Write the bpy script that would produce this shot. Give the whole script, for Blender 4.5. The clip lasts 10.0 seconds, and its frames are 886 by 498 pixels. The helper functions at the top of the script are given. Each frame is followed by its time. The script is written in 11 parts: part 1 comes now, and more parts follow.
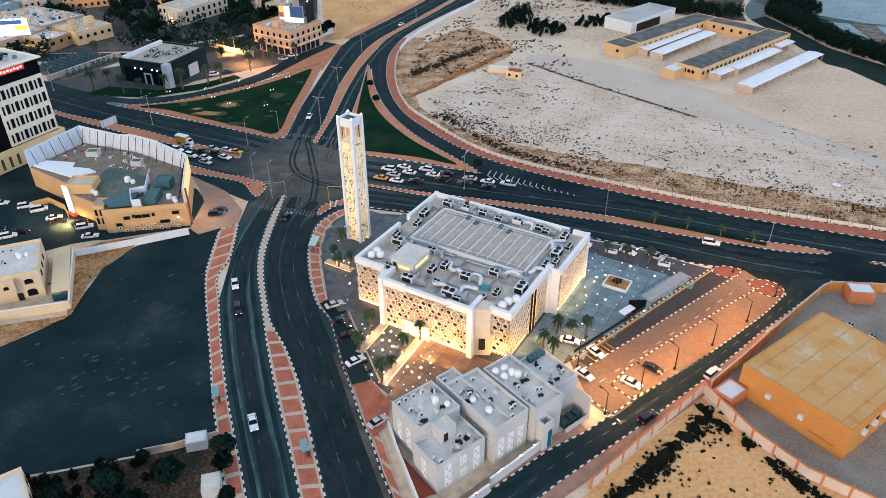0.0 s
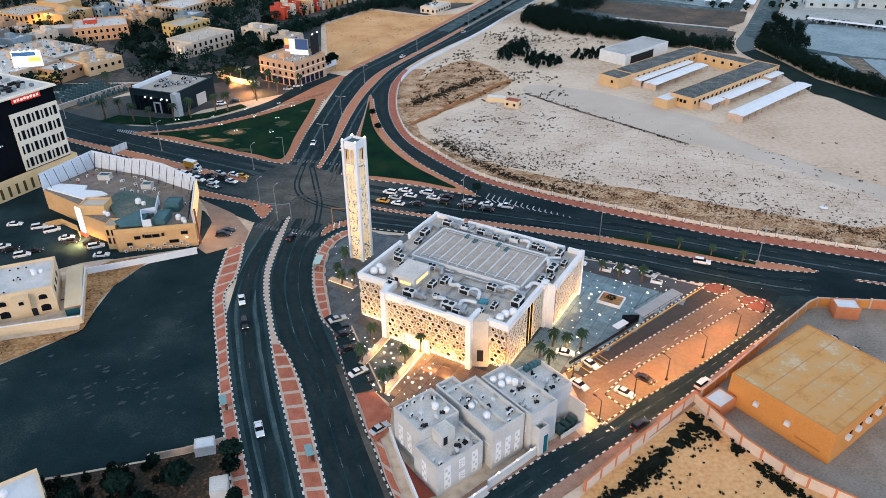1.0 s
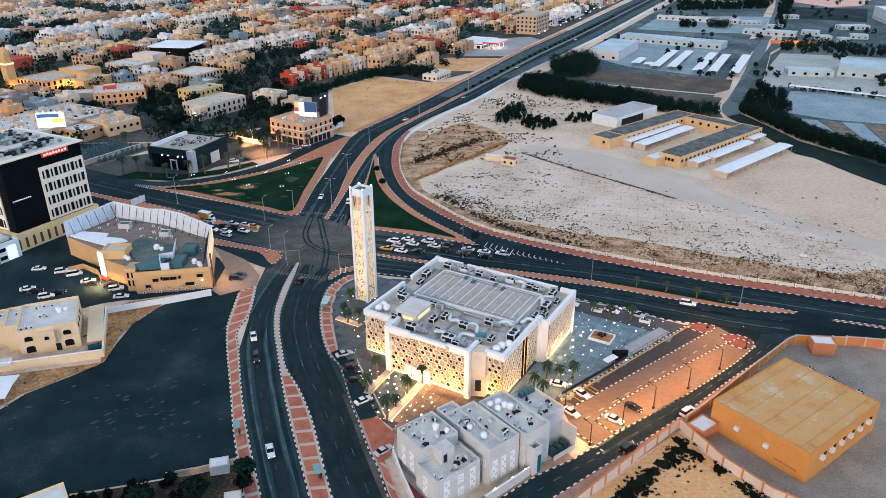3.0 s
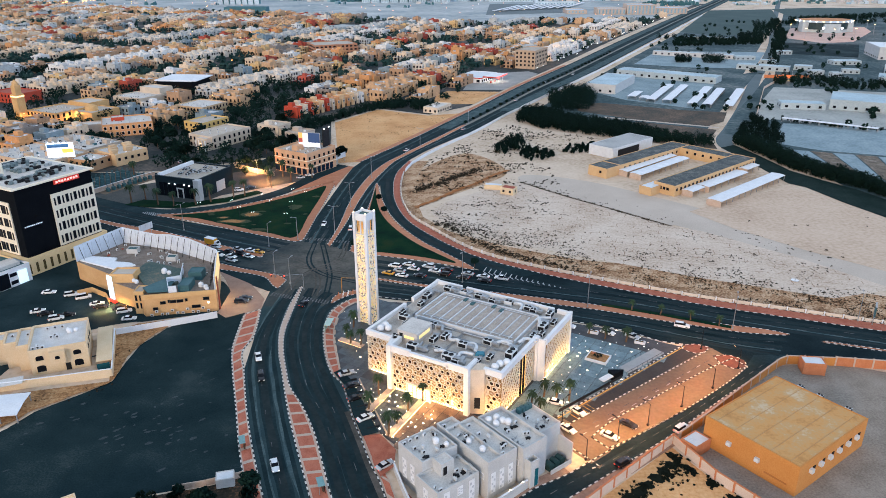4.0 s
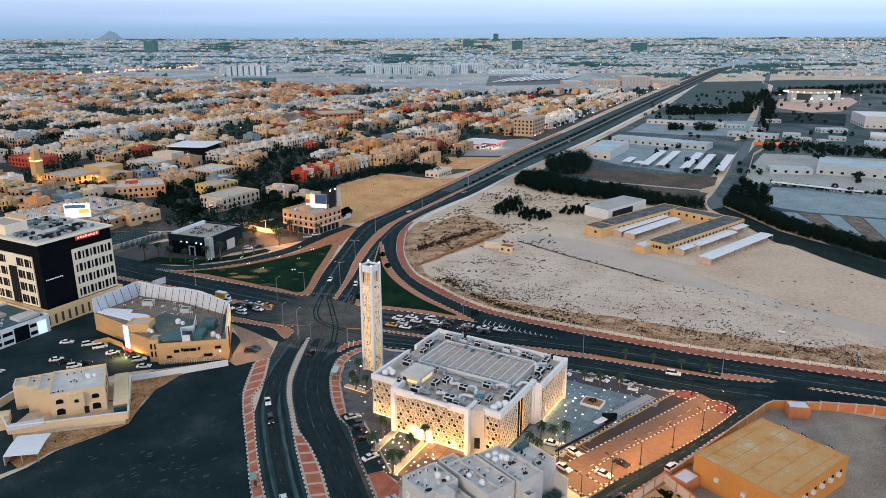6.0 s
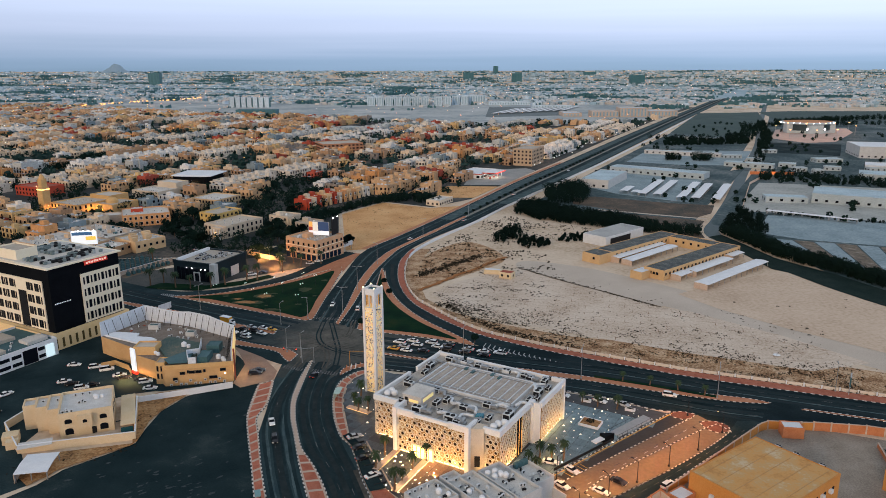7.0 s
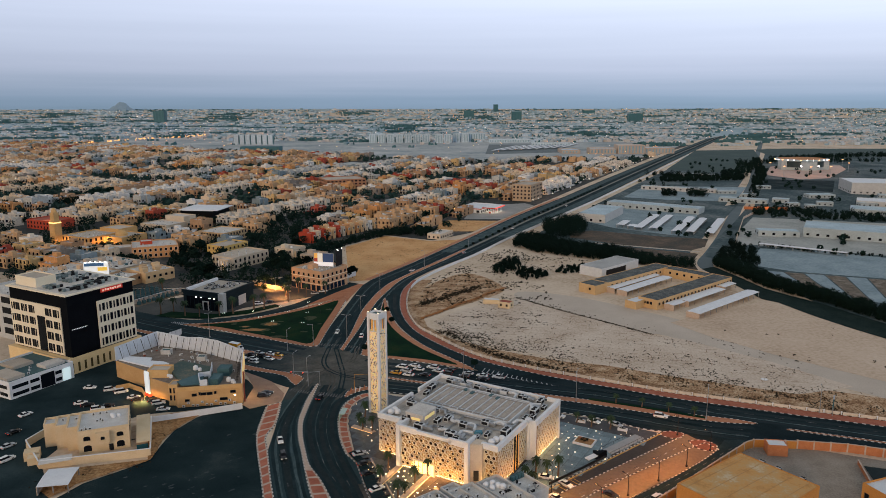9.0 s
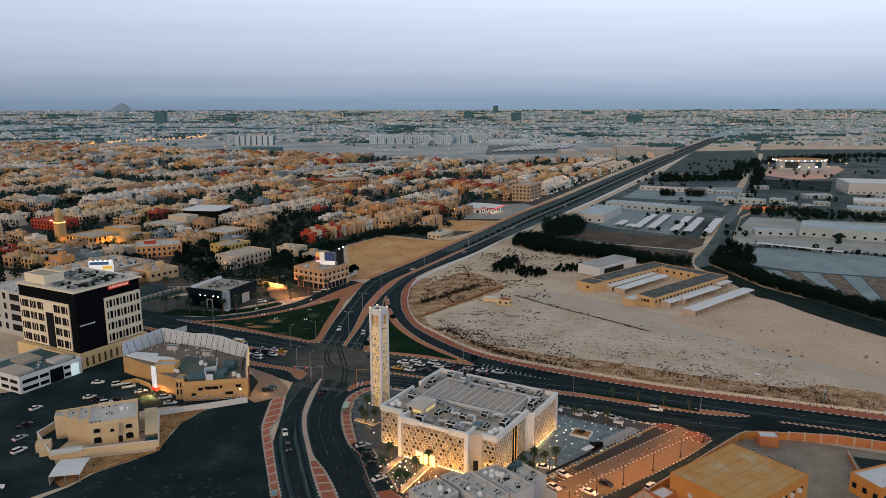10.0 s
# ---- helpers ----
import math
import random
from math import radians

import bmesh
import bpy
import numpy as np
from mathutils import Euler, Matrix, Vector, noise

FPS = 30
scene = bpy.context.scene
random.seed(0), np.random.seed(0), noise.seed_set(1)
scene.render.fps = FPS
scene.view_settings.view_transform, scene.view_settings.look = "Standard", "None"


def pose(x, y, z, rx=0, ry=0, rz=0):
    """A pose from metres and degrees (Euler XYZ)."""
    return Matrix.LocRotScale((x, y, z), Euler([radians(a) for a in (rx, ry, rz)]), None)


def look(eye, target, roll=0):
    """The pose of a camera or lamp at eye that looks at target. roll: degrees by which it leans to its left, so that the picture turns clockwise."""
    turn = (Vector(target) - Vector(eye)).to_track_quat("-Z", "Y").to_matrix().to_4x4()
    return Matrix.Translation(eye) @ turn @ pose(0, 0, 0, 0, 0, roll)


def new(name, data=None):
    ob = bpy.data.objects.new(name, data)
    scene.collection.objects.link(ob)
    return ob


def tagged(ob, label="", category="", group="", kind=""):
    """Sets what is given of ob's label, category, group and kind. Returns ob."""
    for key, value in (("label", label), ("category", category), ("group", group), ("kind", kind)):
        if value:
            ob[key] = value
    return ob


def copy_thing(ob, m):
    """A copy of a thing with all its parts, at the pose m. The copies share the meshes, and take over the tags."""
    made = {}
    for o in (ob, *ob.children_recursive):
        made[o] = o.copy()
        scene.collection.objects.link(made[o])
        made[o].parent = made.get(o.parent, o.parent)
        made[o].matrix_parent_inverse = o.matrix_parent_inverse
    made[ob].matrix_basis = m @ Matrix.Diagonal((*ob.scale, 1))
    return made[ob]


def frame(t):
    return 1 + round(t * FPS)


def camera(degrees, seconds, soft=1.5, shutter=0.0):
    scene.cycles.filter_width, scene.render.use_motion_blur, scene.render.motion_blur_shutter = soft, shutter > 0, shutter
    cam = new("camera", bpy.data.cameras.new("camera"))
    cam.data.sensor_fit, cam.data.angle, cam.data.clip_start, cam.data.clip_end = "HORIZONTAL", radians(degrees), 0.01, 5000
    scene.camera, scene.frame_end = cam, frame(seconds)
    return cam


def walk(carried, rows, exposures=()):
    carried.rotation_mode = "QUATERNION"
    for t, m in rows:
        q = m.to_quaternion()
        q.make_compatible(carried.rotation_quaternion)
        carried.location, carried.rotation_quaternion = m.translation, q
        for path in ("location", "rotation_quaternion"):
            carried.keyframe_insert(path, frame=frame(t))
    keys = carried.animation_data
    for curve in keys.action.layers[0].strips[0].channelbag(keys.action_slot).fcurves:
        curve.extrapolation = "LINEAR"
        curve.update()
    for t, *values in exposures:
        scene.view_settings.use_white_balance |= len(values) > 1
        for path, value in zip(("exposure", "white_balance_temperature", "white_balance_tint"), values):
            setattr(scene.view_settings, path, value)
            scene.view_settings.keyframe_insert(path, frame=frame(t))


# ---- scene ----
# Camera: a drone that backs away at a steady height and lifts its view.
cam = camera(63.2, 10.0, soft=0.7)
ROWS = [
    (0.0, -0.00, 0.00, 110.00, 57.26, 0.35, -0.22),
    (0.5, 0.06, -4.13, 110.06, 58.60, 0.33, -0.20),
    (1.0, 0.01, -8.23, 110.05, 59.93, 0.31, -0.20),
    (1.5, 0.09, -12.17, 110.20, 61.24, 0.30, -0.15),
    (2.0, 0.05, -16.06, 110.08, 62.59, 0.28, -0.14),
    (2.5, -0.07, -19.87, 110.05, 63.91, 0.24, -0.13),
    (4.0, 0.01, -30.83, 109.86, 67.87, 0.17, -0.06),
    (4.5, -0.06, -34.39, 109.99, 69.17, 0.17, -0.04),
    (5.0, -0.15, -37.76, 110.01, 70.47, 0.14, -0.02),
    (5.5, -0.21, -41.37, 109.95, 71.79, 0.13, -0.00),
    (7.0, -0.36, -51.63, 109.47, 75.57, 0.13, 0.05),
    (7.5, -0.36, -55.08, 109.57, 76.41, 0.14, 0.07),
    (8.0, -0.40, -58.66, 109.67, 77.21, 0.11, 0.08),
    (8.5, -0.52, -62.04, 109.69, 78.00, 0.09, 0.10),
    (9.0, -0.43, -65.67, 109.57, 78.47, 0.08, 0.11),
    (9.5, -0.34, -68.79, 109.47, 78.52, 0.12, 0.12),
    (10.0, -0.59, -72.16, 109.53, 78.55, 0.10, 0.10),
]
walk(cam, [(t, pose(x, y, z, rx, ry, rz)) for t, x, y, z, rx, ry, rz in ROWS],
     exposures=[(0.0, 0.19, 5950, 8), (2.5, 0.17, 5800, 8), (5.5, -0.02, 6050, 8), (7.5, -0.55, 6750, 10), (9.0, -0.76, 6950, 10), (10.0, -0.84, 6950, 10)])

# Sky after sunset: pale lavender overhead, grey-blue haze on the horizon.
world = bpy.data.worlds.new("dusk_sky")
scene.world = world
world.use_nodes = True
wn, wl = world.node_tree.nodes, world.node_tree.links
background = wn["Background"]
coord = wn.new("ShaderNodeTexCoord")
split = wn.new("ShaderNodeSeparateXYZ")
wl.new(coord.outputs["Generated"], split.inputs[0])
stretch = wn.new("ShaderNodeMapping")
stretch.inputs["Scale"].default_value = (1.2, 1.2, 40.0)
wl.new(coord.outputs["Generated"], stretch.inputs[0])
streak = wn.new("ShaderNodeTexNoise")
streak.inputs["Scale"].default_value = 1.6
streak.inputs["Detail"].default_value = 4.0
wl.new(stretch.outputs[0], streak.inputs["Vector"])
lift = wn.new("ShaderNodeMath")
lift.operation = "MULTIPLY_ADD"
lift.inputs[1].default_value = 0.03
wl.new(streak.outputs["Fac"], lift.inputs[0])
wl.new(split.outputs["Z"], lift.inputs[2])
ramp = wn.new("ShaderNodeValToRGB")
SKY = [(0.0, 0.37, 0.59, 0.86), (0.02, 0.49, 0.73, 1.08), (0.06, 0.90, 1.10, 1.55), (0.15, 1.42, 1.66, 2.24), (0.35, 0.86, 0.99, 1.16), (1.0, 0.56, 0.65, 0.77)]
while len(ramp.color_ramp.elements) < len(SKY):
    ramp.color_ramp.elements.new(0.5)
for element, (at, r, g, b) in zip(ramp.color_ramp.elements, SKY):
    element.position, element.color = at, (r, g, b, 1)
wl.new(lift.outputs[0], ramp.inputs[0])
sky = wn.new("ShaderNodeTexSky")
sky.sky_type, sky.sun_disc = "NISHITA", False
sky.sun_elevation, sky.sun_rotation = radians(3), radians(250)
blend = wn.new("ShaderNodeMix")
blend.data_type, blend.blend_type = "RGBA", "ADD"
blend.inputs[0].default_value = 0.03
wl.new(ramp.outputs[0], blend.inputs[6])
wl.new(sky.outputs[0], blend.inputs[7])
wl.new(blend.outputs[2], background.inputs["Color"])
tilt = wn.new("ShaderNodeMath")
tilt.operation = "MULTIPLY_ADD"
tilt.inputs[1].default_value, tilt.inputs[2].default_value = 0.2, 0.86
wl.new(split.outputs["X"], tilt.inputs[0])
wl.new(tilt.outputs[0], background.inputs["Strength"])

# The last glow of the western sky.
sun_data = bpy.data.lights.new("sun", "SUN")
sun_data.energy, sun_data.angle, sun_data.color = 1.8, radians(14), (1.0, 0.70, 0.42)
sun = new("sun", sun_data)
sun.matrix_world = look((-130, -290, 84), (0, 0, 0))

# ---- building helpers ----
class Geo:
    """Collects plain polygons and turns them into one mesh."""

    def __init__(self):
        self.v, self.f, self.m = [], [], []

    def add(self, verts, faces, mi=0):
        n = len(self.v)
        self.v.extend(verts)
        self.f.extend([tuple(n + i for i in f) for f in faces])
        self.m.extend([mi] * len(faces))

    def box(self, x, y, z, sx, sy, sz, ang=0.0, mi=0, taper=1.0, bottom=True):
        c, s = math.cos(radians(ang)), math.sin(radians(ang))
        vs = []
        for h, k in ((z, 1.0), (z + sz, taper)):
            for a, b in ((-1, -1), (1, -1), (1, 1), (-1, 1)):
                px, py = a * sx / 2 * k, b * sy / 2 * k
                vs.append((x + px * c - py * s, y + px * s + py * c, h))
        fs = [(4, 5, 6, 7), (0, 1, 5, 4), (1, 2, 6, 5), (2, 3, 7, 6), (3, 0, 4, 7)]
        if bottom:
            fs.append((3, 2, 1, 0))
        self.add(vs, fs, mi)

    def prism(self, pts, z0, z1, mi=0):
        area = sum(p[0] * q[1] - q[0] * p[1] for p, q in zip(pts, pts[1:] + pts[:1]))
        if area < 0:
            pts = pts[::-1]
        n = len(pts)
        vs = [(p[0], p[1], z0) for p in pts] + [(p[0], p[1], z1) for p in pts]
        fs = [tuple(range(n, 2 * n))] + [(i, (i + 1) % n, n + (i + 1) % n, n + i) for i in range(n)]
        self.add(vs, fs, mi)

    def sheet(self, pts, z, mi=0):
        area = sum(p[0] * q[1] - q[0] * p[1] for p, q in zip(pts, pts[1:] + pts[:1]))
        if area < 0:
            pts = pts[::-1]
        self.add([(p[0], p[1], z) for p in pts], [tuple(range(len(pts)))], mi)

    def strip(self, left, right, z, skirt=0.0, mi=0):
        n = len(left)
        vs = [(p[0], p[1], z) for p in left] + [(p[0], p[1], z) for p in right]
        fs = [(i, n + i, n + i + 1, i + 1) for i in range(n - 1)]
        self.add(vs, fs, mi)
        if skirt:
            for line in (left, right):
                vs = [(p[0], p[1], z) for p in line] + [(p[0], p[1], z - skirt) for p in line]
                self.add(vs, [(i, i + 1, n + i + 1, n + i) for i in range(n - 1)], mi)

    def tube(self, a, b, r0, r1=None, n=6, mi=0, cap=True):
        r1 = r0 if r1 is None else r1
        a, b = Vector(a), Vector(b)
        d = (b - a).normalized()
        side = d.orthogonal().normalized()
        up = d.cross(side)
        vs = []
        for p, r in ((a, r0), (b, r1)):
            for i in range(n):
                t = 2 * math.pi * i / n
                vs.append(tuple(p + side * (r * math.cos(t)) + up * (r * math.sin(t))))
        fs = [(i, (i + 1) % n, n + (i + 1) % n, n + i) for i in range(n)]
        if cap:
            fs += [tuple(range(n))[::-1], tuple(range(n, 2 * n))]
        self.add(vs, fs, mi)

    def lathe(self, x, y, profile, n=12, mi=0):
        vs = []
        for r, z in profile:
            for i in range(n):
                t = 2 * math.pi * i / n
                vs.append((x + r * math.cos(t), y + r * math.sin(t), z))
        fs = []
        for k in range(len(profile) - 1):
            for i in range(n):
                j = (i + 1) % n
                fs.append((k * n + i, k * n + j, (k + 1) * n + j, (k + 1) * n + i))
        fs.append(tuple(range((len(profile) - 1) * n, len(profile) * n)))
        self.add(vs, fs, mi)

    def mesh(self, name, mats):
        me = bpy.data.meshes.new(name)
        me.from_pydata(self.v, [], self.f)
        for m in mats if isinstance(mats, (list, tuple)) else [mats]:
            me.materials.append(m)
        if any(self.m):
            me.polygons.foreach_set("material_index", self.m)
        me.update()
        return me


def part(name, geo, material, parent=None, label="", at=None):
    """One mesh object, under a thing or a part where there is one."""
    me = geo.mesh(name, material) if isinstance(geo, Geo) else geo
    ob = new(name, me)
    if parent:
        ob.parent = parent
    if at is not None:
        ob.matrix_basis = at
    if label:
        ob["label"] = label
    return ob


def thing(name, x, y, z=0.0, ang=0.0, label="", category="", group="", kind=""):
    """An Empty at the base of a thing."""
    ob = new(name)
    ob.empty_display_size = 0.3
    ob.matrix_basis = pose(x, y, z, 0, 0, ang)
    return tagged(ob, label, category, group, kind)


def solo(name, geo_fill, material, parent, label="", at=None):
    g = Geo()
    geo_fill(g)
    return part(name, g, material, parent, label, at)


def curve(pts, closed=False, step=2.0):
    """A smooth line through a few points, in steps of about that many metres."""
    n = len(pts)
    out = []
    for i in range(n if closed else n - 1):
        p = [pts[(i + k) % n] if closed else pts[min(max(i + k, 0), n - 1)] for k in (-1, 0, 1, 2)]
        count = max(1, round(math.dist(p[1], p[2]) / step))
        for j in range(count):
            t = j / count
            w = (-t / 2 + t * t - t ** 3 / 2, 1 - 2.5 * t * t + 1.5 * t ** 3, t / 2 + 2 * t * t - 1.5 * t ** 3, (t ** 3 - t * t) / 2)
            out.append((sum(a * q[0] for a, q in zip(w, p)), sum(a * q[1] for a, q in zip(w, p))))
    if not closed:
        out.append(tuple(pts[-1]))
    return out


def lengths(line):
    s = [0.0]
    for p, q in zip(line, line[1:]):
        s.append(s[-1] + math.dist(p, q))
    return s


def evenly(line, n):
    """n points evenly along a line."""
    s = lengths(line)
    k = np.linspace(0, s[-1], n)
    return list(zip(np.interp(k, s, [p[0] for p in line]).tolist(), np.interp(k, s, [p[1] for p in line]).tolist()))


def along(line, every, start=0.0):
    """Places at even distances along a line, each with its heading in degrees."""
    s = lengths(line)
    out, d = [], start
    while d <= s[-1]:
        a = [float(np.interp(d, s, [p[k] for p in line])) for k in (0, 1)]
        b = [float(np.interp(min(d + 0.4, s[-1]), s, [p[k] for p in line])) for k in (0, 1)]
        c = [float(np.interp(max(d - 0.4, 0), s, [p[k] for p in line])) for k in (0, 1)]
        out.append((a[0], a[1], math.degrees(math.atan2(b[1] - c[1], b[0] - c[0]))))
        d += every
    return out


def shifted(line, d):
    """The line moved d metres to its left."""
    out = []
    for i, p in enumerate(line):
        a, b = line[max(i - 1, 0)], line[min(i + 1, len(line) - 1)]
        k = math.dist(a, b) or 1.0
        out.append((p[0] - (b[1] - a[1]) / k * d, p[1] + (b[0] - a[0]) / k * d))
    return out


def inside(x, y, poly):
    hit = False
    for (ax, ay), (bx, by) in zip(poly, poly[1:] + poly[:1]):
        if (ay > y) != (by > y) and x < (bx - ax) * (y - ay) / (by - ay) + ax:
            hit = not hit
    return hit


# ---- materials ----
def surface(name, colours, scale=0.3, fine=6.0, rough=0.85, metal=0.0, bump=0.25, vary=0.0, glow=0.0, specular=0.3, stain=0.5, depth=0.05):
    """A procedural surface: two scales of mottling between colours, fine relief, and a tint of its own for each object."""
    m = bpy.data.materials.new(name)
    m.use_nodes = True
    n, l = m.node_tree.nodes, m.node_tree.links
    b = n["Principled BSDF"]
    geo = n.new("ShaderNodeNewGeometry")
    big = n.new("ShaderNodeTexNoise")
    big.inputs["Scale"].default_value, big.inputs["Detail"].default_value, big.inputs["Roughness"].default_value = scale, 5.0, 0.6
    small = n.new("ShaderNodeTexNoise")
    small.inputs["Scale"].default_value, small.inputs["Detail"].default_value = fine, 4.0
    for t in (big, small):
        l.new(geo.outputs["Position"], t.inputs["Vector"])
    mixed = n.new("ShaderNodeMix")
    mixed.inputs[0].default_value = 1.0 - stain
    l.new(big.outputs["Fac"], mixed.inputs[2])
    l.new(small.outputs["Fac"], mixed.inputs[3])
    r = n.new("ShaderNodeValToRGB")
    while len(r.color_ramp.elements) < len(colours):
        r.color_ramp.elements.new(0.5)
    for i, (e, c) in enumerate(zip(r.color_ramp.elements, colours)):
        e.position = 0.36 + 0.28 * i / max(1, len(colours) - 1)
        e.color = (*c, 1)
    l.new(mixed.outputs[0], r.inputs[0])
    out = r.outputs[0]
    if vary:
        info = n.new("ShaderNodeObjectInfo")
        amount = n.new("ShaderNodeMapRange")
        amount.inputs["To Min"].default_value, amount.inputs["To Max"].default_value = 1 - vary, 1 + vary
        l.new(info.outputs["Random"], amount.inputs["Value"])
        hsv = n.new("ShaderNodeHueSaturation")
        l.new(amount.outputs[0], hsv.inputs["Value"])
        l.new(out, hsv.inputs["Color"])
        out = hsv.outputs[0]
    l.new(out, b.inputs["Base Color"])
    b.inputs["Roughness"].default_value, b.inputs["Metallic"].default_value = rough, metal
    b.inputs["Specular IOR Level"].default_value = specular
    if bump:
        bp = n.new("ShaderNodeBump")
        bp.inputs["Strength"].default_value, bp.inputs["Distance"].default_value = bump, depth
        l.new(mixed.outputs[0], bp.inputs["Height"])
        l.new(bp.outputs[0], b.inputs["Normal"])
    if glow:
        l.new(out, b.inputs["Emission Color"])
        b.inputs["Emission Strength"].default_value = glow
    return m


def glowing(name, colour, strength):
    m = bpy.data.materials.new(name)
    m.use_nodes = True
    b = m.node_tree.nodes["Principled BSDF"]
    b.inputs["Base Color"].default_value = (*colour, 1)
    b.inputs["Emission Color"].default_value = (*colour, 1)
    b.inputs["Emission Strength"].default_value = strength
    return m


def glassy(name, colour, rough=0.08):
    m = bpy.data.materials.new(name)
    m.use_nodes = True
    b = m.node_tree.nodes["Principled BSDF"]
    b.inputs["Base Color"].default_value = (*colour, 1)
    b.inputs["Roughness"].default_value = rough
    b.inputs["Specular IOR Level"].default_value = 0.12
    return m


SAND = surface("pale_desert_sand", [(0.39, 0.28, 0.19), (0.59, 0.47, 0.355), (0.67, 0.555, 0.44)], 0.025, 0.5, 0.95, bump=0.3, depth=0.3, stain=0.65)
EARTH = surface("brown_earth", [(0.10, 0.048, 0.02), (0.34, 0.175, 0.07), (0.50, 0.31, 0.155)], 0.15, 1.5, 0.95, bump=0.5, depth=0.2)
VERGE_SAND = surface("verge_sand", [(0.075, 0.034, 0.014), (0.27, 0.14, 0.065), (0.49, 0.325, 0.195), (0.60, 0.45, 0.315)], 0.16, 1.3, 0.95, bump=0.5, depth=0.2)
TAN = surface("tan_field_sand", [(0.43, 0.20, 0.07), (0.61, 0.335, 0.14), (0.69, 0.42, 0.205)], 0.05, 1.1, 0.95, bump=0.5, depth=0.3)
TRACK = surface("grey_track", [(0.44, 0.37, 0.305), (0.57, 0.49, 0.415)], 0.05, 2.0, 0.95)
ASPHALT = surface("asphalt", [(0.009, 0.020, 0.024), (0.018, 0.034, 0.039), (0.035, 0.057, 0.063)], 0.05, 2.0, 0.9, bump=0.2, stain=0.75, specular=0.03)
LOT = surface("dark_gravel_lot", [(0.007, 0.018, 0.022), (0.012, 0.025, 0.029), (0.016, 0.031, 0.035), (0.034, 0.050, 0.053)], 0.06, 2.5, 0.95, bump=0.4, stain=0.65, specular=0.03)
WORN = surface("worn_asphalt", [(0.12, 0.088, 0.060), (0.145, 0.108, 0.076), (0.17, 0.130, 0.094)], 0.08, 1.0, 0.85, bump=0.08)
PAINT = surface("road_paint", [(0.015, 0.018, 0.02), (0.06, 0.065, 0.07), (0.24, 0.24, 0.24)], 0.35, 4.0, 0.8)
YELLOW = surface("yellow_paint", [(0.55, 0.30, 0.04), (0.75, 0.45, 0.08)], 0.8, 8.0, 0.7)
REDBRICK = surface("red_block_paving", [(0.28, 0.075, 0.042), (0.41, 0.13, 0.078), (0.47, 0.18, 0.11)], 0.4, 9.0, 0.85, vary=0.12)
BAND = surface("cream_paving_band", [(0.42, 0.31, 0.24), (0.55, 0.44, 0.36)], 0.5, 7.0, 0.85)
ORANGEBRICK = surface("orange_block_paving", [(0.35, 0.13, 0.062), (0.47, 0.215, 0.118)], 0.3, 7.0, 0.85, vary=0.1)
KERB_W = surface("white_kerb_paint", [(0.5, 0.48, 0.45), (0.72, 0.70, 0.67)], 0.8, 6.0, 0.7)
KERB_B = surface("black_kerb_paint", [(0.008, 0.008, 0.009), (0.022, 0.022, 0.022)], 0.8, 6.0, 0.6)
GRASS = surface("lawn", [(0.0012, 0.012, 0.007), (0.002, 0.019, 0.009), (0.005, 0.027, 0.011), (0.016, 0.030, 0.011)], 0.10, 3.0, 0.95, bump=0.6, depth=0.1, stain=0.7, specular=0.05)
WHITE = surface("white_render", [(0.66, 0.67, 0.69), (0.80, 0.80, 0.81)], 0.25, 4.0, 0.7, bump=0.1)
# White screens, made cream to put the warm lamplight into their colour.
SCREEN = surface("lamplight_cream_screen_panel", [(0.68, 0.60, 0.48), (0.78, 0.71, 0.60)], 0.5, 4.0, 0.6, bump=0.05)
CREAM = surface("cream_render", [(0.60, 0.45, 0.28), (0.72, 0.57, 0.38)], 0.2, 4.0, 0.85, bump=0.15)
OCHRE = surface("ochre_render", [(0.50, 0.20, 0.045), (0.58, 0.26, 0.07)], 0.15, 3.0, 0.85, bump=0.15)
OCHRE_ROOF = surface("weathered_ochre_roof", [(0.56, 0.43, 0.28), (0.52, 0.32, 0.14), (0.57, 0.30, 0.10), (0.46, 0.23, 0.075)], 0.14, 1.5, 0.9, bump=0.2, stain=0.75)
GREYWALL = surface("pale_grey_render", [(0.44, 0.44, 0.435), (0.56, 0.56, 0.55)], 0.3, 4.0, 0.85, bump=0.12)
ROOF = surface("grey_roof_screed", [(0.46, 0.43, 0.40), (0.57, 0.54, 0.505), (0.65, 0.62, 0.58)], 0.3, 3.0, 0.9)
ROOF_WARM = surface("beige_roof_screed", [(0.40, 0.34, 0.28), (0.52, 0.46, 0.39)], 0.25, 3.0, 0.9, vary=0.15)
METAL = surface("pale_sheet_metal", [(0.55, 0.57, 0.60), (0.68, 0.70, 0.72)], 0.4, 5.0, 0.5, metal=0.1, bump=0.05)
UNIT = surface("air_conditioner_casing", [(0.52, 0.54, 0.55), (0.66, 0.67, 0.68)], 1.0, 8.0, 0.5)
DARK = surface("dark_louvre", [(0.008, 0.009, 0.011), (0.022, 0.022, 0.024)], 1.0, 8.0, 0.6, specular=0.15)
STEEL = surface("galvanised_steel", [(0.30, 0.31, 0.32), (0.42, 0.43, 0.44)], 1.0, 8.0, 0.45, metal=0.6)
BLACKCLAD = surface("black_cladding", [(0.003, 0.004, 0.006), (0.006, 0.0075, 0.010)], 0.2, 3.0, 0.6, bump=0.03, specular=0.03)
GLASS = glassy("dark_glass", (0.006, 0.008, 0.012), 0.15)
TEAL_ROOF = surface("teal_sheet_roof", [(0.030, 0.085, 0.10), (0.06, 0.14, 0.155)], 0.4, 4.0, 0.6)
TRUNK = surface("bark", [(0.10, 0.06, 0.035), (0.18, 0.11, 0.07)], 2.0, 12.0, 0.95)
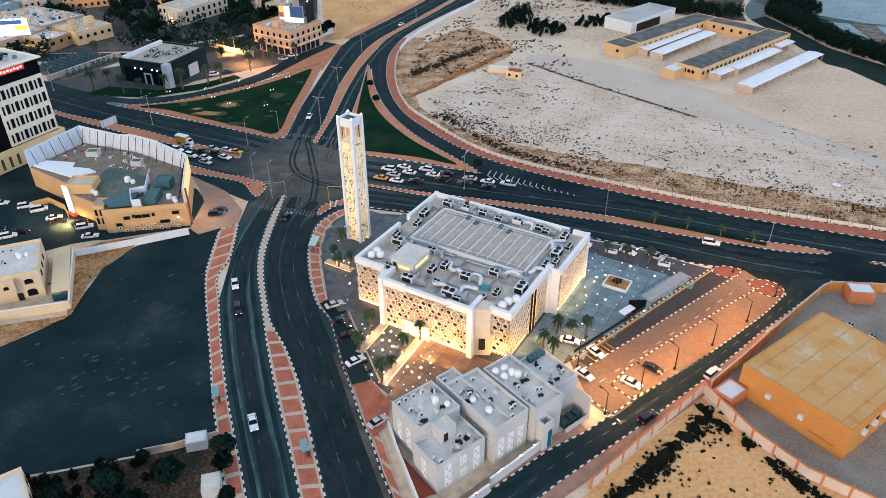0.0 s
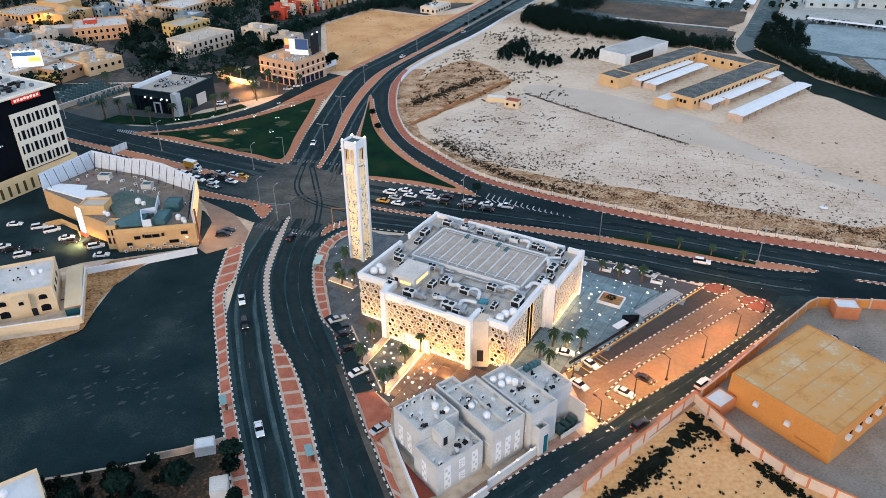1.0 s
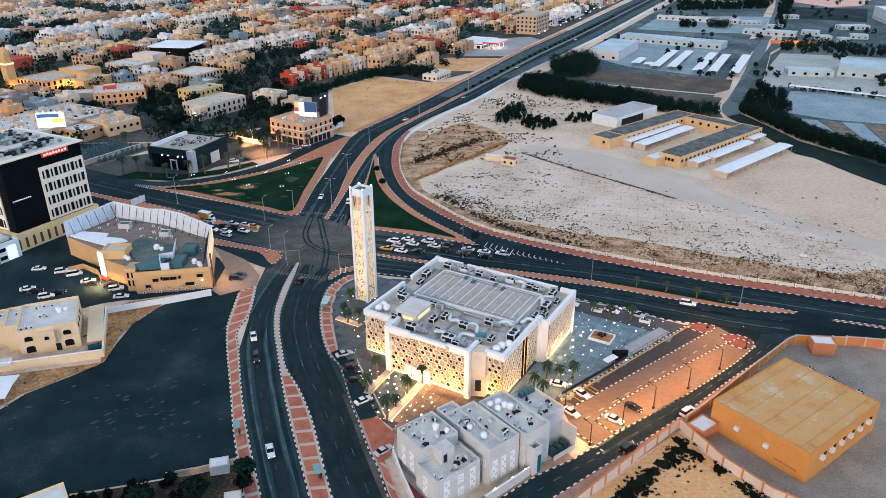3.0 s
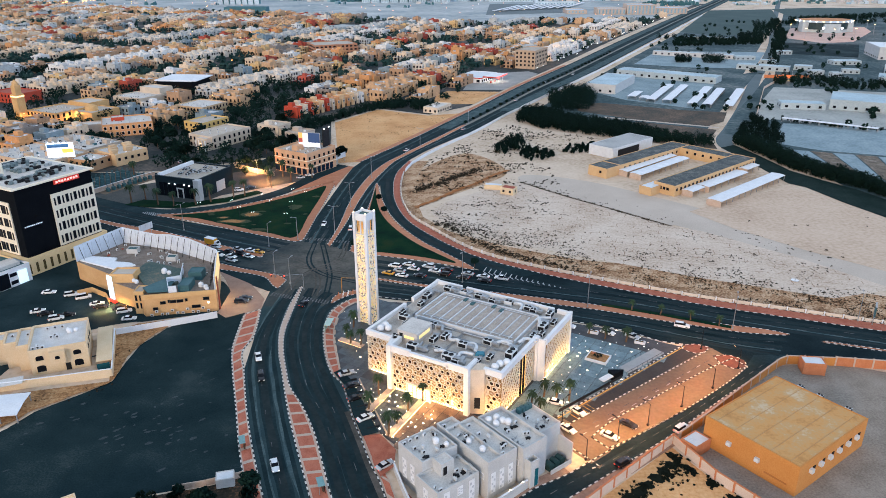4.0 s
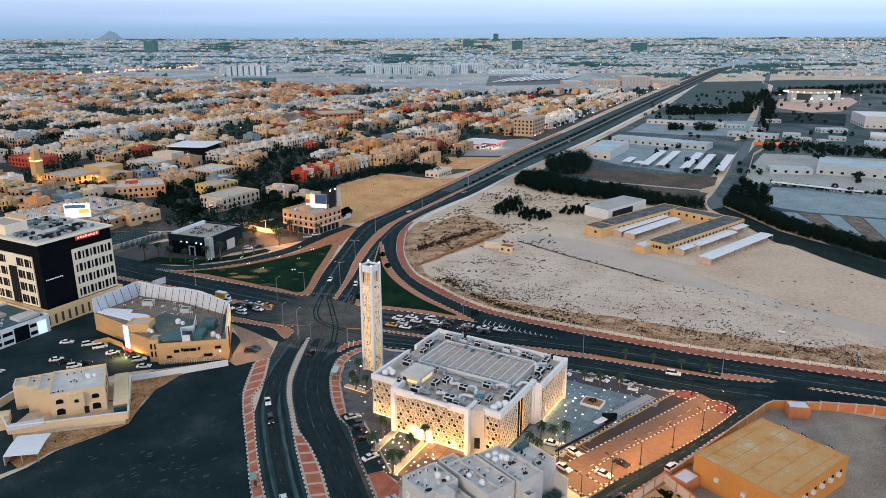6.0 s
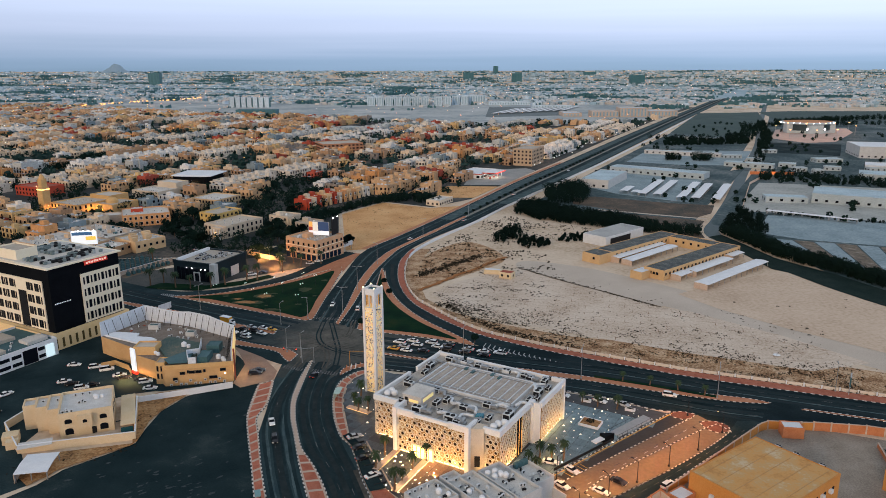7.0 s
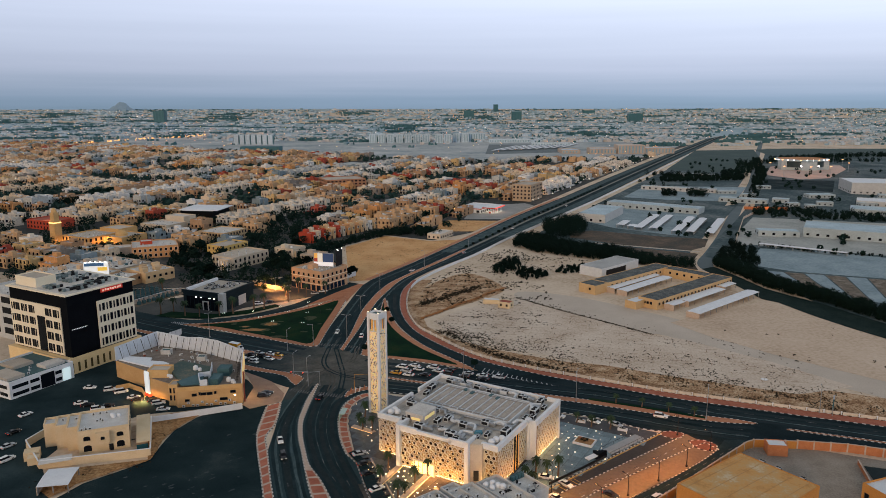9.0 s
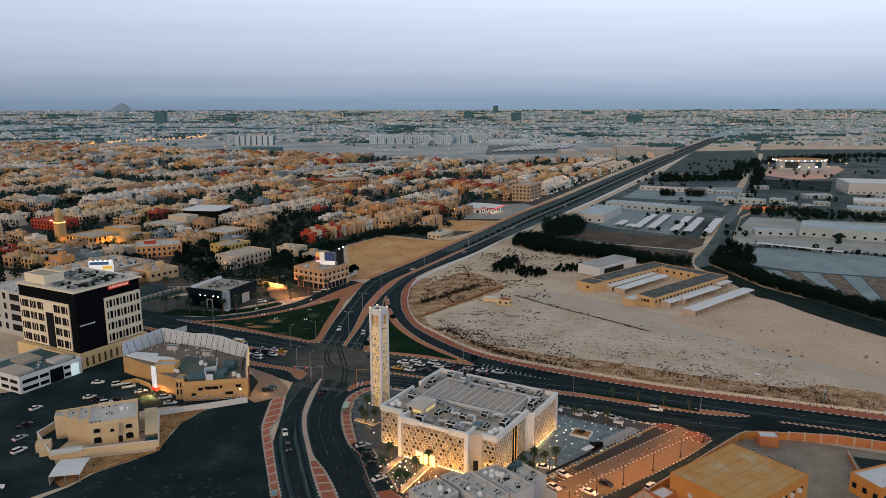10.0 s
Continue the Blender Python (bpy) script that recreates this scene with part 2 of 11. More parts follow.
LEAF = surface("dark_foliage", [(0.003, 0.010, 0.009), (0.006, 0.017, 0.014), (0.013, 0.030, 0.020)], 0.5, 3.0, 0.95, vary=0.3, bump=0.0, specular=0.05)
FROND = surface("palm_frond", [(0.014, 0.034, 0.016), (0.035, 0.066, 0.026)], 1.5, 6.0, 0.8, vary=0.2, bump=0.0)
SCRUB = surface("dry_scrub", [(0.012, 0.010, 0.006), (0.034, 0.025, 0.013)], 0.3, 3.0, 0.95, bump=0.0)
RUST = surface("rust_red_paint", [(0.24, 0.05, 0.03), (0.36, 0.09, 0.05)], 0.5, 5.0, 0.8)
PLAZA = surface("blue_grey_stone_paving", [(0.075, 0.125, 0.15), (0.135, 0.205, 0.235), (0.20, 0.28, 0.31)], 0.4, 5.0, 0.45, bump=0.08, vary=0.15)
JOINT = surface("dark_paving_joint", [(0.05, 0.05, 0.055), (0.08, 0.08, 0.085)], 0.5, 5.0, 0.8)
WARM_LIGHT = glowing("warm_lamp", (1.0, 0.72, 0.36), 12.0)
COOL_LIGHT = glowing("white_lamp", (1.0, 0.95, 0.86), 14.0)
RED_LIGHT = glowing("red_lamp", (1.0, 0.06, 0.03), 5.0)

# ---- ground ----
g = Geo()
xs = [-5200, -3500, -2000, -1000, -400, 0, 400, 1000, 2000, 3500, 5200]
ys = [-900, -200, 0, 400, 900, 1500, 2500, 3600, 4200, 4700, 5000]
# Far edge lifted so that the ground meets the horizon in the camera's view.
rise = {3600: 0, 4200: 22, 4700: 48, 5000: 62}
for yy in ys:
    for xx in xs:
        g.v.append((xx, yy, float(rise.get(yy, 0))))
for j in range(len(ys) - 1):
    for i in range(len(xs) - 1):
        k = j * len(xs) + i
        g.f.append((k, k + 1, k + 1 + len(xs), k + len(xs)))
        g.m.append(0)
tagged(part("ground", g, SAND), "pale sandy desert ground, far edge lifted to the horizon", "ground", kind="structure")

level = [0.02]


def patch(name, pts, material, label, category="ground", closed_curve=False, step=4.0):
    """A level sheet of ground cover, each a little above the last."""
    g = Geo()
    g.sheet(curve(pts, True, step) if closed_curve else list(pts), level[0])
    level[0] += 0.004
    return tagged(part(name, g, material), label, category, kind="structure")


NE_N = [(-59, 248), (-57.5, 278), (-54, 322), (-51.8, 348), (-47.5, 373), (-26.7, 415), (-5, 462), (28.6, 537), (73, 639), (135, 767), (262, 1039), (484, 1500), (1000, 2560), (2000, 4600)]
NE_S = [(-37, 236), (-36, 270), (-34, 312), (-30, 345), (-20, 374), (-13, 392), (6.3, 427), (27, 461), (53, 516), (90, 590), (160, 730), (284, 990), (506, 1455), (1024, 2520), (2040, 4600)]
SLIP_OUT = [(-20, 374), (-25.3, 348), (-25.3, 321), (-22.6, 298), (-17.1, 277), (-9.6, 261.5), (3.7, 242), (15.8, 229), (32.8, 217), (52, 206), (75, 194.5), (91, 187), (130, 172.3), (210, 143), (420, 64)]
SLIP_IN = [(-33, 331), (-30.3, 309), (-24.7, 284), (-17.7, 265), (-8.1, 247.3), (3.6, 231.6), (13, 218.4)]

# Sandy plots of another colour.
patch("tan_field", [(-60, 371), (-77, 480), (-50, 526), (-11, 503), (22, 514), (-6, 461), (-28, 414), (-48, 373)], TAN, "open tan sandy field with tyre tracks", "field")
patch("walled_plot", [(55, 112), (27.7, 88.6), (0, 62), (70, 40), (110, 55), (76, 85), (68, 90.5), (61, 99.6)], TAN, "tan sandy plot behind the boundary wall", "plot")
patch("warehouse_yard", [(97, 149), (66.5, 121.5), (56, 112.6), (61.5, 99.5), (68.5, 90.5), (110, 58), (150, 90), (168, 128), (114, 150)], surface("grey_concrete_yard", [(0.18, 0.15, 0.12), (0.26, 0.22, 0.18), (0.33, 0.285, 0.24)], 0.12, 2.0, 0.9), "worn concrete yard round the warehouse", "yard")
patch("verge", [(-24, 352), (-24.5, 322), (-21.8, 298), (-16.3, 277), (-9, 262), (4, 243), (16, 230.5), (33, 219), (52, 208), (75, 196.5), (130, 175), (210, 146), (215, 166), (150, 196), (112, 210), (84, 220), (52, 228), (24, 243), (2, 260), (-9, 278), (-14.5, 312), (-14, 345), (-8, 375), (-16, 374)], VERGE_SAND, "brown sandy verge behind the pavement", "verge")
patch("verge", [(-14, 298), (-13.5, 345), (-4, 372), (14, 392), (30, 372), (34, 346), (16, 323), (2, 308)], VERGE_SAND, "brown scrubby sand inside the bend", "verge", True, 5)
patch("track", [(60, 262), (40, 340), (73, 335), (112, 298), (135, 270), (165, 228), (210, 170), (190, 168), (150, 205), (120, 243), (98, 268)], TRACK, "grey compacted vehicle track", "track", True, 6)
patch("gravel_lot", [(-46, 102), (-49.6, 112.7), (-54.5, 128.5), (-60.5, 147.3), (-64.5, 162), (-66, 184), (-74, 183.5), (-83.2, 180), (-88.6, 172), (-92.6, 162), (-93, 151), (-92.6, 142), (-97.2, 136.6), (-102, 132), (-106.6, 127.5), (-110, 120), (-118, 110), (-120, 84), (-74, 93.6), (-53, 99)], LOT, "dark gravel parking lot with pale scuffs", "lot")
patch("side_parking", [(-76, 184), (-98, 178), (-107, 175), (-124, 164), (-126, 140), (-112, 120), (-124, 108), (-150, 108), (-190, 180), (-166, 192), (-155, 217), (-136, 238), (-133, 213)], ASPHALT, "asphalt parking area behind the shops", "parking lot")
patch("garden_plot", [(-46, 101.5), (-53, 98.5), (-74, 93), (-120, 83), (-120, 40), (-30, 40), (-38, 80)], surface("dark_garden_soil", [(0.012, 0.014, 0.010), (0.03, 0.026, 0.018), (0.16, 0.08, 0.04)], 0.12, 1.5, 0.95), "earthy plot with shrubs and sheds", "plot")
patch("forecourt", [(-110, 311), (-75, 335), (-66, 372), (-96, 384), (-140, 340), (-170, 322), (-180, 306), (-140, 293), (-122, 290)], surface("dark_forecourt_paving", [(0.03, 0.036, 0.037), (0.055, 0.06, 0.058), (0.09, 0.085, 0.075)], 0.1, 2.0, 0.9), "paved forecourt by the dark showroom", "forecourt")
patch("side_street", [(-66, 374), (-96, 362), (-140, 338), (-200, 340), (-205, 352), (-150, 352), (-105, 378), (-90, 420), (-80, 420), (-77, 395), (-61, 383)], ASPHALT, "asphalt side street behind the showroom", "road")

# Old field with cracked furrows.
CRACKED = surface("cracked_field_sand", [(0.43, 0.325, 0.24), (0.585, 0.475, 0.38), (0.665, 0.57, 0.475)], 0.05, 1.0, 0.95, bump=0.4, depth=0.3)
cn, cl = CRACKED.node_tree.nodes, CRACKED.node_tree.links
where = cn.new("ShaderNodeNewGeometry")
wobble = cn.new("ShaderNodeTexNoise")
wobble.inputs["Scale"].default_value = 0.3
cl.new(where.outputs["Position"], wobble.inputs["Vector"])
bent = cn.new("ShaderNodeVectorMath")
bent.operation = "MULTIPLY_ADD"
bent.inputs[1].default_value = (2.2, 2.2, 0.0)
cl.new(wobble.outputs["Color"], bent.inputs[0])
cl.new(where.outputs["Position"], bent.inputs[2])
turned = cn.new("ShaderNodeMapping")
turned.inputs["Rotation"].default_value = (0, 0, radians(14))
cl.new(bent.outputs[0], turned.inputs["Vector"])
beds = cn.new("ShaderNodeTexBrick")
beds.inputs["Scale"].default_value = 1.0
beds.inputs["Brick Width"].default_value, beds.inputs["Row Height"].default_value = 7.0, 4.6
beds.inputs["Mortar Size"].default_value, beds.inputs["Mortar Smooth"].default_value = 0.17, 0.7
cl.new(turned.outputs[0], beds.inputs["Vector"])
broken = cn.new("ShaderNodeTexNoise")
broken.inputs["Scale"].default_value, broken.inputs["Detail"].default_value = 0.22, 3.0
cl.new(where.outputs["Position"], broken.inputs["Vector"])
gaps = cn.new("ShaderNodeMapRange")
gaps.inputs["From Min"].default_value, gaps.inputs["From Max"].default_value = 0.45, 0.60
cl.new(broken.outputs["Fac"], gaps.inputs["Value"])
ridge_line = cn.new("ShaderNodeMath")
ridge_line.operation = "MULTIPLY"
cl.new(beds.outputs["Fac"], ridge_line.inputs[0])
cl.new(gaps.outputs[0], ridge_line.inputs[1])
thin = cn.new("ShaderNodeMix")
thin.data_type = "RGBA"
thin.inputs[6].default_value, thin.inputs[7].default_value = (1, 1, 1, 1), (0.34, 0.22, 0.13, 1)
cl.new(ridge_line.outputs[0], thin.inputs[0])
shade = cn.new("ShaderNodeMix")
shade.data_type, shade.blend_type = "RGBA", "MULTIPLY"
shade.inputs[0].default_value = 1.0
base = cn["Principled BSDF"].inputs["Base Color"]
cl.new(base.links[0].from_socket, shade.inputs[6])
cl.new(thin.outputs[2], shade.inputs[7])
cl.new(shade.outputs[2], base)
patch("old_field", [(2, 268), (26, 246), (54, 231), (95, 210), (135, 193), (160, 200), (140, 228), (112, 258), (97, 266), (70, 296), (41, 330), (20, 318), (2, 300), (-6, 284)], CRACKED, "old field of cracked pale earth", "field")

# Roads.
ROAD_TEAL = surface("teal_grey_asphalt", [(0.020, 0.039, 0.045), (0.028, 0.051, 0.058), (0.040, 0.067, 0.074)], 0.06, 2.0, 0.9, bump=0.2, stain=0.75, specular=0.03)
patch("road", [(-61.5, 212), (-61.3, 186), (-58.6, 164), (-57.2, 147), (-51.7, 128.5), (-46.4, 112.7), (-41.3, 99.2), (-36.7, 87.2), (-22, 46), (8, 46), (-9.9, 87), (-14.7, 100.5), (-20.5, 116), (-27.9, 139.5), (-31.6, 145), (-35, 155), (-37.4, 166.5), (-38.2, 174.4), (-37.5, 184.4), (-34, 191), (-26, 196), (-20, 246), (-60, 247)], ROAD_TEAL, "dark asphalt road curving to the junction", "road")
patch("road", [(-420, 442), (-280, 366), (-176, 307), (-145, 289), (-132, 281), (-58.9, 246.5), (-30, 240), (-30, 195), (-62, 200), (-72, 207), (-86, 219), (-102, 230), (-160, 260), (-285, 340), (-420, 415)], ASPHALT, "wide dark asphalt road with stained lanes", "road")
patch("road", [(-40, 236), (13, 218), (33, 217), (52, 206), (75, 194.5), (91, 187), (130, 172.3), (210, 143), (420, 64), (420, 44), (200, 122), (113, 152), (97.5, 151), (86, 148), (81, 158.6), (66, 163.8), (54, 171.6), (20, 184), (-28, 195.5), (-42, 200)], surface("darker_asphalt", [(0.006, 0.013, 0.016), (0.012, 0.022, 0.026), (0.024, 0.038, 0.043)], 0.05, 2.0, 0.9, bump=0.2, stain=0.75, specular=0.03), "wide dark asphalt road past the mosque", "road")
g = Geo()
g.strip(evenly(curve(NE_N, step=8), 300), evenly(curve(NE_S, step=8), 300), level[0])
tagged(part("road", g, ASPHALT), "dual carriageway of dark asphalt running to the horizon", "road", kind="structure")
level[0] += 0.004
g = Geo()
g.strip(evenly(curve([(-36, 345)] + SLIP_IN + [(30, 212)]), 90), evenly(curve(SLIP_OUT[:9] + [(36, 214)]), 90), level[0])
tagged(part("slip_road", g, ASPHALT), "curving slip road of dark asphalt", "road", kind="structure")
level[0] += 0.004
g = Geo()
arc = curve([(-200, 322), (-166, 301), (-140, 288), (-123, 286.5), (-101, 295.5), (-80, 318), (-68, 345), (-56, 366)])
g.strip(shifted(arc, 4), shifted(arc, -4), level[0])
tagged(part("slip_road", g, ASPHALT), "narrow asphalt lane bending round the lawn", "road", kind="structure")
level[0] += 0.004
STREET_N = [(92, 155), (86.6, 147.7), (63, 127.2), (40.4, 111.3), (29, 102.6), (20, 97.3), (9, 88.5), (-10, 72), (-30, 55)]
STREET_S = [(104, 155), (97.7, 150.7), (76.2, 133.8), (57.2, 117.3), (41.4, 104.9), (28.9, 95.5), (21, 89.5), (0, 72), (-18, 57)]
g = Geo()
g.strip(evenly(STREET_N, 60), evenly(STREET_S, 60), level[0])
tagged(part("street", g, ASPHALT), "narrow asphalt street beside the villas", "road", kind="structure")
level[0] += 0.004
patch("corner_paving", [(-75, 184), (-74.6, 200), (-80, 208), (-88, 214), (-104, 226), (-124, 231), (-136, 208), (-150, 200), (-140, 190), (-110, 178), (-98, 177)], ASPHALT, "dark asphalt round the shops", "pavement")
patch("car_park", [(81, 159), (76, 161), (72.8, 160.5), (28.5, 123.5), (31, 110), (36, 104), (40.4, 111.4), (63, 127.2), (87, 148)], WORN, "asphalt car park lit by sodium lamps", "car park")
SIDE = [(178, 388), (176.5, 407), (182, 427), (196.5, 454), (238, 537), (311, 693), (327, 724), (437, 955), (600, 1330), (900, 2000)]
g = Geo()
side = curve(SIDE, step=8)
g.strip(shifted(side, 5), shifted(side, -5), level[0])
tagged(part("lane", g, surface("grey_lane_asphalt", [(0.075, 0.105, 0.115), (0.115, 0.15, 0.165)], 0.05, 0.8, 0.9)), "pale asphalt lane beside the tree belt", "road", kind="structure")
level[0] += 0.004
patch("sandy_plot", [(114, 284), (132, 297), (170, 318), (178, 326), (186, 313), (199, 276), (207, 258), (240, 200), (214, 168), (176, 205), (146, 236), (126, 262)], surface("pinkish_plot_sand", [(0.46, 0.335, 0.24), (0.57, 0.435, 0.325), (0.63, 0.50, 0.39)], 0.03, 0.6, 0.95, bump=0.2), "smooth pinkish sandy plot beside the school", "plot")
DITCH = surface("dark_ditch_earth", [(0.10, 0.07, 0.045), (0.20, 0.15, 0.11)], 0.3, 2.0, 0.95, bump=0.4)
for off, wide, mat, label in ((0.0, 0.55, DITCH, "dark shallow ditch across the field"), (1.1, 0.45, TRACK, "pale bank beside the ditch")):
    ditch_line = shifted(curve([(40.8, 331.6), (61.7, 306), (79, 288), (100, 265)], step=1.5), off)
    g = Geo()
    g.strip(shifted(ditch_line, wide), shifted(ditch_line, -wide), level[0] + 0.02)
    tagged(part("ditch", g, mat), label, "ditch", kind="structure")
level[0] += 0.024
patch("lane", [(150, 330), (170, 352), (182, 375), (182, 400), (170, 400), (172, 372), (160, 352)], TRACK, "sandy access lane to the school", "lane")

# ---- kerbs, pavements and islands ----
kerb_pale, kerb_dark = Geo(), Geo()


def kerb(line, every=1.0, z=0.0, high=0.19, wide=0.32):
    for i, (x, y, a) in enumerate(along(line, every, every / 2)):
        (kerb_pale if i % 2 else kerb_dark).box(x, y, z, every * 0.97, wide, high, a, bottom=False)


def island(name, left, right, material, label, high=0.15, n=80, kerbs=True, every=1.0):
    """A raised strip between two lines, with painted kerb stones along both."""
    a, b = evenly(curve(left), n), evenly(curve(right), n)
    g = Geo()
    g.strip(a, b, high, high)
    for end in (0, -1):
        g.add([(*a[end], high), (*b[end], high), (*b[end], 0), (*a[end], 0)], [(0, 1, 2, 3)])
    ob = tagged(part(name, g, material), label, "pavement", kind="structure")
    if kerbs:
        kerb(a, every)
        kerb(b, every)
        for end in (0, -1):
            kerb([a[end], b[end]], every)
    return ob, a, b


def panels(owner, a, b, count, material=None, margin=0.14, gap=0.1, z=0.154):
    """Red block panels between cream bands, along a strip."""
    n = len(a)
    for i in range(count):
        k0, k1 = (i + gap) / count * (n - 1), (i + 1 - gap) / count * (n - 1)
        g = Geo()
        la, lb = [], []
        for k in np.linspace(k0, k1, 4):
            i0 = min(int(k), n - 2)
            f = k - i0
            p = [a[i0][c] * (1 - f) + a[i0 + 1][c] * f for c in (0, 1)]
            q = [b[i0][c] * (1 - f) + b[i0 + 1][c] * f for c in (0, 1)]
            la.append(tuple(p[c] * (1 - margin) + q[c] * margin for c in (0, 1)))
            lb.append(tuple(p[c] * margin + q[c] * (1 - margin) for c in (0, 1)))
        g.strip(la, lb, z + 0.01, 0.012)
        part("paving_panel", g, material or REDBRICK, owner)


ob, a, b = island("pavement", [(-66, 182), (-64.6, 165), (-63.5, 158), (-60.5, 147.3), (-54.5, 128.5), (-49.6, 112.7), (-44.8, 99.2), (-40.5, 87.3), (-28, 52)],
                  [(-61.3, 186), (-59.2, 168), (-60.3, 158), (-57.2, 147.3), (-51.7, 128.5), (-46.4, 112.7), (-41.3, 99.2), (-36.7, 87.2), (-24, 52)], BAND, "pavement of red block panels between cream bands", n=140)
panels(ob, a, b, 26)
MED_L = [(-51.2, 204), (-52.2, 190), (-52.2, 179.5), (-51.7, 169.8), (-49.5, 157.9), (-46.4, 147.2), (-43.6, 137.4), (-40.3, 126.3), (-35.7, 112.6), (-30.9, 99.1), (-26.8, 87.2), (-15, 52)]
MED_R = [(-50.4, 204), (-50.4, 190), (-50.4, 179.5), (-50, 169), (-48, 157.9), (-45, 147.1), (-42.2, 138.5), (-37, 129), (-32.3, 118.2), (-29.2, 109), (-26, 99), (-22.1, 87.1), (-11, 52)]
ob, a, b = island("median", MED_L, MED_R, BAND, "narrow median of red block panels with striped kerbs", n=150)
k = int(len(a) * 0.44)
panels(ob, a[k:], b[k:], 18)
kerb(curve([(-31, 194.2), (-34.5, 190.5), (-37.5, 184.4), (-38.2, 174.4), (-37.4, 166.5), (-35, 155), (-31.6, 145), (-27.9, 139.5), (-23.3, 124), (-20.5, 116.1), (-16.9, 105.4), (-14.7, 100.5), (-11.8, 91.5), (-9.9, 87), (2, 52)]))
ob, a, b = island("pavement", [(-26, 195.6), (-31, 194), (-34.4, 190), (-37.2, 184.4), (-37.9, 174.4), (-37.1, 166.5), (-34.7, 155), (-31.4, 145.4)],
                  [(-25.5, 192), (-30, 191), (-32.6, 187.4), (-34.4, 182.4), (-34.6, 173.4), (-33.8, 165.5), (-31.5, 155), (-29.6, 147)], BAND, "pavement of red block panels bending round the plaza", kerbs=False)
panels(ob, a, b, 14)
ob, a, b = island("pavement", [(-20.2, 116), (-16.5, 105.4), (-14.3, 100.5), (-11.4, 91.5), (-9.5, 87), (2, 55)], [(-12, 113), (-13.3, 104), (-12, 99.7), (-9.4, 91), (-7.5, 86.5), (4, 55)], BAND, "pavement of red block panels beside the villas", kerbs=False)
panels(ob, a, b, 9)
island("median", [(-24.6, 211), (-7.2, 205.2), (17.8, 198.5), (39, 192.5), (55.6, 187), (71.6, 181.3), (86.6, 175.3), (101.7, 170.8), (108, 167.6)],
       [(-24.3, 209.4), (-7.1, 203), (21, 194.4), (38.3, 188.6), (54.9, 183.4), (70.3, 177), (91, 169.6), (100, 167.6), (107.4, 166.8)], ORANGEBRICK, "median of orange block paving with striped kerbs", n=120)
island("median", [(116, 163), (124, 160.8), (200, 133), (400, 60)], [(116, 162), (124, 159.6), (200, 131), (400, 57)], ORANGEBRICK, "narrow median with striped kerbs")
island("median", [(-300, 362), (-176, 292), (-158.4, 278), (-144.4, 270.5), (-119.7, 259.3), (-98.2, 247.7), (-71, 233.7)], [(-303, 357), (-180, 287), (-154.6, 272.5), (-131, 259.4), (-96.4, 241.8), (-71.8, 231)], ORANGEBRICK, "median of orange block paving with striped kerbs", n=120, every=1.4)
island("traffic_island", [(-90, 227), (-76, 220), (-67, 216.5), (-60.6, 213.2), (-57.4, 209)], [(-87, 220), (-75, 216.2), (-66, 212), (-61.6, 205), (-59, 202)], ORANGEBRICK, "traffic island of orange block paving", n=40)
island("traffic_island", [(-38.5, 190.5), (-37.8, 195.8), (-33.7, 199.4), (-26.6, 202)], [(-38, 189.8), (-36, 193), (-33, 196.2), (-26.4, 198.6)], ORANGEBRICK, "small traffic island with signal posts", n=30)
island("median", [(-47.7, 243.5), (-45.8, 268), (-44.9, 302), (-42.5, 326), (-39, 348), (-33.3, 369), (-24, 390), (-7.2, 425), (14.4, 471)], [(-46.1, 242.5), (-43, 271), (-41, 298), (-38, 326), (-33, 352), (-27.6, 374), (-18.6, 394), (-4, 424), (16.5, 469)], ORANGEBRICK, "median of pink block paving", n=150, every=1.4)
DUSTY_MEDIAN = surface("dusty_median", [(0.14, 0.15, 0.13), (0.26, 0.24, 0.21)], 0.1, 1.0, 0.9)
far_med = curve([(16, 470), (42, 526), (81, 612), (147, 747), (273, 1014), (495, 1478), (1012, 2540)], step=8)
g = Geo()
g.strip(shifted(far_med, 1.4), shifted(far_med, -1.4), 0.16, 0.16)
tagged(part("median", g, DUSTY_MEDIAN), "long narrow median of the dual carriageway", "pavement", kind="structure")
ob, a, b = island("pavement", SLIP_OUT[:12] + [(130, 172.3), (210, 143), (420, 64)], [(-16.5, 373), (-21.8, 348), (-21.8, 321), (-19.3, 298), (-13.8, 277), (-6, 263.5), (6.4, 244.6), (18, 231.8), (34.6, 220.5), (54, 210), (77, 198.6), (93, 191.5), (132.5, 177), (213, 147.5), (422, 69)], REDBRICK, "pavement of red block paving following the slip road", n=320, every=1.3)
NE_PAVE = curve(NE_N[4:10], step=4)
g = Geo()
g.strip(shifted(NE_PAVE, 4), NE_PAVE, 0.15, 0.15)
tagged(part("pavement", g, ORANGEBRICK), "pink pavement along the dual carriageway", "pavement", kind="structure")
kerb(NE_PAVE, 1.6)

# Lawn islands: paved border, grass inside.
LAWN_W = [(-131.9, 281.5), (-116.6, 284.6), (-104, 291), (-91.2, 299.5), (-78.2, 311), (-67.4, 323), (-57.2, 333), (-56.6, 310), (-57.7, 278), (-58.6, 249.6), (-61, 247.6), (-73.2, 253), (-91, 262), (-112.8, 273)]
LAWN_E = [(-34.6, 331), (-30.6, 309), (-25.2, 284), (-18.2, 265), (-8.6, 247.5), (3, 232), (11.5, 220.4), (11.8, 218), (3.4, 222), (-8.7, 227), (-24.3, 232), (-36, 236), (-37.5, 240), (-36.6, 262), (-35, 300)]


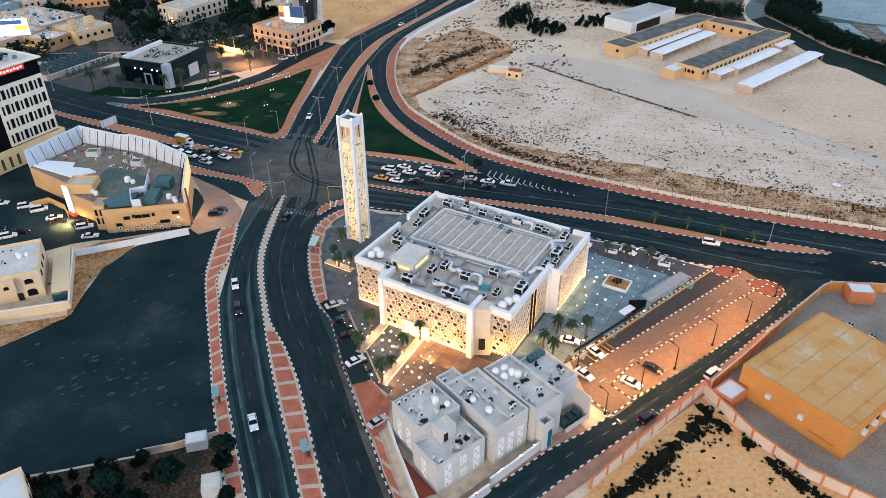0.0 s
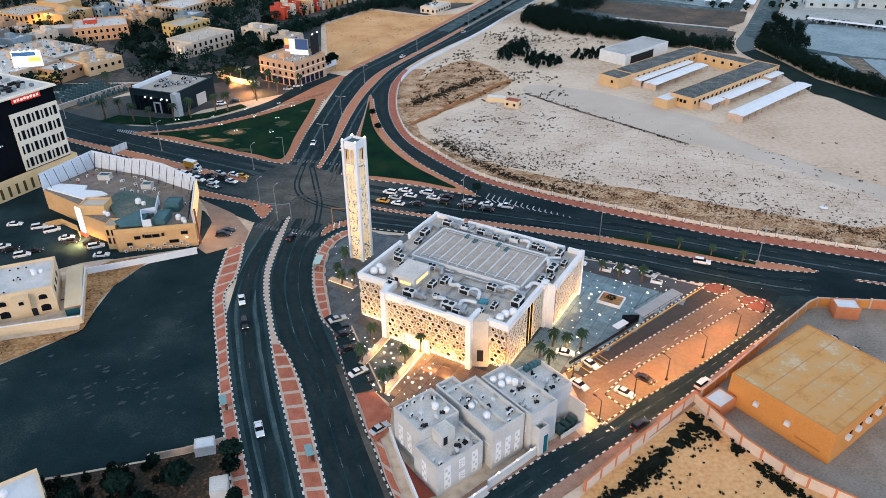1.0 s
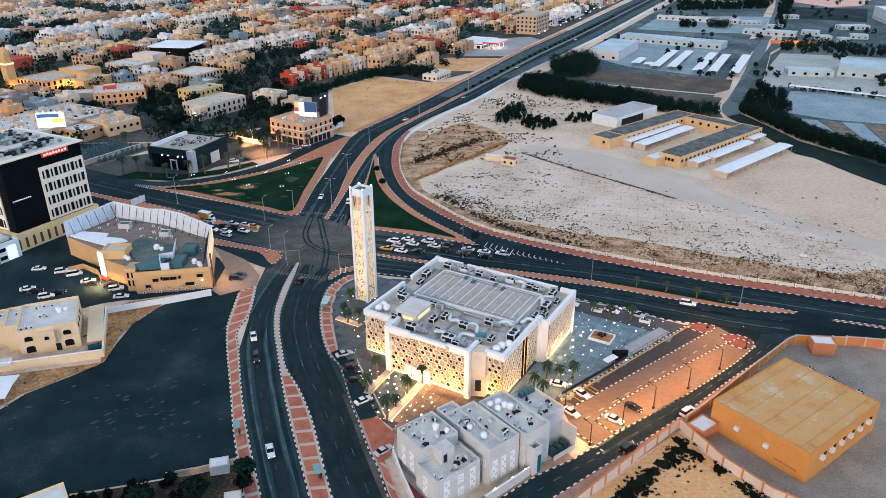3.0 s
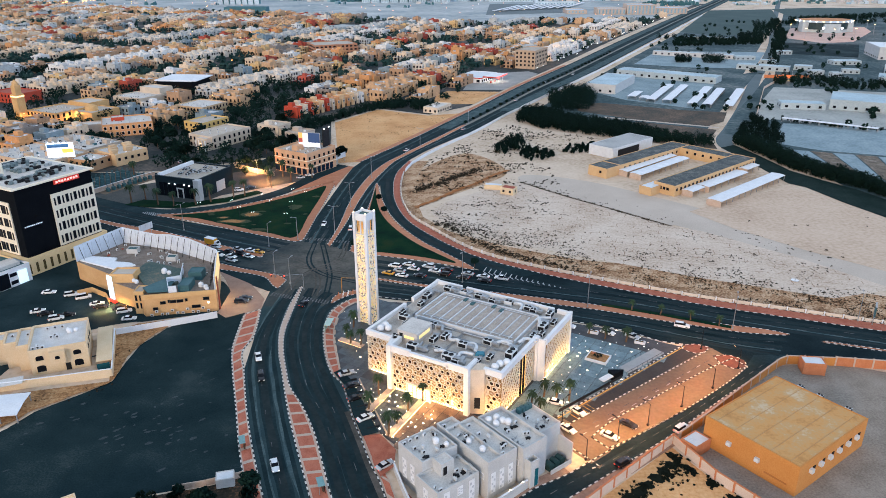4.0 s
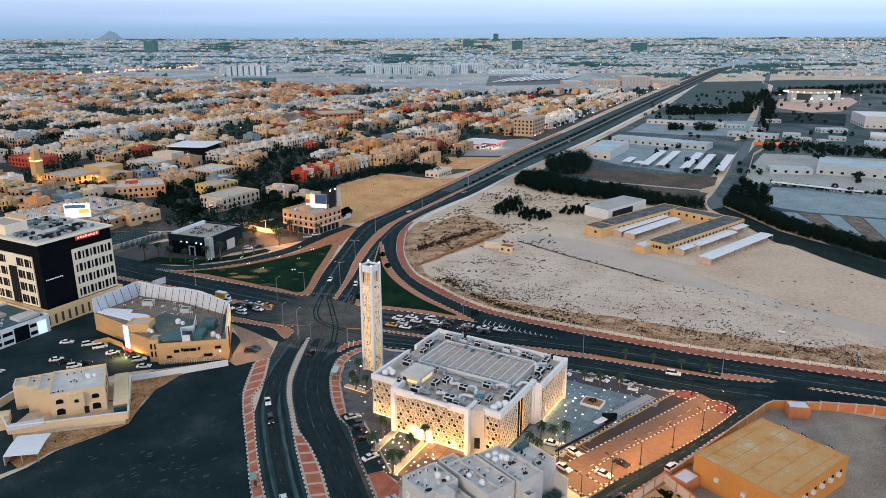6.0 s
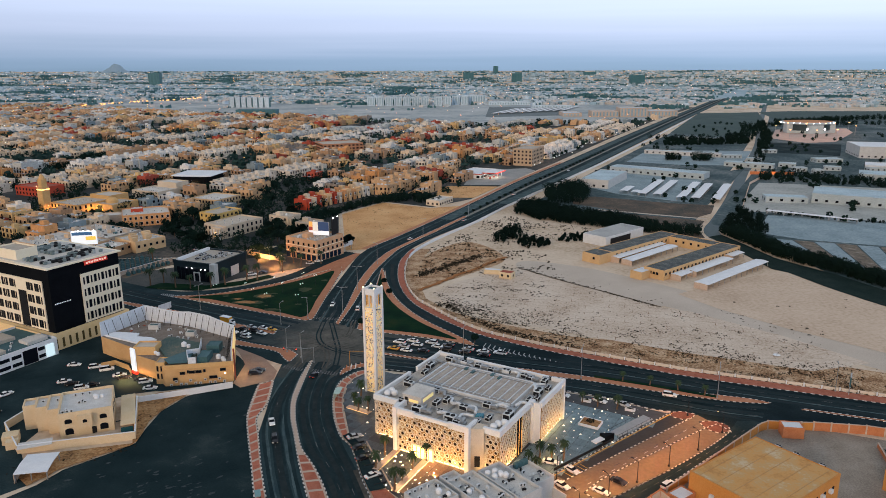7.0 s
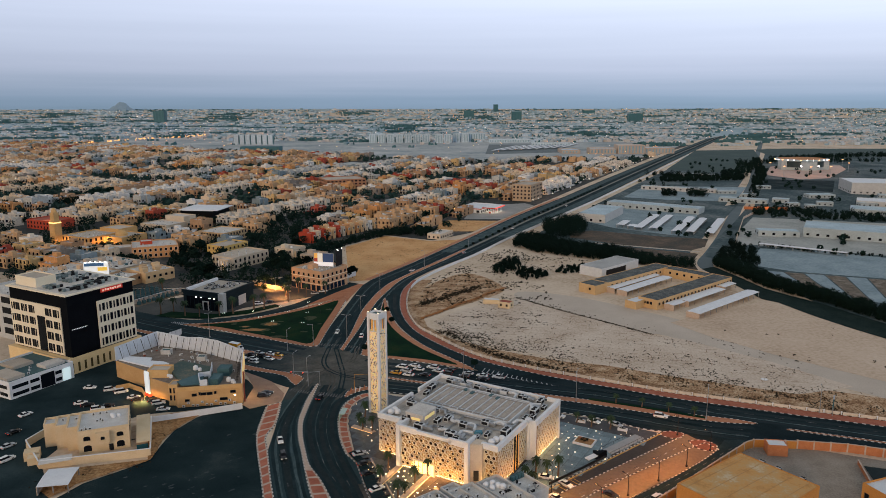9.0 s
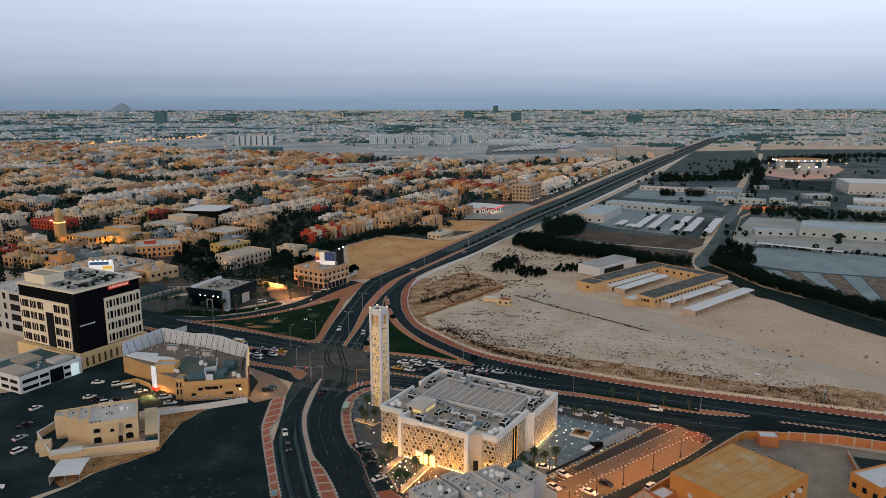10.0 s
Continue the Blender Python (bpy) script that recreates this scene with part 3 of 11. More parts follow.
def lawn(outline, inner, label):
    g = Geo()
    edge = curve(outline, True, 2.5)
    g.prism(edge, 0, 0.15)
    tagged(part("pavement", g, ORANGEBRICK), "paved border of the lawn with striped kerbs", "pavement", kind="structure")
    kerb(edge + edge[:1], 1.4)
    g = Geo()
    g.prism(curve(inner, True, 3), 0.15, 0.2)
    tagged(part("lawn", g, GRASS), label, "lawn", kind="structure")


lawn(LAWN_W, [(-124, 280.5), (-104, 286.5), (-91, 295), (-78, 306), (-67, 318), (-60.5, 326), (-60.2, 309), (-61.5, 278), (-62.5, 253), (-73, 257), (-91, 266), (-112, 277)], "large triangular lawn with worn earthy patches")
lawn(LAWN_E, [(-34.3, 322), (-32.6, 305), (-28.5, 283), (-21.5, 264), (-11.5, 246), (-1, 232.5), (5, 224.5), (-8, 230.5), (-24, 235.5), (-33.5, 239), (-34, 262), (-34.4, 295)], "narrow dark green lawn beside the slip road")

BARE = surface("bare_orange_earth", [(0.20, 0.10, 0.03), (0.34, 0.17, 0.06), (0.40, 0.22, 0.09)], 0.3, 2.0, 0.95, bump=0.4)
THIN = surface("thin_worn_grass", [(0.012, 0.034, 0.014), (0.03, 0.045, 0.017), (0.07, 0.06, 0.024)], 0.3, 2.0, 0.95, bump=0.4)
lawn_rnd = random.Random(6)


def blob(cx, cy, rx, ry, material, label, z, turn=0.0):
    g = Geo()
    c, s = math.cos(radians(turn)), math.sin(radians(turn))
    ring = [(rx * math.cos(k * 0.3142) * lawn_rnd.uniform(0.6, 1.1), ry * math.sin(k * 0.3142) * lawn_rnd.uniform(0.6, 1.1)) for k in range(20)]
    g.sheet([(cx + a * c - b * s, cy + a * s + b * c) for a, b in ring], z)
    tagged(part("bare_patch", g, material), label, "earth", kind="structure")


for i, (x, y, rx, ry) in enumerate(((-88, 282, 3.4, 3.2), (-94, 272.6, 6, 2.2), (-99.6, 277.6, 2, 1.2), (-80, 262, 3, 1.4), (-70, 292, 2.4, 2.6))):
    blob(x, y, rx * 1.5, ry * 1.5, THIN, "thin worn grass on the lawn", 0.206 + 0.001 * i)
    if i < 3:
        blob(x, y, rx, ry, BARE, "bare orange earth showing through the lawn", 0.216 + 0.001 * i)
for i in range(22):
    x, y = lawn_rnd.uniform(-118, -62), lawn_rnd.uniform(256, 318)
    if inside(x, y, [(-120, 280.5), (-104, 285), (-91, 293), (-78, 304), (-67, 315), (-62, 318), (-62.5, 278), (-64, 256), (-73, 259), (-91, 268), (-112, 278)]):
        blob(x, y, lawn_rnd.uniform(0.8, 2.6), lawn_rnd.uniform(0.6, 1.6), THIN, "thin worn grass on the lawn", 0.23 + 0.0005 * i)

SCRAPED = surface("pale_scraped_gravel", [(0.018, 0.032, 0.038), (0.05, 0.064, 0.070)], 0.8, 3.0, 0.95)
for i in range(70):
    x, y = lawn_rnd.gauss(-73, 9), lawn_rnd.gauss(124, 7)
    if i > 40:
        x, y = lawn_rnd.uniform(-108, -64), lawn_rnd.uniform(104, 160)
    blob(x, y, lawn_rnd.uniform(0.3, 1.3), lawn_rnd.uniform(0.15, 0.6), SCRAPED, "pale scraped gravel on the dark lot", 0.05 + 0.0003 * i, lawn_rnd.uniform(10, 50))
# Car park islands.
island("parking_island", [(36.4, 115.8), (42.9, 122.6), (58.1, 134.2), (77, 148), (85, 153)], [(39.6, 111.6), (46.4, 115.5), (62.9, 127.3), (78.4, 139.8), (87.4, 148.4)], WORN, "paved parking island edged with striped kerbs", high=0.12, n=90, every=0.9)
kerb(evenly([(28.5, 123.8), (72.8, 160.8)], 80), 0.9)
kerb(evenly([(30.7, 120.5), (77.7, 156.6)], 80), 0.9)
ISLAND_RED = surface("worn_red_block_paving", [(0.10, 0.035, 0.025), (0.16, 0.058, 0.04), (0.20, 0.08, 0.055)], 0.4, 9.0, 0.85, vary=0.12)
island("traffic_island", [(72.6, 160.6), (76.6, 161.4), (80.4, 159.4)], [(72, 158.2), (75, 156), (78, 156.6)], ISLAND_RED, "red paved island at the car park entrance", n=12)
island("traffic_island", [(79.8, 154.4), (84.6, 154.8), (88, 151.8)], [(80.4, 150), (83.4, 147.2), (87.4, 148.2)], ISLAND_RED, "rounded red paved end of the parking island", high=0.16, n=16)
g = Geo()
g.strip(evenly([(54, 189.2), (72, 181.9), (92, 172.8)], 30), evenly([(53.4, 187.6), (71.3, 180.3), (91.3, 171.2)], 30), 0.26, 0.2)
tagged(part("planting_strip", g, GRASS), "dark green planting along the median", "planting", kind="structure")
BROWNPAVE = surface("brown_block_paving", [(0.20, 0.11, 0.075), (0.31, 0.185, 0.13), (0.36, 0.24, 0.18)], 0.4, 6.0, 0.85)
for line, off, label in ((STREET_N[4:], -2.6, "brown block pavement in front of the villas"), (STREET_S[2:], 3.0, "brown block pavement beside the boundary wall")):
    near_line = evenly(line, 60)
    g = Geo()
    g.strip(near_line, shifted(near_line, off), 0.14, 0.12)
    tagged(part("pavement", g, BROWNPAVE), label, "pavement", kind="structure")
kerb(evenly(STREET_S[1:-1], 120), 1.0)
kerb(evenly(STREET_N[2:-1], 120), 1.0)
kerb(curve([(-26, 196), (20, 184), (54, 171.8), (66, 163.9), (74, 161.2)]), 1.2)
kerb(curve([(30.5, 112), (36, 105), (34, 104)]), 0.9)
patch("paving", [(-84.8, 217.9), (-71.8, 207.8), (-69.4, 205.7), (-61.9, 193.8), (-61.5, 186), (-71.5, 179.7), (-75.1, 183.2), (-75.3, 199.8), (-80, 210)], surface("brownish_pink_paving", [(0.24, 0.15, 0.11), (0.34, 0.23, 0.17)], 0.3, 5, 0.85), "brownish paved corner beside the shops", "pavement")
tagged(part("kerb_stones", kerb_pale, KERB_W), "white painted kerb stones", "kerb", kind="structure")
tagged(part("kerb_stones", kerb_dark, KERB_B), "black painted kerb stones", "kerb", kind="structure")

patch("parking_lane", [(71.6, 158.6), (30.4, 123.6), (32.4, 121.8), (75.6, 155.6)], surface("brownish_parking_asphalt", [(0.030, 0.030, 0.030), (0.048, 0.046, 0.044)], 0.1, 1.5, 0.9), "dark asphalt parking lane", "parking lot")

# Lane markings.
marks = Geo()


def dashes(line, long=3.0, every=12.0, wide=0.16, z=0.13):
    for x, y, a in along(line, every, 1.0):
        marks.box(x, y, z - 0.02, long, wide, 0.024, a, bottom=False)


mid = lambda p, q, f: [(a[0] * (1 - f) + b[0] * f, a[1] * (1 - f) + b[1] * f) for a, b in zip(evenly(curve(p), 60), evenly(curve(q), 60))]
pave_e = [(-57, 190), (-59.2, 168), (-57.2, 147.3), (-51.7, 128.5), (-46.4, 112.7), (-41.3, 99.2), (-36.7, 87.2), (-24, 52)]
nb_e = [(-31, 194.2), (-37.5, 184.4), (-38.2, 174.4), (-37.4, 166.5), (-35, 155), (-31.6, 145), (-23.3, 124), (-16.9, 105.4), (-9.9, 87), (2, 52)]
dashes(mid(MED_R, nb_e, 0.36))
dashes(mid(MED_R, nb_e, 0.66))
dashes(mid(pave_e, MED_L, 0.45), 2.0, 14.0)
for f in (0.3, 0.62):
    dashes(mid(NE_N[:9], [(-47.5, 243), (-45.4, 268), (-44.6, 302), (-41, 333), (-33, 366), (-22, 391), (14, 470), (50, 545), (95, 640)], f), 3, 10)
    dashes(mid([(-45.8, 243), (-42.6, 271), (-40.7, 298), (-36, 330), (-28, 372), (-18, 395), (16.5, 468), (52, 545), (97, 640)], NE_S[:9] + [(112, 640)], f), 3, 10)
    dashes(mid([(-37, 234), (13, 215), (60, 200), (92, 185), (130, 170), (210, 140)], [(-24, 211.5), (18, 199), (56, 187.6), (87, 176), (108, 168), (200, 134)], f), 3, 10)
    dashes(mid([(-24, 207), (21, 194), (55, 183), (91, 169), (107, 166)], [(-26, 196.5), (20, 184.5), (54, 172.4), (81, 159.6), (98, 153)], f), 3, 10)
    dashes(mid([(-200, 318), (-132, 280.5), (-62, 246.5)], [(-200, 306), (-120, 260.5), (-71, 234.5)], f), 3, 10)
    dashes(mid([(-200, 298), (-131, 259), (-72, 230)], [(-200, 286), (-140, 252), (-86, 221)], f), 3, 10)
dashes(mid(STREET_N[1:], STREET_S[1:], 0.5), 2.2, 5.0)
dashes(evenly([(33, 118), (81, 154.5)], 30), 2.2, 6.0)
# Tyre-polished bands along the lanes: dark where tyres and oil run, pale at their edges.
ROAD_DIM = surface("oily_asphalt", [(0.010, 0.021, 0.025), (0.014, 0.028, 0.033), (0.022, 0.038, 0.044)], 0.12, 1.2, 0.85, bump=0.05, stain=0.7, specular=0.04)
ROAD_BLACK = surface("black_oiled_asphalt", [(0.012, 0.020, 0.023), (0.017, 0.027, 0.030), (0.026, 0.036, 0.038)], 0.15, 1.0, 0.75, bump=0.05, stain=0.7, specular=0.04)
ROAD_PALE = surface("pale_asphalt", [(0.032, 0.056, 0.063), (0.058, 0.092, 0.100), (0.095, 0.135, 0.142)], 0.2, 1.5, 0.85, bump=0.05, stain=0.7, specular=0.04)
ROAD_BROWN = surface("brown_asphalt", [(0.048, 0.047, 0.042), (0.082, 0.076, 0.068), (0.125, 0.112, 0.098)], 0.1, 1.0, 0.85, bump=0.05, stain=0.7, specular=0.04)
wear_level = [0.10]


def wear(line, half, material, label="band worn by tyres along a lane", wander=0.25):
    """A worn strip of uneven width along a lane."""
    g = Geo()
    edge = []
    for side in (1, -1):
        moved = [shifted(line, side * half * (1 + wander * noise.noise((p[0] * 0.11 + side * 9, p[1] * 0.11, half))))[i] for i, p in enumerate(line)]
        edge.append(moved)
    wear_level[0] += 0.0003
    g.strip(edge[0], edge[1], wear_level[0])
    tagged(part("tyre_band", g, material), label, "road wear", kind="structure")


sb = mid(pave_e, MED_L, 0.5)
for half, m in ((3.0, ROAD_PALE), (2.3, ROAD_TEAL), (1.7, ROAD_DIM), (0.95, ROAD_BLACK)):
    wear(sb, half, m)
for f in (0.16, 0.84):
    wear(mid(pave_e, MED_L, f), 0.5, ROAD_DIM)
for f in (0.2, 0.52, 0.82):
    line = mid(MED_R, nb_e, f)
    wear(line, 1.7, ROAD_DIM, wander=0.1)
    wear(line, 0.8, ROAD_BLACK, wander=0.2)
# A browner strip along the northbound road's right edge.
wear(mid(MED_R, nb_e, 0.95)[28:], 0.8, ROAD_BROWN)
for p, q in (([(-24, 207), (21, 194), (55, 183), (91, 169), (107, 166)], [(-26, 196.5), (20, 184.5), (54, 172.4), (81, 159.6), (98, 153)]),
             ([(-37, 234), (13, 215), (60, 200), (92, 185), (130, 170), (210, 140)], [(-24, 211.5), (18, 199), (56, 187.6), (87, 176), (108, 168), (200, 134)]),
             ([(-200, 318), (-132, 280.5), (-62, 246.5)], [(-200, 306), (-120, 260.5), (-71, 234.5)]),
             ([(-200, 298), (-131, 259), (-72, 230)], [(-200, 286), (-140, 252), (-86, 221)])):
    for f in (0.17, 0.5, 0.82):
        wear(mid(p, q, f), 1.2, ROAD_DIM)
        wear(mid(p, q, f), 0.55, ROAD_BLACK)
    wear(mid(p, q, 0.66), 0.3, ROAD_PALE)
for p, q in ((NE_N[:9], [(-47.5, 243), (-45.4, 268), (-44.6, 302), (-41, 333), (-33, 366), (-22, 391), (14, 470), (50, 545), (95, 640)]),
             ([(-45.8, 243), (-42.6, 271), (-40.7, 298), (-36, 330), (-28, 372), (-18, 395), (16.5, 468), (52, 545), (97, 640)], NE_S[:9] + [(112, 640)])):
    for f in (0.2, 0.52, 0.8):
        wear(mid(p, q, f), 1.0, ROAD_DIM)
    wear(mid(p, q, 0.37), 0.4, ROAD_PALE)
# Wide pale bands put the distance haze into the far carriageway.
far_w, far_e = curve(NE_N[6:], step=20), curve(NE_S[8:], step=20)
for line, f in ((far_w, -6.5), (far_e, 6.5)):
    wear(shifted(line, f), 4.6, ROAD_PALE, "paler surface of the long carriageway, for haze", 0.1)
wear(mid(SLIP_IN, SLIP_OUT[1:9], 0.5), 2.0, ROAD_DIM)
wear(mid(SLIP_IN, SLIP_OUT[1:9], 0.5), 1.0, ROAD_BLACK)
for f in (0.27, 0.73):
    wear(mid(STREET_N[1:], STREET_S[1:], f), 0.8, ROAD_DIM)
# Tyre wear and the warm lamp glow share one fading base colour.
JUNCTION = surface("worn_lamplit_junction", [(0.055, 0.057, 0.052), (0.100, 0.097, 0.086), (0.145, 0.135, 0.117)], 0.12, 1.0, 0.85, bump=0.05, stain=0.7, specular=0.04)
jn, jl = JUNCTION.node_tree.nodes, JUNCTION.node_tree.links
spot = jn.new("ShaderNodeNewGeometry")
drift = jn.new("ShaderNodeTexNoise")
drift.inputs["Scale"].default_value, drift.inputs["Detail"].default_value = 0.06, 4.0
jl.new(spot.outputs["Position"], drift.inputs["Vector"])
pushed = jn.new("ShaderNodeVectorMath")
pushed.operation = "MULTIPLY_ADD"
pushed.inputs[1].default_value = (34.0, 34.0, 0.0)
jl.new(drift.outputs["Color"], pushed.inputs[0])
jl.new(spot.outputs["Position"], pushed.inputs[2])
far_from = jn.new("ShaderNodeVectorMath")
far_from.operation = "DISTANCE"
far_from.inputs[1].default_value = (-27.0, 241.0, 0.1)
jl.new(pushed.outputs[0], far_from.inputs[0])
fade = jn.new("ShaderNodeMapRange")
fade.inputs["From Min"].default_value, fade.inputs["From Max"].default_value = 8.0, 46.0
jl.new(far_from.outputs["Value"], fade.inputs["Value"])
worn_mix = jn.new("ShaderNodeMix")
worn_mix.data_type = "RGBA"
worn_mix.inputs[7].default_value = (0.022, 0.039, 0.045, 1)
jbase = jn["Principled BSDF"].inputs["Base Color"]
jl.new(fade.outputs[0], worn_mix.inputs[0])
jl.new(jbase.links[0].from_socket, worn_mix.inputs[6])
jl.new(worn_mix.outputs[2], jbase)
g = Geo()
g.sheet([(-61.3, 196), (-59, 201), (-57, 209), (-62, 214), (-72, 220), (-92, 229), (-104, 240), (-104, 260), (-76, 253.5), (-59, 248), (-57.6, 262), (-48, 262), (-47, 243), (-45, 243), (-43, 262), (-38, 262), (-37, 237), (-24, 232), (0, 223), (8, 213), (-10, 206.5), (-25, 211.5), (-25, 208.6), (0, 200.6), (0, 190), (-26, 196.6), (-26.5, 203), (-34, 200.4), (-39, 196), (-39.5, 188), (-50, 188), (-50.2, 204.5), (-51.5, 204.5), (-52, 188), (-61, 188)], 0.1)
tagged(part("junction_wear", g, JUNCTION), "tyre-polished middle of the junction, lamp glow in its colour", "road wear", kind="structure")
# Turning tracks across the junction.
for i, pts in enumerate(([(-45, 196), (-46, 210), (-54, 226), (-72, 238)], [(-41, 194), (-42, 212), (-46, 230), (-50, 246)], [(-70, 226), (-50, 220), (-28, 212), (-10, 206)], [(-53, 246), (-52, 226), (-44, 214), (-26, 205)], [(-40, 246), (-41, 228), (-52, 214), (-56, 196)])):
    for off in (-0.8, 0.8):
        wear(shifted(curve(pts, step=1.5), off), 0.3, ROAD_DIM if i % 2 else ROAD_BROWN, "curved turning track across the junction", 0.5)
hatch = Geo()
# Hatching before the merge.
for i in range(15):
    f = i / 14
    x, y = 15 + 26 * f, 216.5 - 14.5 * f
    size = 3.8 * (1 - f) + 0.5
    hatch.box(x + 0.8, y + size * 0.42, 0.12, size, 0.35, 0.026, 70, bottom=False)
    hatch.box(x + 0.9, y - size * 0.35, 0.12, size * 0.7, 0.35, 0.026, -60, bottom=False)
for i in range(14):
    f = i / 13
    hatch.box(-139 + 14 * f, 285 - 5.2 * f, 0.12, 0.4, 4.2 * math.sin(math.pi * (0.15 + 0.7 * f)) , 0.026, 10, bottom=False)
# Zebra crossings and stop lines.
for (x0, y0), (x1, y1), n in (((-60, 197.5), (-53, 195), 8), ((-49, 194), (-39.5, 191), 10), ((-57, 251), (-48.5, 249.5), 8), ((-45.5, 248.5), (-38, 246), 7)):
    for i in range(n):
        f = i / (n - 1)
        marks.box(x0 + (x1 - x0) * f, y0 + (y1 - y0) * f, 0.12, 0.5, 2.8, 0.026, -8, bottom=False)
tagged(part("road_markings", marks, PAINT), "worn white road markings", "road marking", kind="structure")
for x, y, a in along(evenly([(34.8, 117.2), (57.4, 135.4), (74.6, 149.6)], 60), 5.0):
    hatch.box(x, y, 0.12, 1.7, 0.16, 0.024, a, bottom=False)
tagged(part("road_markings", hatch, surface("fresh_road_paint", [(0.30, 0.31, 0.32), (0.55, 0.55, 0.55)], 0.5, 5.0, 0.8)), "white chevron hatching before the merge", "road marking", kind="structure")
yellow = Geo()
for i in range(6):
    f = i / 40
    yellow.box(33.6 + 41 * f, 124.4 + 33.6 * f, 0.125, 3.0, 0.14, 0.03, 128, bottom=False)
for i in range(8):
    yellow.box(-27 + 1.25 * i, 141.5 - 3.7 * i, 0.13, 3.2, 0.14, 0.03, 28, bottom=False)
for x, y, a in along(evenly([(30.4, 124.6), (72.2, 159.4)], 60), 3.0):
    yellow.box(x, y, 0.125, 2.7, 0.3, 0.03, a, bottom=False)
tagged(part("road_markings", yellow, YELLOW), "yellow parking bay lines", "road marking", kind="structure")

# ---- the mosque ----
MX, MY, MA = -21.6, 146.8, -30.5
HIGH = 13.5
mosque = thing("mosque", MX, MY, 0, MA, "white mosque with lit lattice screens and a flat roof", "mosque")


def ring_panel(geo, cx, cz, outer, inner, width, height, depth):
    """One hexagonal ring, cut off at the panel's edges."""
    clip = lambda p: (min(max(p[0], 0), width), min(max(p[1], 0), height))
    a, b = [], []
    for k in range(6):
        t = math.pi / 6 + k * math.pi / 3
        a.append(clip((cx + outer * math.cos(t), cz + outer * math.sin(t))))
        b.append(clip((cx + inner * math.cos(t), cz + inner * math.sin(t))))
    vs = [(p[0], 0.0, p[1]) for p in a] + [(p[0], 0.0, p[1]) for p in b] + [(p[0], depth, p[1]) for p in a] + [(p[0], depth, p[1]) for p in b]
    fs = []
    for k in range(6):
        q = (k + 1) % 6
        fs += [(k, q, 6 + q, 6 + k), (6 + k, 6 + q, 18 + q, 18 + k), (k, 12 + k, 12 + q, q)]
    geo.add(vs, fs)
    return b


def lattice(geo, panes, width, height, cell, band, depth=0.22, seed=1):
    """A screen in the xz plane: hexagonal rings of uneven size on a close grid, dark panes set back in some of them."""
    rnd = random.Random(seed)
    for j in range(int(height / (cell * 0.866)) + 2):
        for i in range(int(width / cell) + 2):
            cx, cz = (i + 0.5 * (j % 2)) * cell, j * cell * 0.866
            if cx > width + cell * 0.3 or cz > height + cell * 0.3:
                continue
            big = cell * (0.60 if (i + 2 * j + seed) % 3 == 0 else rnd.choice((0.40, 0.47)))
            thick = band * rnd.choice((0.85, 1.0, 1.25))
            ring_panel(geo, cx, cz, big, big - thick, width, height, depth)
            kind = (i + 2 * j + seed) % 3
            inner = big * rnd.choice((0.46, 0.56, 0.64))
            if kind == 0:
                # spokes from a small hub to the ring
                for k in range(3):
                    t = k * math.pi / 3 + math.pi / 6
                    nx, nz = -math.sin(t) * band * 0.30, math.cos(t) * band * 0.30
                    clip = lambda p: (min(max(p[0], 0), width), 0.05, min(max(p[1], 0), height))
                    p, q = (cx - big * math.cos(t), cz - big * math.sin(t)), (cx + big * math.cos(t), cz + big * math.sin(t))
                    geo.add([clip((p[0] + nx, p[1] + nz)), clip((p[0] - nx, p[1] - nz)), clip((q[0] - nx, q[1] - nz)), clip((q[0] + nx, q[1] + nz))], [(0, 1, 2, 3)])
            elif panes is not None and rnd.random() < 0.92 and inner < cx < width - inner and inner < cz < height - inner:
                # a dark round pane, proud of the wall behind
                ring = [(cx + inner * math.cos(0.785 * k), depth * 0.9, cz + inner * math.sin(0.785 * k)) for k in range(8)]
                panes.add(ring, [tuple(range(8))])


INNER = surface("honey_inner_wall", [(0.30, 0.18, 0.07), (0.44, 0.28, 0.12)], 0.5, 4.0, 0.8)
# Solid walls behind the screens.
g = Geo()
g.prism([(0.9, 0.9), (9.4, 0.9), (11.6, -3.6), (34, -3.6), (34, 0.4), (42.2, 0.4), (42.2, 20), (45, 20), (45, 38), (0.9, 38)], 0, 12.2)
part("wall", g, INNER, mosque, "honey-coloured inner wall")
# White parapet and piers.
g = Geo()


def coping(x0, y0, x1, y1, z0=11.9, z1=HIGH, wide=0.9):
    d = math.dist((x0, y0), (x1, y1))
    g.box((x0 + x1) / 2, (y0 + y1) / 2, z0, d + wide, wide, z1 - z0, math.degrees(math.atan2(y1 - y0, x1 - x0)))


step = 0.0
for seg in ((0.4, 0.4, 8.2, 0.4), (0.4, 0.4, 0.4, 19), (0.4, 24, 0.4, 38.4), (0.4, 38.4, 9, 38.4), (11.5, 38.4, 40, 38.4), (42, 38.4, 45.5, 38.4), (45.5, 38.4, 45.5, 20.4), (42.6, -1.2, 42.6, 19.6), (42.6, -1.2, 38.2, -1.2)):
    step += 0.006
    coping(*seg, 11.9 - step, HIGH + step, 0.9 + step)
coping(11, -4.4, 17, -4.4, 12.2, 14)
coping(17, -4.4, 29, -4.4, 12.6, 13.6)
coping(29, -4.4, 34.4, -4.4, 12.2, 14)
coping(11, -4.4, 11, 0.4, 12.19, 14.01, 0.91)
coping(34.4, -4.4, 34.4, 0.4, 12.19, 14.01, 0.91)
part("parapet", g, WHITE, mosque, "white rendered parapet")
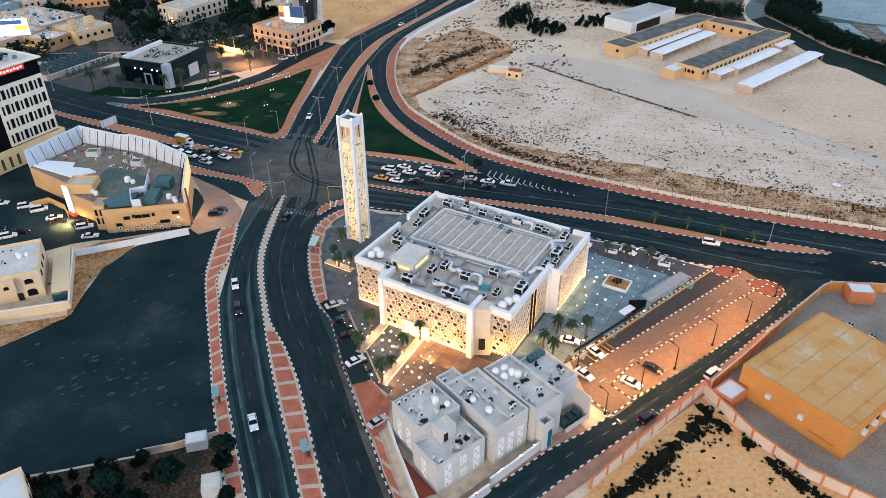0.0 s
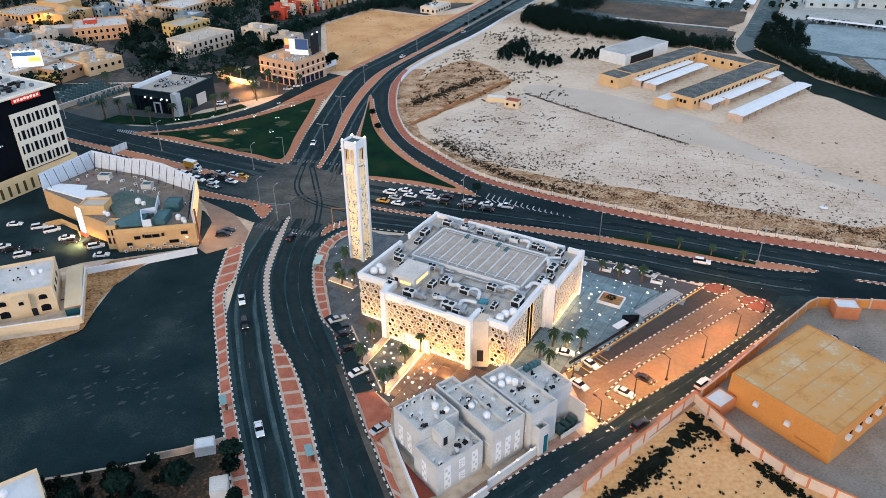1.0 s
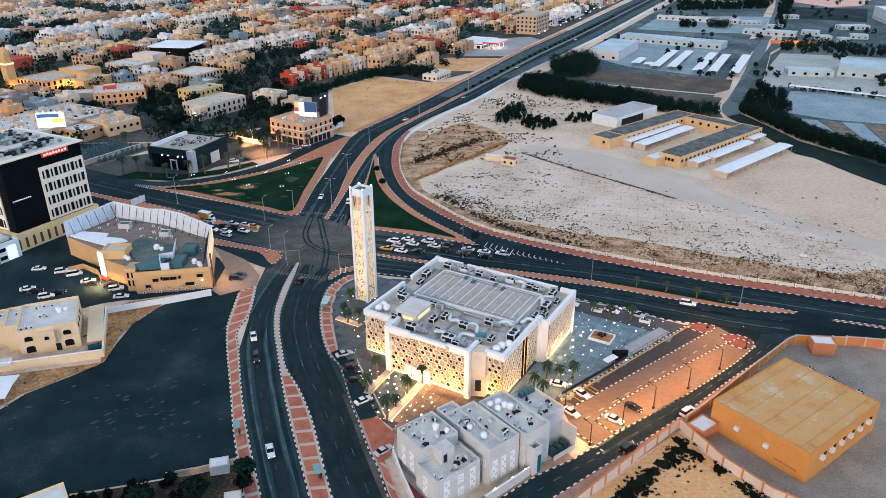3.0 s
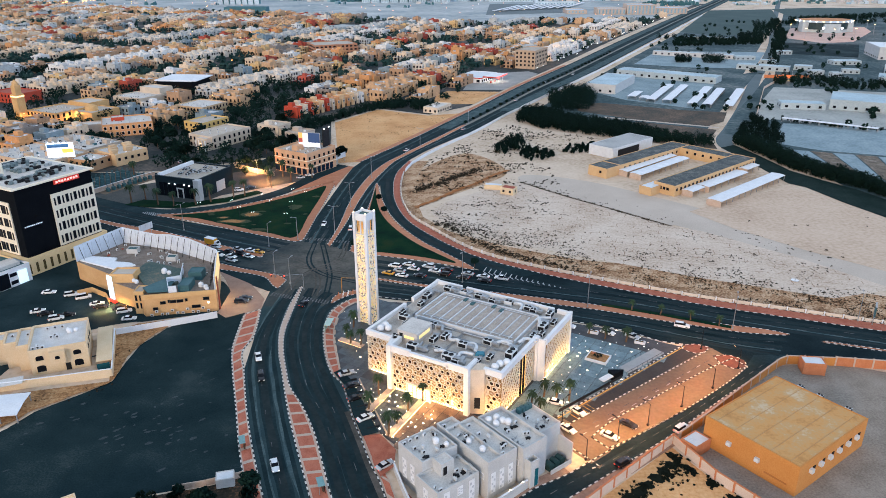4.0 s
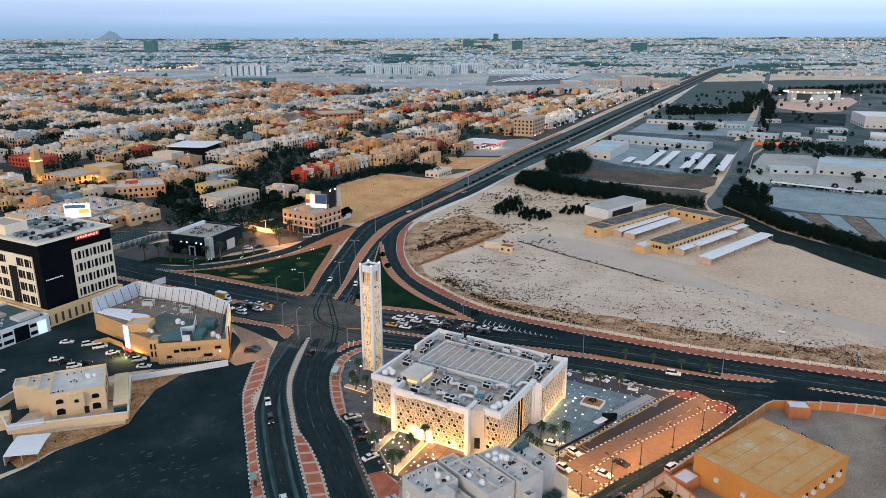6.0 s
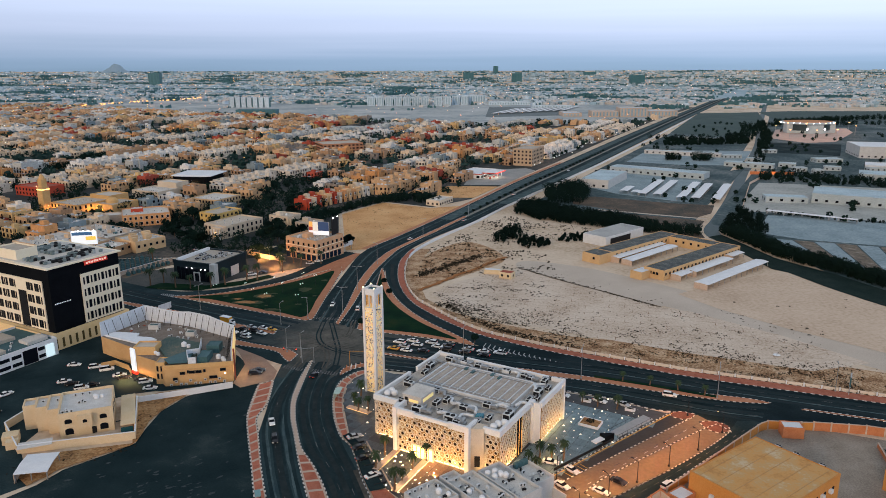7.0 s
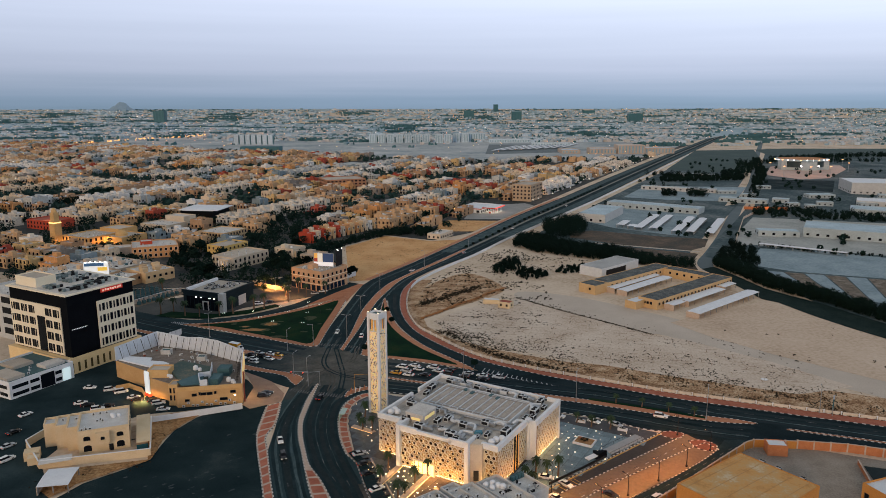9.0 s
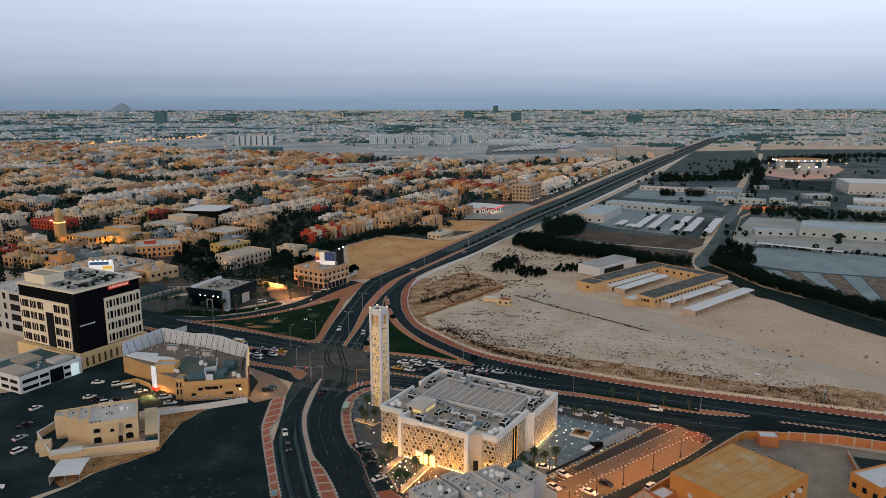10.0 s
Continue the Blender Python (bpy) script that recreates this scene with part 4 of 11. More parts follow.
for x, y, sx, sy, h in ((11, -4.5, 1.3, 1.3, 14.2), (34.6, -4.5, 1.3, 1.3, 14.2), (42.9, 19.9, 1.6, 1.6, 13.7), (45.5, 38.4, 1.0, 1.0, 13.7), (0.4, 38.4, 1.0, 1.0, 13.7)):
    g = Geo()
    g.box(x, y, 0, sx, sy, h)
    part("pier", g, WHITE, mosque)
g = Geo()
g.prism([(8.2, 0.0), (10.4, 0.0), (10.4, -3.9), (9.8, -3.9)], 0, 13.2)
part("wall", g, WHITE, mosque, "plain white return wall")
g = Geo()
g.prism([(35.1, -3.6), (38.3, -2.0), (38.3, 0.6), (35.1, 0.6)], 0, 13.2)
part("wall", g, surface("beige_stone_cladding", [(0.56, 0.46, 0.36), (0.68, 0.58, 0.47)], 0.4, 4.0, 0.8), mosque, "plain beige stone wall with a dark doorway")
g = Geo()
g.box(36.75, -2.83, 1.8, 1.5, 0.2, 3.2, 26.6)
part("door", g, DARK, mosque, "dark doorway")


BROWN_GLASS = glassy("dark_brown_glass", (0.02, 0.010, 0.005), 0.35)


def screen(x, y, ang, width, z0, z1, seed=1, cell=1.66):
    g = Geo()
    panes = Geo()
    lattice(g, panes, width, z1 - z0, cell, 0.15, seed=seed)
    s = part("lattice_screen", g, SCREEN, mosque, "white lattice of hexagons and stars", at=pose(x, y, z0, 0, 0, ang))
    tagged(part("glazing", panes, BROWN_GLASS, s), "dark brown glass in the lattice", kind="stuff")


screen(0.3, 0.0, 0, 7.9, 0.8, 12, 1)
screen(11.6, -4.6, 0, 22.4, 0.6, 12.3, 2)
screen(38.3, -1.4, 0, 4.4, 0.8, 12, 3)
screen(43, -1.2, 90, 10.5, 0.8, 12, 4)
screen(43, 13.4, 90, 5.6, 0.8, 12, 5)
screen(45.9, 20.6, 90, 17.6, 0.8, 12, 6)
screen(0.0, 19, -90, 18.4, 0.8, 12, 7)
screen(0.0, 38, -90, 13.6, 0.8, 12, 7)
screen(45.2, 38.8, 180, 44.6, 0.8, 12, 8)
# Entrance: tall glazed doors set before the front screen to fit the camera's view.
ENTRY_LIGHT = glowing("lit_entrance_glass", (1.0, 0.72, 0.34), 2.2)
GLOW_BAR = glowing("glowing_golden_bar", (1.0, 0.6, 0.2), 0.5)
for i in range(5):
    g = Geo()
    g.box(17.5 + 1.36 * i, -4.7, 0.2, 1.2, 0.1, 3.6)
    d = part("door", g, ENTRY_LIGHT, mosque, "lit glazed entrance door")
    g = Geo()
    g.box(17.5 + 1.36 * i - 0.68, -4.72, 0.2, 0.1, 0.16, 3.7)
    part("frame", g, DARK, d)
g = Geo()
g.box(42.5, 11.35, 0, 0.5, 3.9, 11.9)
part("doorway", g, BLACKCLAD, mosque, "tall dark doorway")
g = Geo()
g.box(43.9, 19.75, 0, 3.6, 0.5, 13.3)
part("wall", g, WHITE, mosque, "plain white return wall")
# These bars glow by themselves in place of light through a slit.
for k in (9.6, 11.35, 13.1):
    g = Geo()
    g.box(42.82, k, 0.2, 0.1, 0.14, 11.5)
    part("glazing_bar", g, GLOW_BAR, mosque, "glowing golden bar in place of a lit slit")
g = Geo()
g.box(20.2, -4.78, 3.9, 7.4, 0.5, 0.5)
g.box(16.6, -4.78, 0.1, 0.35, 0.5, 3.8)
g.box(23.8, -4.78, 0.1, 0.35, 0.5, 3.8)
part("portal", g, SCREEN, mosque, "white portal frame at the entrance")
# Light strips at the foot of the walls, behind the screens.
for i, (x, y, sx, sy, ang) in enumerate(((4.5, 0.55, 7.5, 0.2, 0), (22.8, -4.05, 21.5, 0.2, 0), (40.4, -0.5, 4, 0.2, 0), (42.65, 4, 0.2, 9.5, 0), (45.45, 29.5, 0.2, 16.5, 0), (0.5, 10, 0.2, 17, 0))):
    g = Geo()
    g.box(x, y, 0.55, sx, sy, 0.12)
    part("light_strip", g, WARM_LIGHT, mosque, "warm uplight strip")

# Roof: deck, raised ribbed hall roof, plant.
g = Geo()
g.prism([(0.8, 0.8), (8.4, 0.8), (11.4, -3.9), (34, -3.9), (34.6, 0), (42.2, -0.8), (42.2, 20), (45, 20), (45, 38), (0.8, 38)], 12.2, 12.35)
MOSQUE_ROOF = surface("beige_grey_roof_screed", [(0.30, 0.268, 0.235), (0.47, 0.42, 0.37), (0.58, 0.53, 0.475)], 0.25, 2.5, 0.9, stain=0.7)
part("roof", g, MOSQUE_ROOF, mosque, "grey screed roof deck")
g = Geo()
RX0, RX1, RY0, RY1 = 7.0, 38.6, 14.4, 31.8
g.box((RX0 + RX1) / 2, (RY0 + RY1) / 2, 12.35, RX1 - RX0, RY1 - RY0, 0.9)
roof = part("hall_roof", g, surface("ribbed_hall_roof", [(0.33, 0.28, 0.235), (0.44, 0.38, 0.325), (0.52, 0.46, 0.40)], 0.5, 3.0, 0.85), mosque, "raised grey hall roof")
RIB = surface("grey_roof_rib", [(0.36, 0.34, 0.32), (0.46, 0.44, 0.42)], 0.5, 3.0, 0.85)
for i in range(11):
    for k, mat in ((0.0, METAL), (0.45, RIB), (-0.9, RIB)):
        g = Geo()
        g.box(RX0 + 2.0 + i * 2.75 + k, (RY0 + RY1) / 2 - 0.6, 13.25, 0.26 if k == 0 else 0.16, RY1 - RY0 - (3.4 if k == 0 else 1.2), 0.3 if k == 0 else 0.12)
        part("rib", g, mat, roof)
for x0, y0, x1, y1, z in ((8.4, 30.4, 37.4, 30.4, 13.4), (8.4, 16.0, 37.4, 16.0, 13.4), (9.2, 12.9, 20.5, 12.9, 12.9), (24.0, 12.7, 38.0, 12.7, 12.9), (40.0, 10.8, 40.0, 19.4, 12.8)):
    for k in (0, 0.35, 0.7):
        g = Geo()
        g.tube((x0 + (k if x0 == x1 else 0), y0 + (0 if x0 == x1 else k), z), (x1 + (k if x0 == x1 else 0), y1 + (0 if x0 == x1 else k), z), 0.1)
        part("pipe", g, METAL if k == 0.35 else STEEL, mosque, "grey roof pipe")
g = Geo()
for x0, y0, x1, y1 in ((RX0, RY0, RX1, RY0), (RX0, RY1, RX1, RY1), (RX0, RY0, RX0, RY1), (RX1, RY0, RX1, RY1)):
    d = math.dist((x0, y0), (x1, y1))
    g.box((x0 + x1) / 2, (y0 + y1) / 2, 12.35, d + 0.4, 0.4, 1.25, math.degrees(math.atan2(y1 - y0, x1 - x0)))
part("upstand", g, METAL, roof, "pale upstand round the hall roof")
for x, y in ((15, 30.6), (18, 29.4), (24.5, 30.8), (27.5, 29.6)):
    g = Geo()
    g.box(x, y, 13.25, 1.1, 2.0, 0.35, 0, taper=0.9)
    part("roof_vent", g, TEAL_ROOF, roof, "dark green roof vent")


def plant_unit(x, y, ang, size=1.0, parent=mosque, z=12.35, ducts=True):
    """A packaged air conditioner with two fans on top and a duct."""
    at = pose(x, y, z, 0, 0, ang)
    g = Geo()
    g.box(0, 0, 0.25, 3.0 * size, 1.9 * size, 1.5 * size)
    for s in (-1, 1):
        g.box(s * 1.2 * size, 0, 0, 0.2, 1.7 * size, 0.25)
    unit = part("air_conditioner", g, UNIT, parent, "pale packaged air conditioner", at)
    for s in (-1, 1):
        f = Geo()
        f.lathe(s * 0.72 * size, 0, [(0.62 * size, 0.25 + 1.5 * size), (0.62 * size, 0.36 + 1.5 * size), (0.5 * size, 0.37 + 1.5 * size), (0.5 * size, 0.3 + 1.5 * size)], 12)
        part("fan", f, DARK, unit)
    f = Geo()
    f.box(-1.52 * size, 0, 0.45, 0.06, 1.6 * size, 1.1 * size)
    f.box(0, -0.97 * size, 0.45, 2.4 * size, 0.06, 1.1 * size)
    part("grille", f, DARK, unit)
    if ducts:
        f = Geo()
        f.box(2.3 * size, 0, 0.55, 1.6 * size, 1.0 * size, 0.9 * size)
        f.box(3.3 * size, 0.8 * size, 0.35, 0.9 * size, 2.4 * size, 0.8 * size, 12)
        part("duct", f, STEEL, unit)


for x, y, a, s in ((5, 11.8, 0, 1.0), (3.4, 27, 90, 1), (4.4, 21.8, 90, 0.75), (6.2, 35, 0, 0.9), (11.9, 35, 180, 0.8), (17, 35.2, 0, 0.8), (27, 35.6, 180, 0.85), (33.4, 35.4, 0, 0.8), (40.6, 34.6, 90, 0.9), (42, 26.4, 90, 1.1), (41.6, 20.6, 90, 0.75), (14.6, 12.4, 0, 0.8), (18.9, 5.2, 90, 0.85), (20.8, 8.2, 90, 0.85), (16.1, -0.9, 0, 1.0), (27.4, 6.6, 0, 0.9), (27.2, -1.0, 0, 1.1), (32.4, 11.4, 0, 0.85), (40.6, 8.6, 90, 1.15), (22.4, 1.6, 0, 0.6), (34.6, 1.2, 90, 0.6)):
    plant_unit(x, y, a, s)
for x, y, ang, r in ((23.4, 8.6, 200, 1.3), (29.6, 7.0, 20, 1.4), (18.6, 0.4, 190, 1.2), (24.6, -0.6, 10, 1.6), (30.2, 2.0, 100, 1.3), (36.6, 12.4, 60, 1.5), (40.4, 30.6, 120, 1.4), (41.4, 17.2, 80, 1.3), (9.2, 35.6, 0, 1.2), (14.4, 35.0, 170, 1.2), (30.2, 35.2, 10, 1.3), (3.2, 30.6, 80, 1.3), (16.6, 11.6, 30, 1.1)):
    g = Geo()
    pts = [(r * math.cos(radians(18 * k)), r * math.sin(radians(18 * k)), 0.75 + 0.04 * k) for k in range(8)]
    pts = [(r, -2.2, 0.75)] + pts + [(pts[-1][0] - 1.3, pts[-1][1] + 0.5, 0.6)]
    for p0, p1 in zip(pts, pts[1:]):
        g.tube(p0, p1, 0.46, n=8)
    part("duct", g, METAL if x > 20 else STEEL, mosque, "curved sheet-metal duct", pose(x, y, 12.35, 0, 0, ang))
for x, y, ang in ((29.6, -1.6, 0), (36.4, 4.6, 90), (7.4, 9.0, 90), (9.0, 1.6, 0), (35.4, 34.8, 0), (22, 34.6, 0), (43.4, 30.8, 90), (43.2, 22.8, 90), (2.6, 14.6, 90)):
    plant_unit(x, y, ang, 0.7)
g = Geo()
g.box(12.6, 5.6, 12.35, 6.4, 7.6, 2.9)
house = part("stair_house", g, surface("roof_house_render", [(0.48, 0.45, 0.42), (0.58, 0.55, 0.52)], 0.3, 4.0, 0.85), mosque, "grey roof-top stair house")
g = Geo()
g.box(12.6, 5.6, 15.25, 6.8, 8.0, 0.18)
part("roof", g, ROOF, house)
g = Geo()
g.box(10.6, 1.76, 12.4, 1.0, 0.12, 2.1)
part("door", g, DARK, house)
# Glowing panels added in place of the lamplit stretches of wall.
g = Geo()
g.box(15.84, 5.6, 13.5, 0.1, 5.6, 1.0)
g.box(13.2, 1.74, 13.3, 3.2, 0.1, 0.8)
part("wall_lamp", g, glowing("glowing_stair_house_wall", (1.0, 0.74, 0.30), 0.45), house)
for x, y in ((2.8, 3.2), (4.6, 4.4), (2.9, 5.4), (40.2, 2.8), (41.4, 4.4), (39.8, 0.8)):
    g = Geo()
    g.lathe(x, y, [(0.85, 12.6), (1.0, 12.9), (1.0, 13.5), (0.8, 13.9), (0.35, 14.1), (0.3, 14.2)], 14)
    part("water_tank", g, WHITE, mosque, "white plastic water tank")
for pts in (((5, 13.4), (40, 13.4)), ((23.6, -2), (23.6, 13.4)), ((20, 9.6), (38, 9.6)), ((33.4, -2.4), (33.4, 13)), ((18, 2.4), (33, 2.4)), ((39.6, 13), (39.6, 33)), ((5.4, 14), (5.4, 33)), ((8, 33.2), (38, 33.2))):
    for k in (0, 0.5):
        g = Geo()
        g.tube((pts[0][0] + k, pts[0][1] + k, 12.6), (pts[1][0] + k, pts[1][1] + k, 12.6), 0.13)
        part("pipe", g, STEEL, mosque, "grey roof pipe")
g = Geo()
g.box(33.0, 5.6, 12.35, 2.6, 1.8, 0.6, 20, taper=0.8)
part("skylight", g, glassy("blue_skylight", (0.06, 0.22, 0.30), 0.15), mosque, "small blue-green skylight")

# ---- the minaret ----
minaret = thing("minaret", -23.4, 174.2, 0, MA, "tall white square minaret with glowing lattice sides", "minaret")
TALL, SIDE_M = 37.6, 5.0
PIER_LAMP = glowing("pier_lamp", (1.0, 0.75, 0.42), 4.0)
# Belfry bars glow in place of the light inside the openings.
BELFRY = glowing("glowing_belfry_bar", (0.8, 0.42, 0.10), 0.22)
for x in (-SIDE_M, 0):
    for y in (0, SIDE_M):
        g = Geo()
        g.box(x + (0.42 if x < 0 else -0.42), y + (0.42 if y == 0 else -0.42), 0, 0.84, 0.84, TALL)
        part("pier", g, WHITE, minaret)
        g = Geo()
        g.box(x + (0.3 if x < 0 else -0.3), y + (0.3 if y == 0 else -0.3), TALL, 0.28, 0.28, 0.3)
        part("lamp", g, PIER_LAMP, minaret, "small warm lamp on the pier")
# The plate glows by itself in place of lamps inside the minaret.
GLOW_PLATE = surface("self_glowing_minaret_plate", [(0.70, 0.43, 0.14), (0.92, 0.69, 0.34), (0.95, 0.88, 0.68)], 0.9, 2.4, 0.6, bump=0.0, glow=0.36)
# Dark and glowing discs stand in for shaded and lit lattice openings.
HOLE = glassy("dark_hole_disc", (0.035, 0.02, 0.01), 0.5)
GOLD_HOLE = glowing("glowing_hole_disc", (1.0, 0.55, 0.14), 0.55)
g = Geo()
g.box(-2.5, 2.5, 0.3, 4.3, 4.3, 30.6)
part("lining", g, GLOW_PLATE, minaret, "glowing cream lattice plate")
hole_rnd = random.Random(23)
for ang, x, y in ((0, -SIDE_M + 0.84, 0.32), (90, -0.32, 0.84), (180, -0.84, SIDE_M - 0.32), (-90, -SIDE_M + 0.32, SIDE_M - 0.84)):
    web, dark_holes, gold_holes, placed = Geo(), Geo(), Geo(), []
    for _ in range(4200):
        r = hole_rnd.choice((0.09, 0.12, 0.15, 0.19, 0.25))
        cx, cz, tall = hole_rnd.uniform(0.1, 3.22), hole_rnd.uniform(0.4, 29.9), hole_rnd.uniform(1.0, 1.7)
        if any(abs(cx - q[0]) < r + q[2] + 0.05 and abs(cz - q[1]) < (r + q[2]) * 1.35 + 0.05 for q in placed[-420:]):
            continue
        placed.append((cx, cz, r))
        lean = hole_rnd.uniform(-0.5, 0.5)
        for geo, rr, out in ((web, r + 0.06, -0.06), (dark_holes if hole_rnd.random() < 0.42 else gold_holes, r, -0.075)):
            ring = [(min(max(cx + rr * math.cos(0.785 * k) + lean * rr * tall * math.sin(0.785 * k), 0), 3.32), cz + rr * tall * math.sin(0.785 * k)) for k in range(8)]
            geo.add([(p[0], out, p[1]) for p in ring] + [(p[0], 0.04, p[1]) for p in ring], [tuple(range(8))[::-1]] + [(k, (k + 1) % 8, 8 + (k + 1) % 8, 8 + k) for k in range(8)])
    s = part("lattice_screen", web, WHITE, minaret, "white lattice of uneven rounded rings", at=pose(x, y, 0.3, 0, 0, ang))
    tagged(part("glazing", dark_holes, HOLE, s), "dark discs in place of shaded lattice openings", kind="stuff")
    tagged(part("glazing", gold_holes, GOLD_HOLE, s), "glowing gold discs in place of lit lattice openings", kind="stuff")
    g = Geo()
    g.box(0, 0, 35.2, 3.0, 0.5, 2.2)
    g.box(0, 0, 30.7, 3.0, 0.5, 0.2)
    g.box(0, 0.2, 30.8, 0.3, 0.3, 4.6)
    part("beam", g, WHITE, minaret, at=pose(-2.5, 2.5, 0, 0, 0, ang) @ pose(0, -SIDE_M / 2 + 0.4, 0))
    for k in (-1.15, -0.7, 0.55, 1.15):
        g = Geo()
        g.box(k, 0.3, 31.2, 0.16, 0.12, 3.9)
        part("window_bar", g, BELFRY, minaret, "self-glowing amber bar in the dark opening", at=pose(-2.5, 2.5, 0, 0, 0, ang) @ pose(0, -SIDE_M / 2 + 0.6, 0))
# A dark sheet near the rim stands in for the shaded interior.
g = Geo()
g.box(-2.5, 2.5, 36.7, SIDE_M - 1.7, SIDE_M - 1.7, 0.2)
part("roof", g, TEAL_ROOF, minaret, "dark sheet in place of the shaded hollow top")

# ---- buildings ----
FRAME_DARK = surface("dark_window_frame", [(0.03, 0.03, 0.03), (0.06, 0.055, 0.05)], 1.0, 8.0, 0.5)
pane_cache = {}


def window_mesh(w, h, frame=None, glass=None):
    """A framed window in the xz plane, facing -y, centred on its foot."""
    frame, glass = frame or FRAME_DARK, glass or GLASS
    key = (round(w, 2), round(h, 2), frame.name, glass.name)
    if key not in pane_cache:
        g = Geo()
        g.box(0, -0.02, 0, w, 0.06, h, mi=1)
        t = 0.1
        ring = [(-w / 2 - t, -t), (w / 2 + t, -t), (w / 2 + t, h + t), (-w / 2 - t, h + t)]
        hole = [(-w / 2, 0), (w / 2, 0), (w / 2, h), (-w / 2, h)]
        g.add([(a, -0.12, b) for a, b in ring] + [(a, -0.12, b) for a, b in hole] + [(a, 0.0, b) for a, b in ring] + [(a, 0.0, b) for a, b in hole],
              [q for i in range(4) for q in ((i, (i + 1) % 4, 4 + (i + 1) % 4, 4 + i), (8 + i, 8 + (i + 1) % 4, (i + 1) % 4, i), (4 + i, 4 + (i + 1) % 4, 12 + (i + 1) % 4, 12 + i))])
        pane_cache[key] = g.mesh("window", [frame, glass])
    return pane_cache[key]


def windows(parent, w, d, z0, floors, storey, nx, ny, ww, wh, sides="frbl", frame=None, glass=None, offset=0.0):
    """Rows of windows on the sides of a block whose front-left corner is the parent's origin."""
    me = window_mesh(ww, wh, frame, glass)
    for s in sides:
        n, run = (nx, w) if s in "fb" else (ny, d)
        for f in range(floors):
            for i in range(n):
                k = run * (i + 0.5) / n
                z = z0 + storey * f
                at = {"f": pose(k, -offset, z), "b": pose(w - k, d + offset, z, 0, 0, 180), "l": pose(-offset, d - k, z, 0, 0, -90), "r": pose(w + offset, k, z, 0, 0, 90)}[s]
                part("window", me, None, parent, at=at)


def shell(parent, w, d, h, wall, roofm, x=0.0, y=0.0, z=0.0, parapet=0.9, thick=0.3, name="wall"):
    """Outer walls with a parapet round a sunken roof deck."""
    g = Geo()
    outer = [(x, y), (x + w, y), (x + w, y + d), (x, y + d)]
    t = thick
    inner = [(x + t, y + t), (x + w - t, y + t), (x + w - t, y + d - t), (x + t, y + d - t)]
    top = z + h
    vs = [(*p, z) for p in outer] + [(*p, top) for p in outer] + [(*p, top) for p in inner] + [(*p, top - parapet) for p in inner]
    fs = []
    for i in range(4):
        j = (i + 1) % 4
        fs += [(i, j, 4 + j, 4 + i), (4 + i, 4 + j, 8 + j, 8 + i), (8 + i, 8 + j, 12 + j, 12 + i)]
    g.add(vs, fs)
    ob = part(name, g, wall, parent)
    g = Geo()
    g.sheet(inner, top - parapet)
    part("roof", g, roofm, parent)
    return ob


def small_unit(parent, x, y, z, ang=0.0):
    g = Geo()
    g.box(0, 0, 0.12, 0.9, 0.4, 0.72)
    for s in (-1, 1):
        g.box(s * 0.32, 0, 0, 0.08, 0.4, 0.12)
    u = part("air_conditioner", g, UNIT, parent, at=pose(x, y, z, 0, 0, ang))
    f = Geo()
    f.tube((0, -0.2, 0.48), (0, -0.24, 0.48), 0.27, n=10)
    part("fan", f, DARK, u)


def tank(parent, x, y, z, r=0.8, h=1.5, material=WHITE):
    g = Geo()
    r, h = r * 0.92, h * 0.85
    g.lathe(x, y, [(r * 0.72, z), (r * 0.82, z + 0.15), (r * 0.78, z + h * 0.3), (r * 0.84, z + h * 0.42), (r * 0.8, z + h * 0.66), (r * 0.62, z + h * 0.84), (r * 0.28, z + h * 0.90), (r * 0.24, z + h * 0.98), (r * 0.16, z + h)], 14)
    part("water_tank", g, material, parent, "white plastic water tank" if material is WHITE else "")


# Three grey villas.
LATTICE_W = surface("white_window_grille", [(0.66, 0.67, 0.68), (0.78, 0.78, 0.79)], 1.0, 6.0, 0.6)

GRILLE_PANE = surface("grille_pane", [(0.40, 0.42, 0.45), (0.52, 0.54, 0.56)], 1, 6, 0.4)


def grille(parent, at, w=1.5, h=4.6):
    """A tall ornamental window screen."""
    g = Geo()
    g.box(0, -0.06, 0, w, 0.12, h)
    s = part("window_screen", g, LATTICE_W, parent, "tall white ornamental window screen", at)
    for i in range(5):
        f = Geo()
        f.box(-0.3 * (-1) ** i, -0.14, 0.3 + i * (h - 0.5) / 5, w * 0.34, 0.04, (h - 0.5) / 5 * 0.6)
        part("pane", f, GRILLE_PANE, s)


villas = []
SA = 38.2
v = thing("villa", -1.3, 87.2, 0, SA, "pale grey two-storey villa with a lower roof terrace", "villa", "grey villas")
villas.append(v)
shell(v, 11.3, 7.4, 7.6, GREYWALL, ROOF, parapet=0.8)
shell(v, 9.6, 9.0, 10.0, GREYWALL, ROOF, x=1.7, y=7.4, parapet=0.7)
shell(v, 3.4, 3.2, 10.0, GREYWALL, ROOF, x=4.4, y=4.3, parapet=0.2, name="stair_tower")
g = Geo()
g.box(5.4, 4.27, 6.9, 0.95, 0.08, 2.0)
part("door", g, DARK, v, "dark terrace door")
for x, z, h in ((2.4, 1.0, 5.6), (6.0, 1.0, 2.0), (6.0, 4.2, 2.2), (9.2, 1.0, 5.4)):
    grille(v, pose(x, -0.02, z), 1.5, h)
grille(v, pose(-0.02, 4.0, 1.2, 0, 0, -90), 1.4, 5)
grille(v, pose(1.68, 11, 2, 0, 0, -90), 1.4, 5)
grille(v, pose(1.68, 14, 2, 0, 0, -90), 1.4, 5)
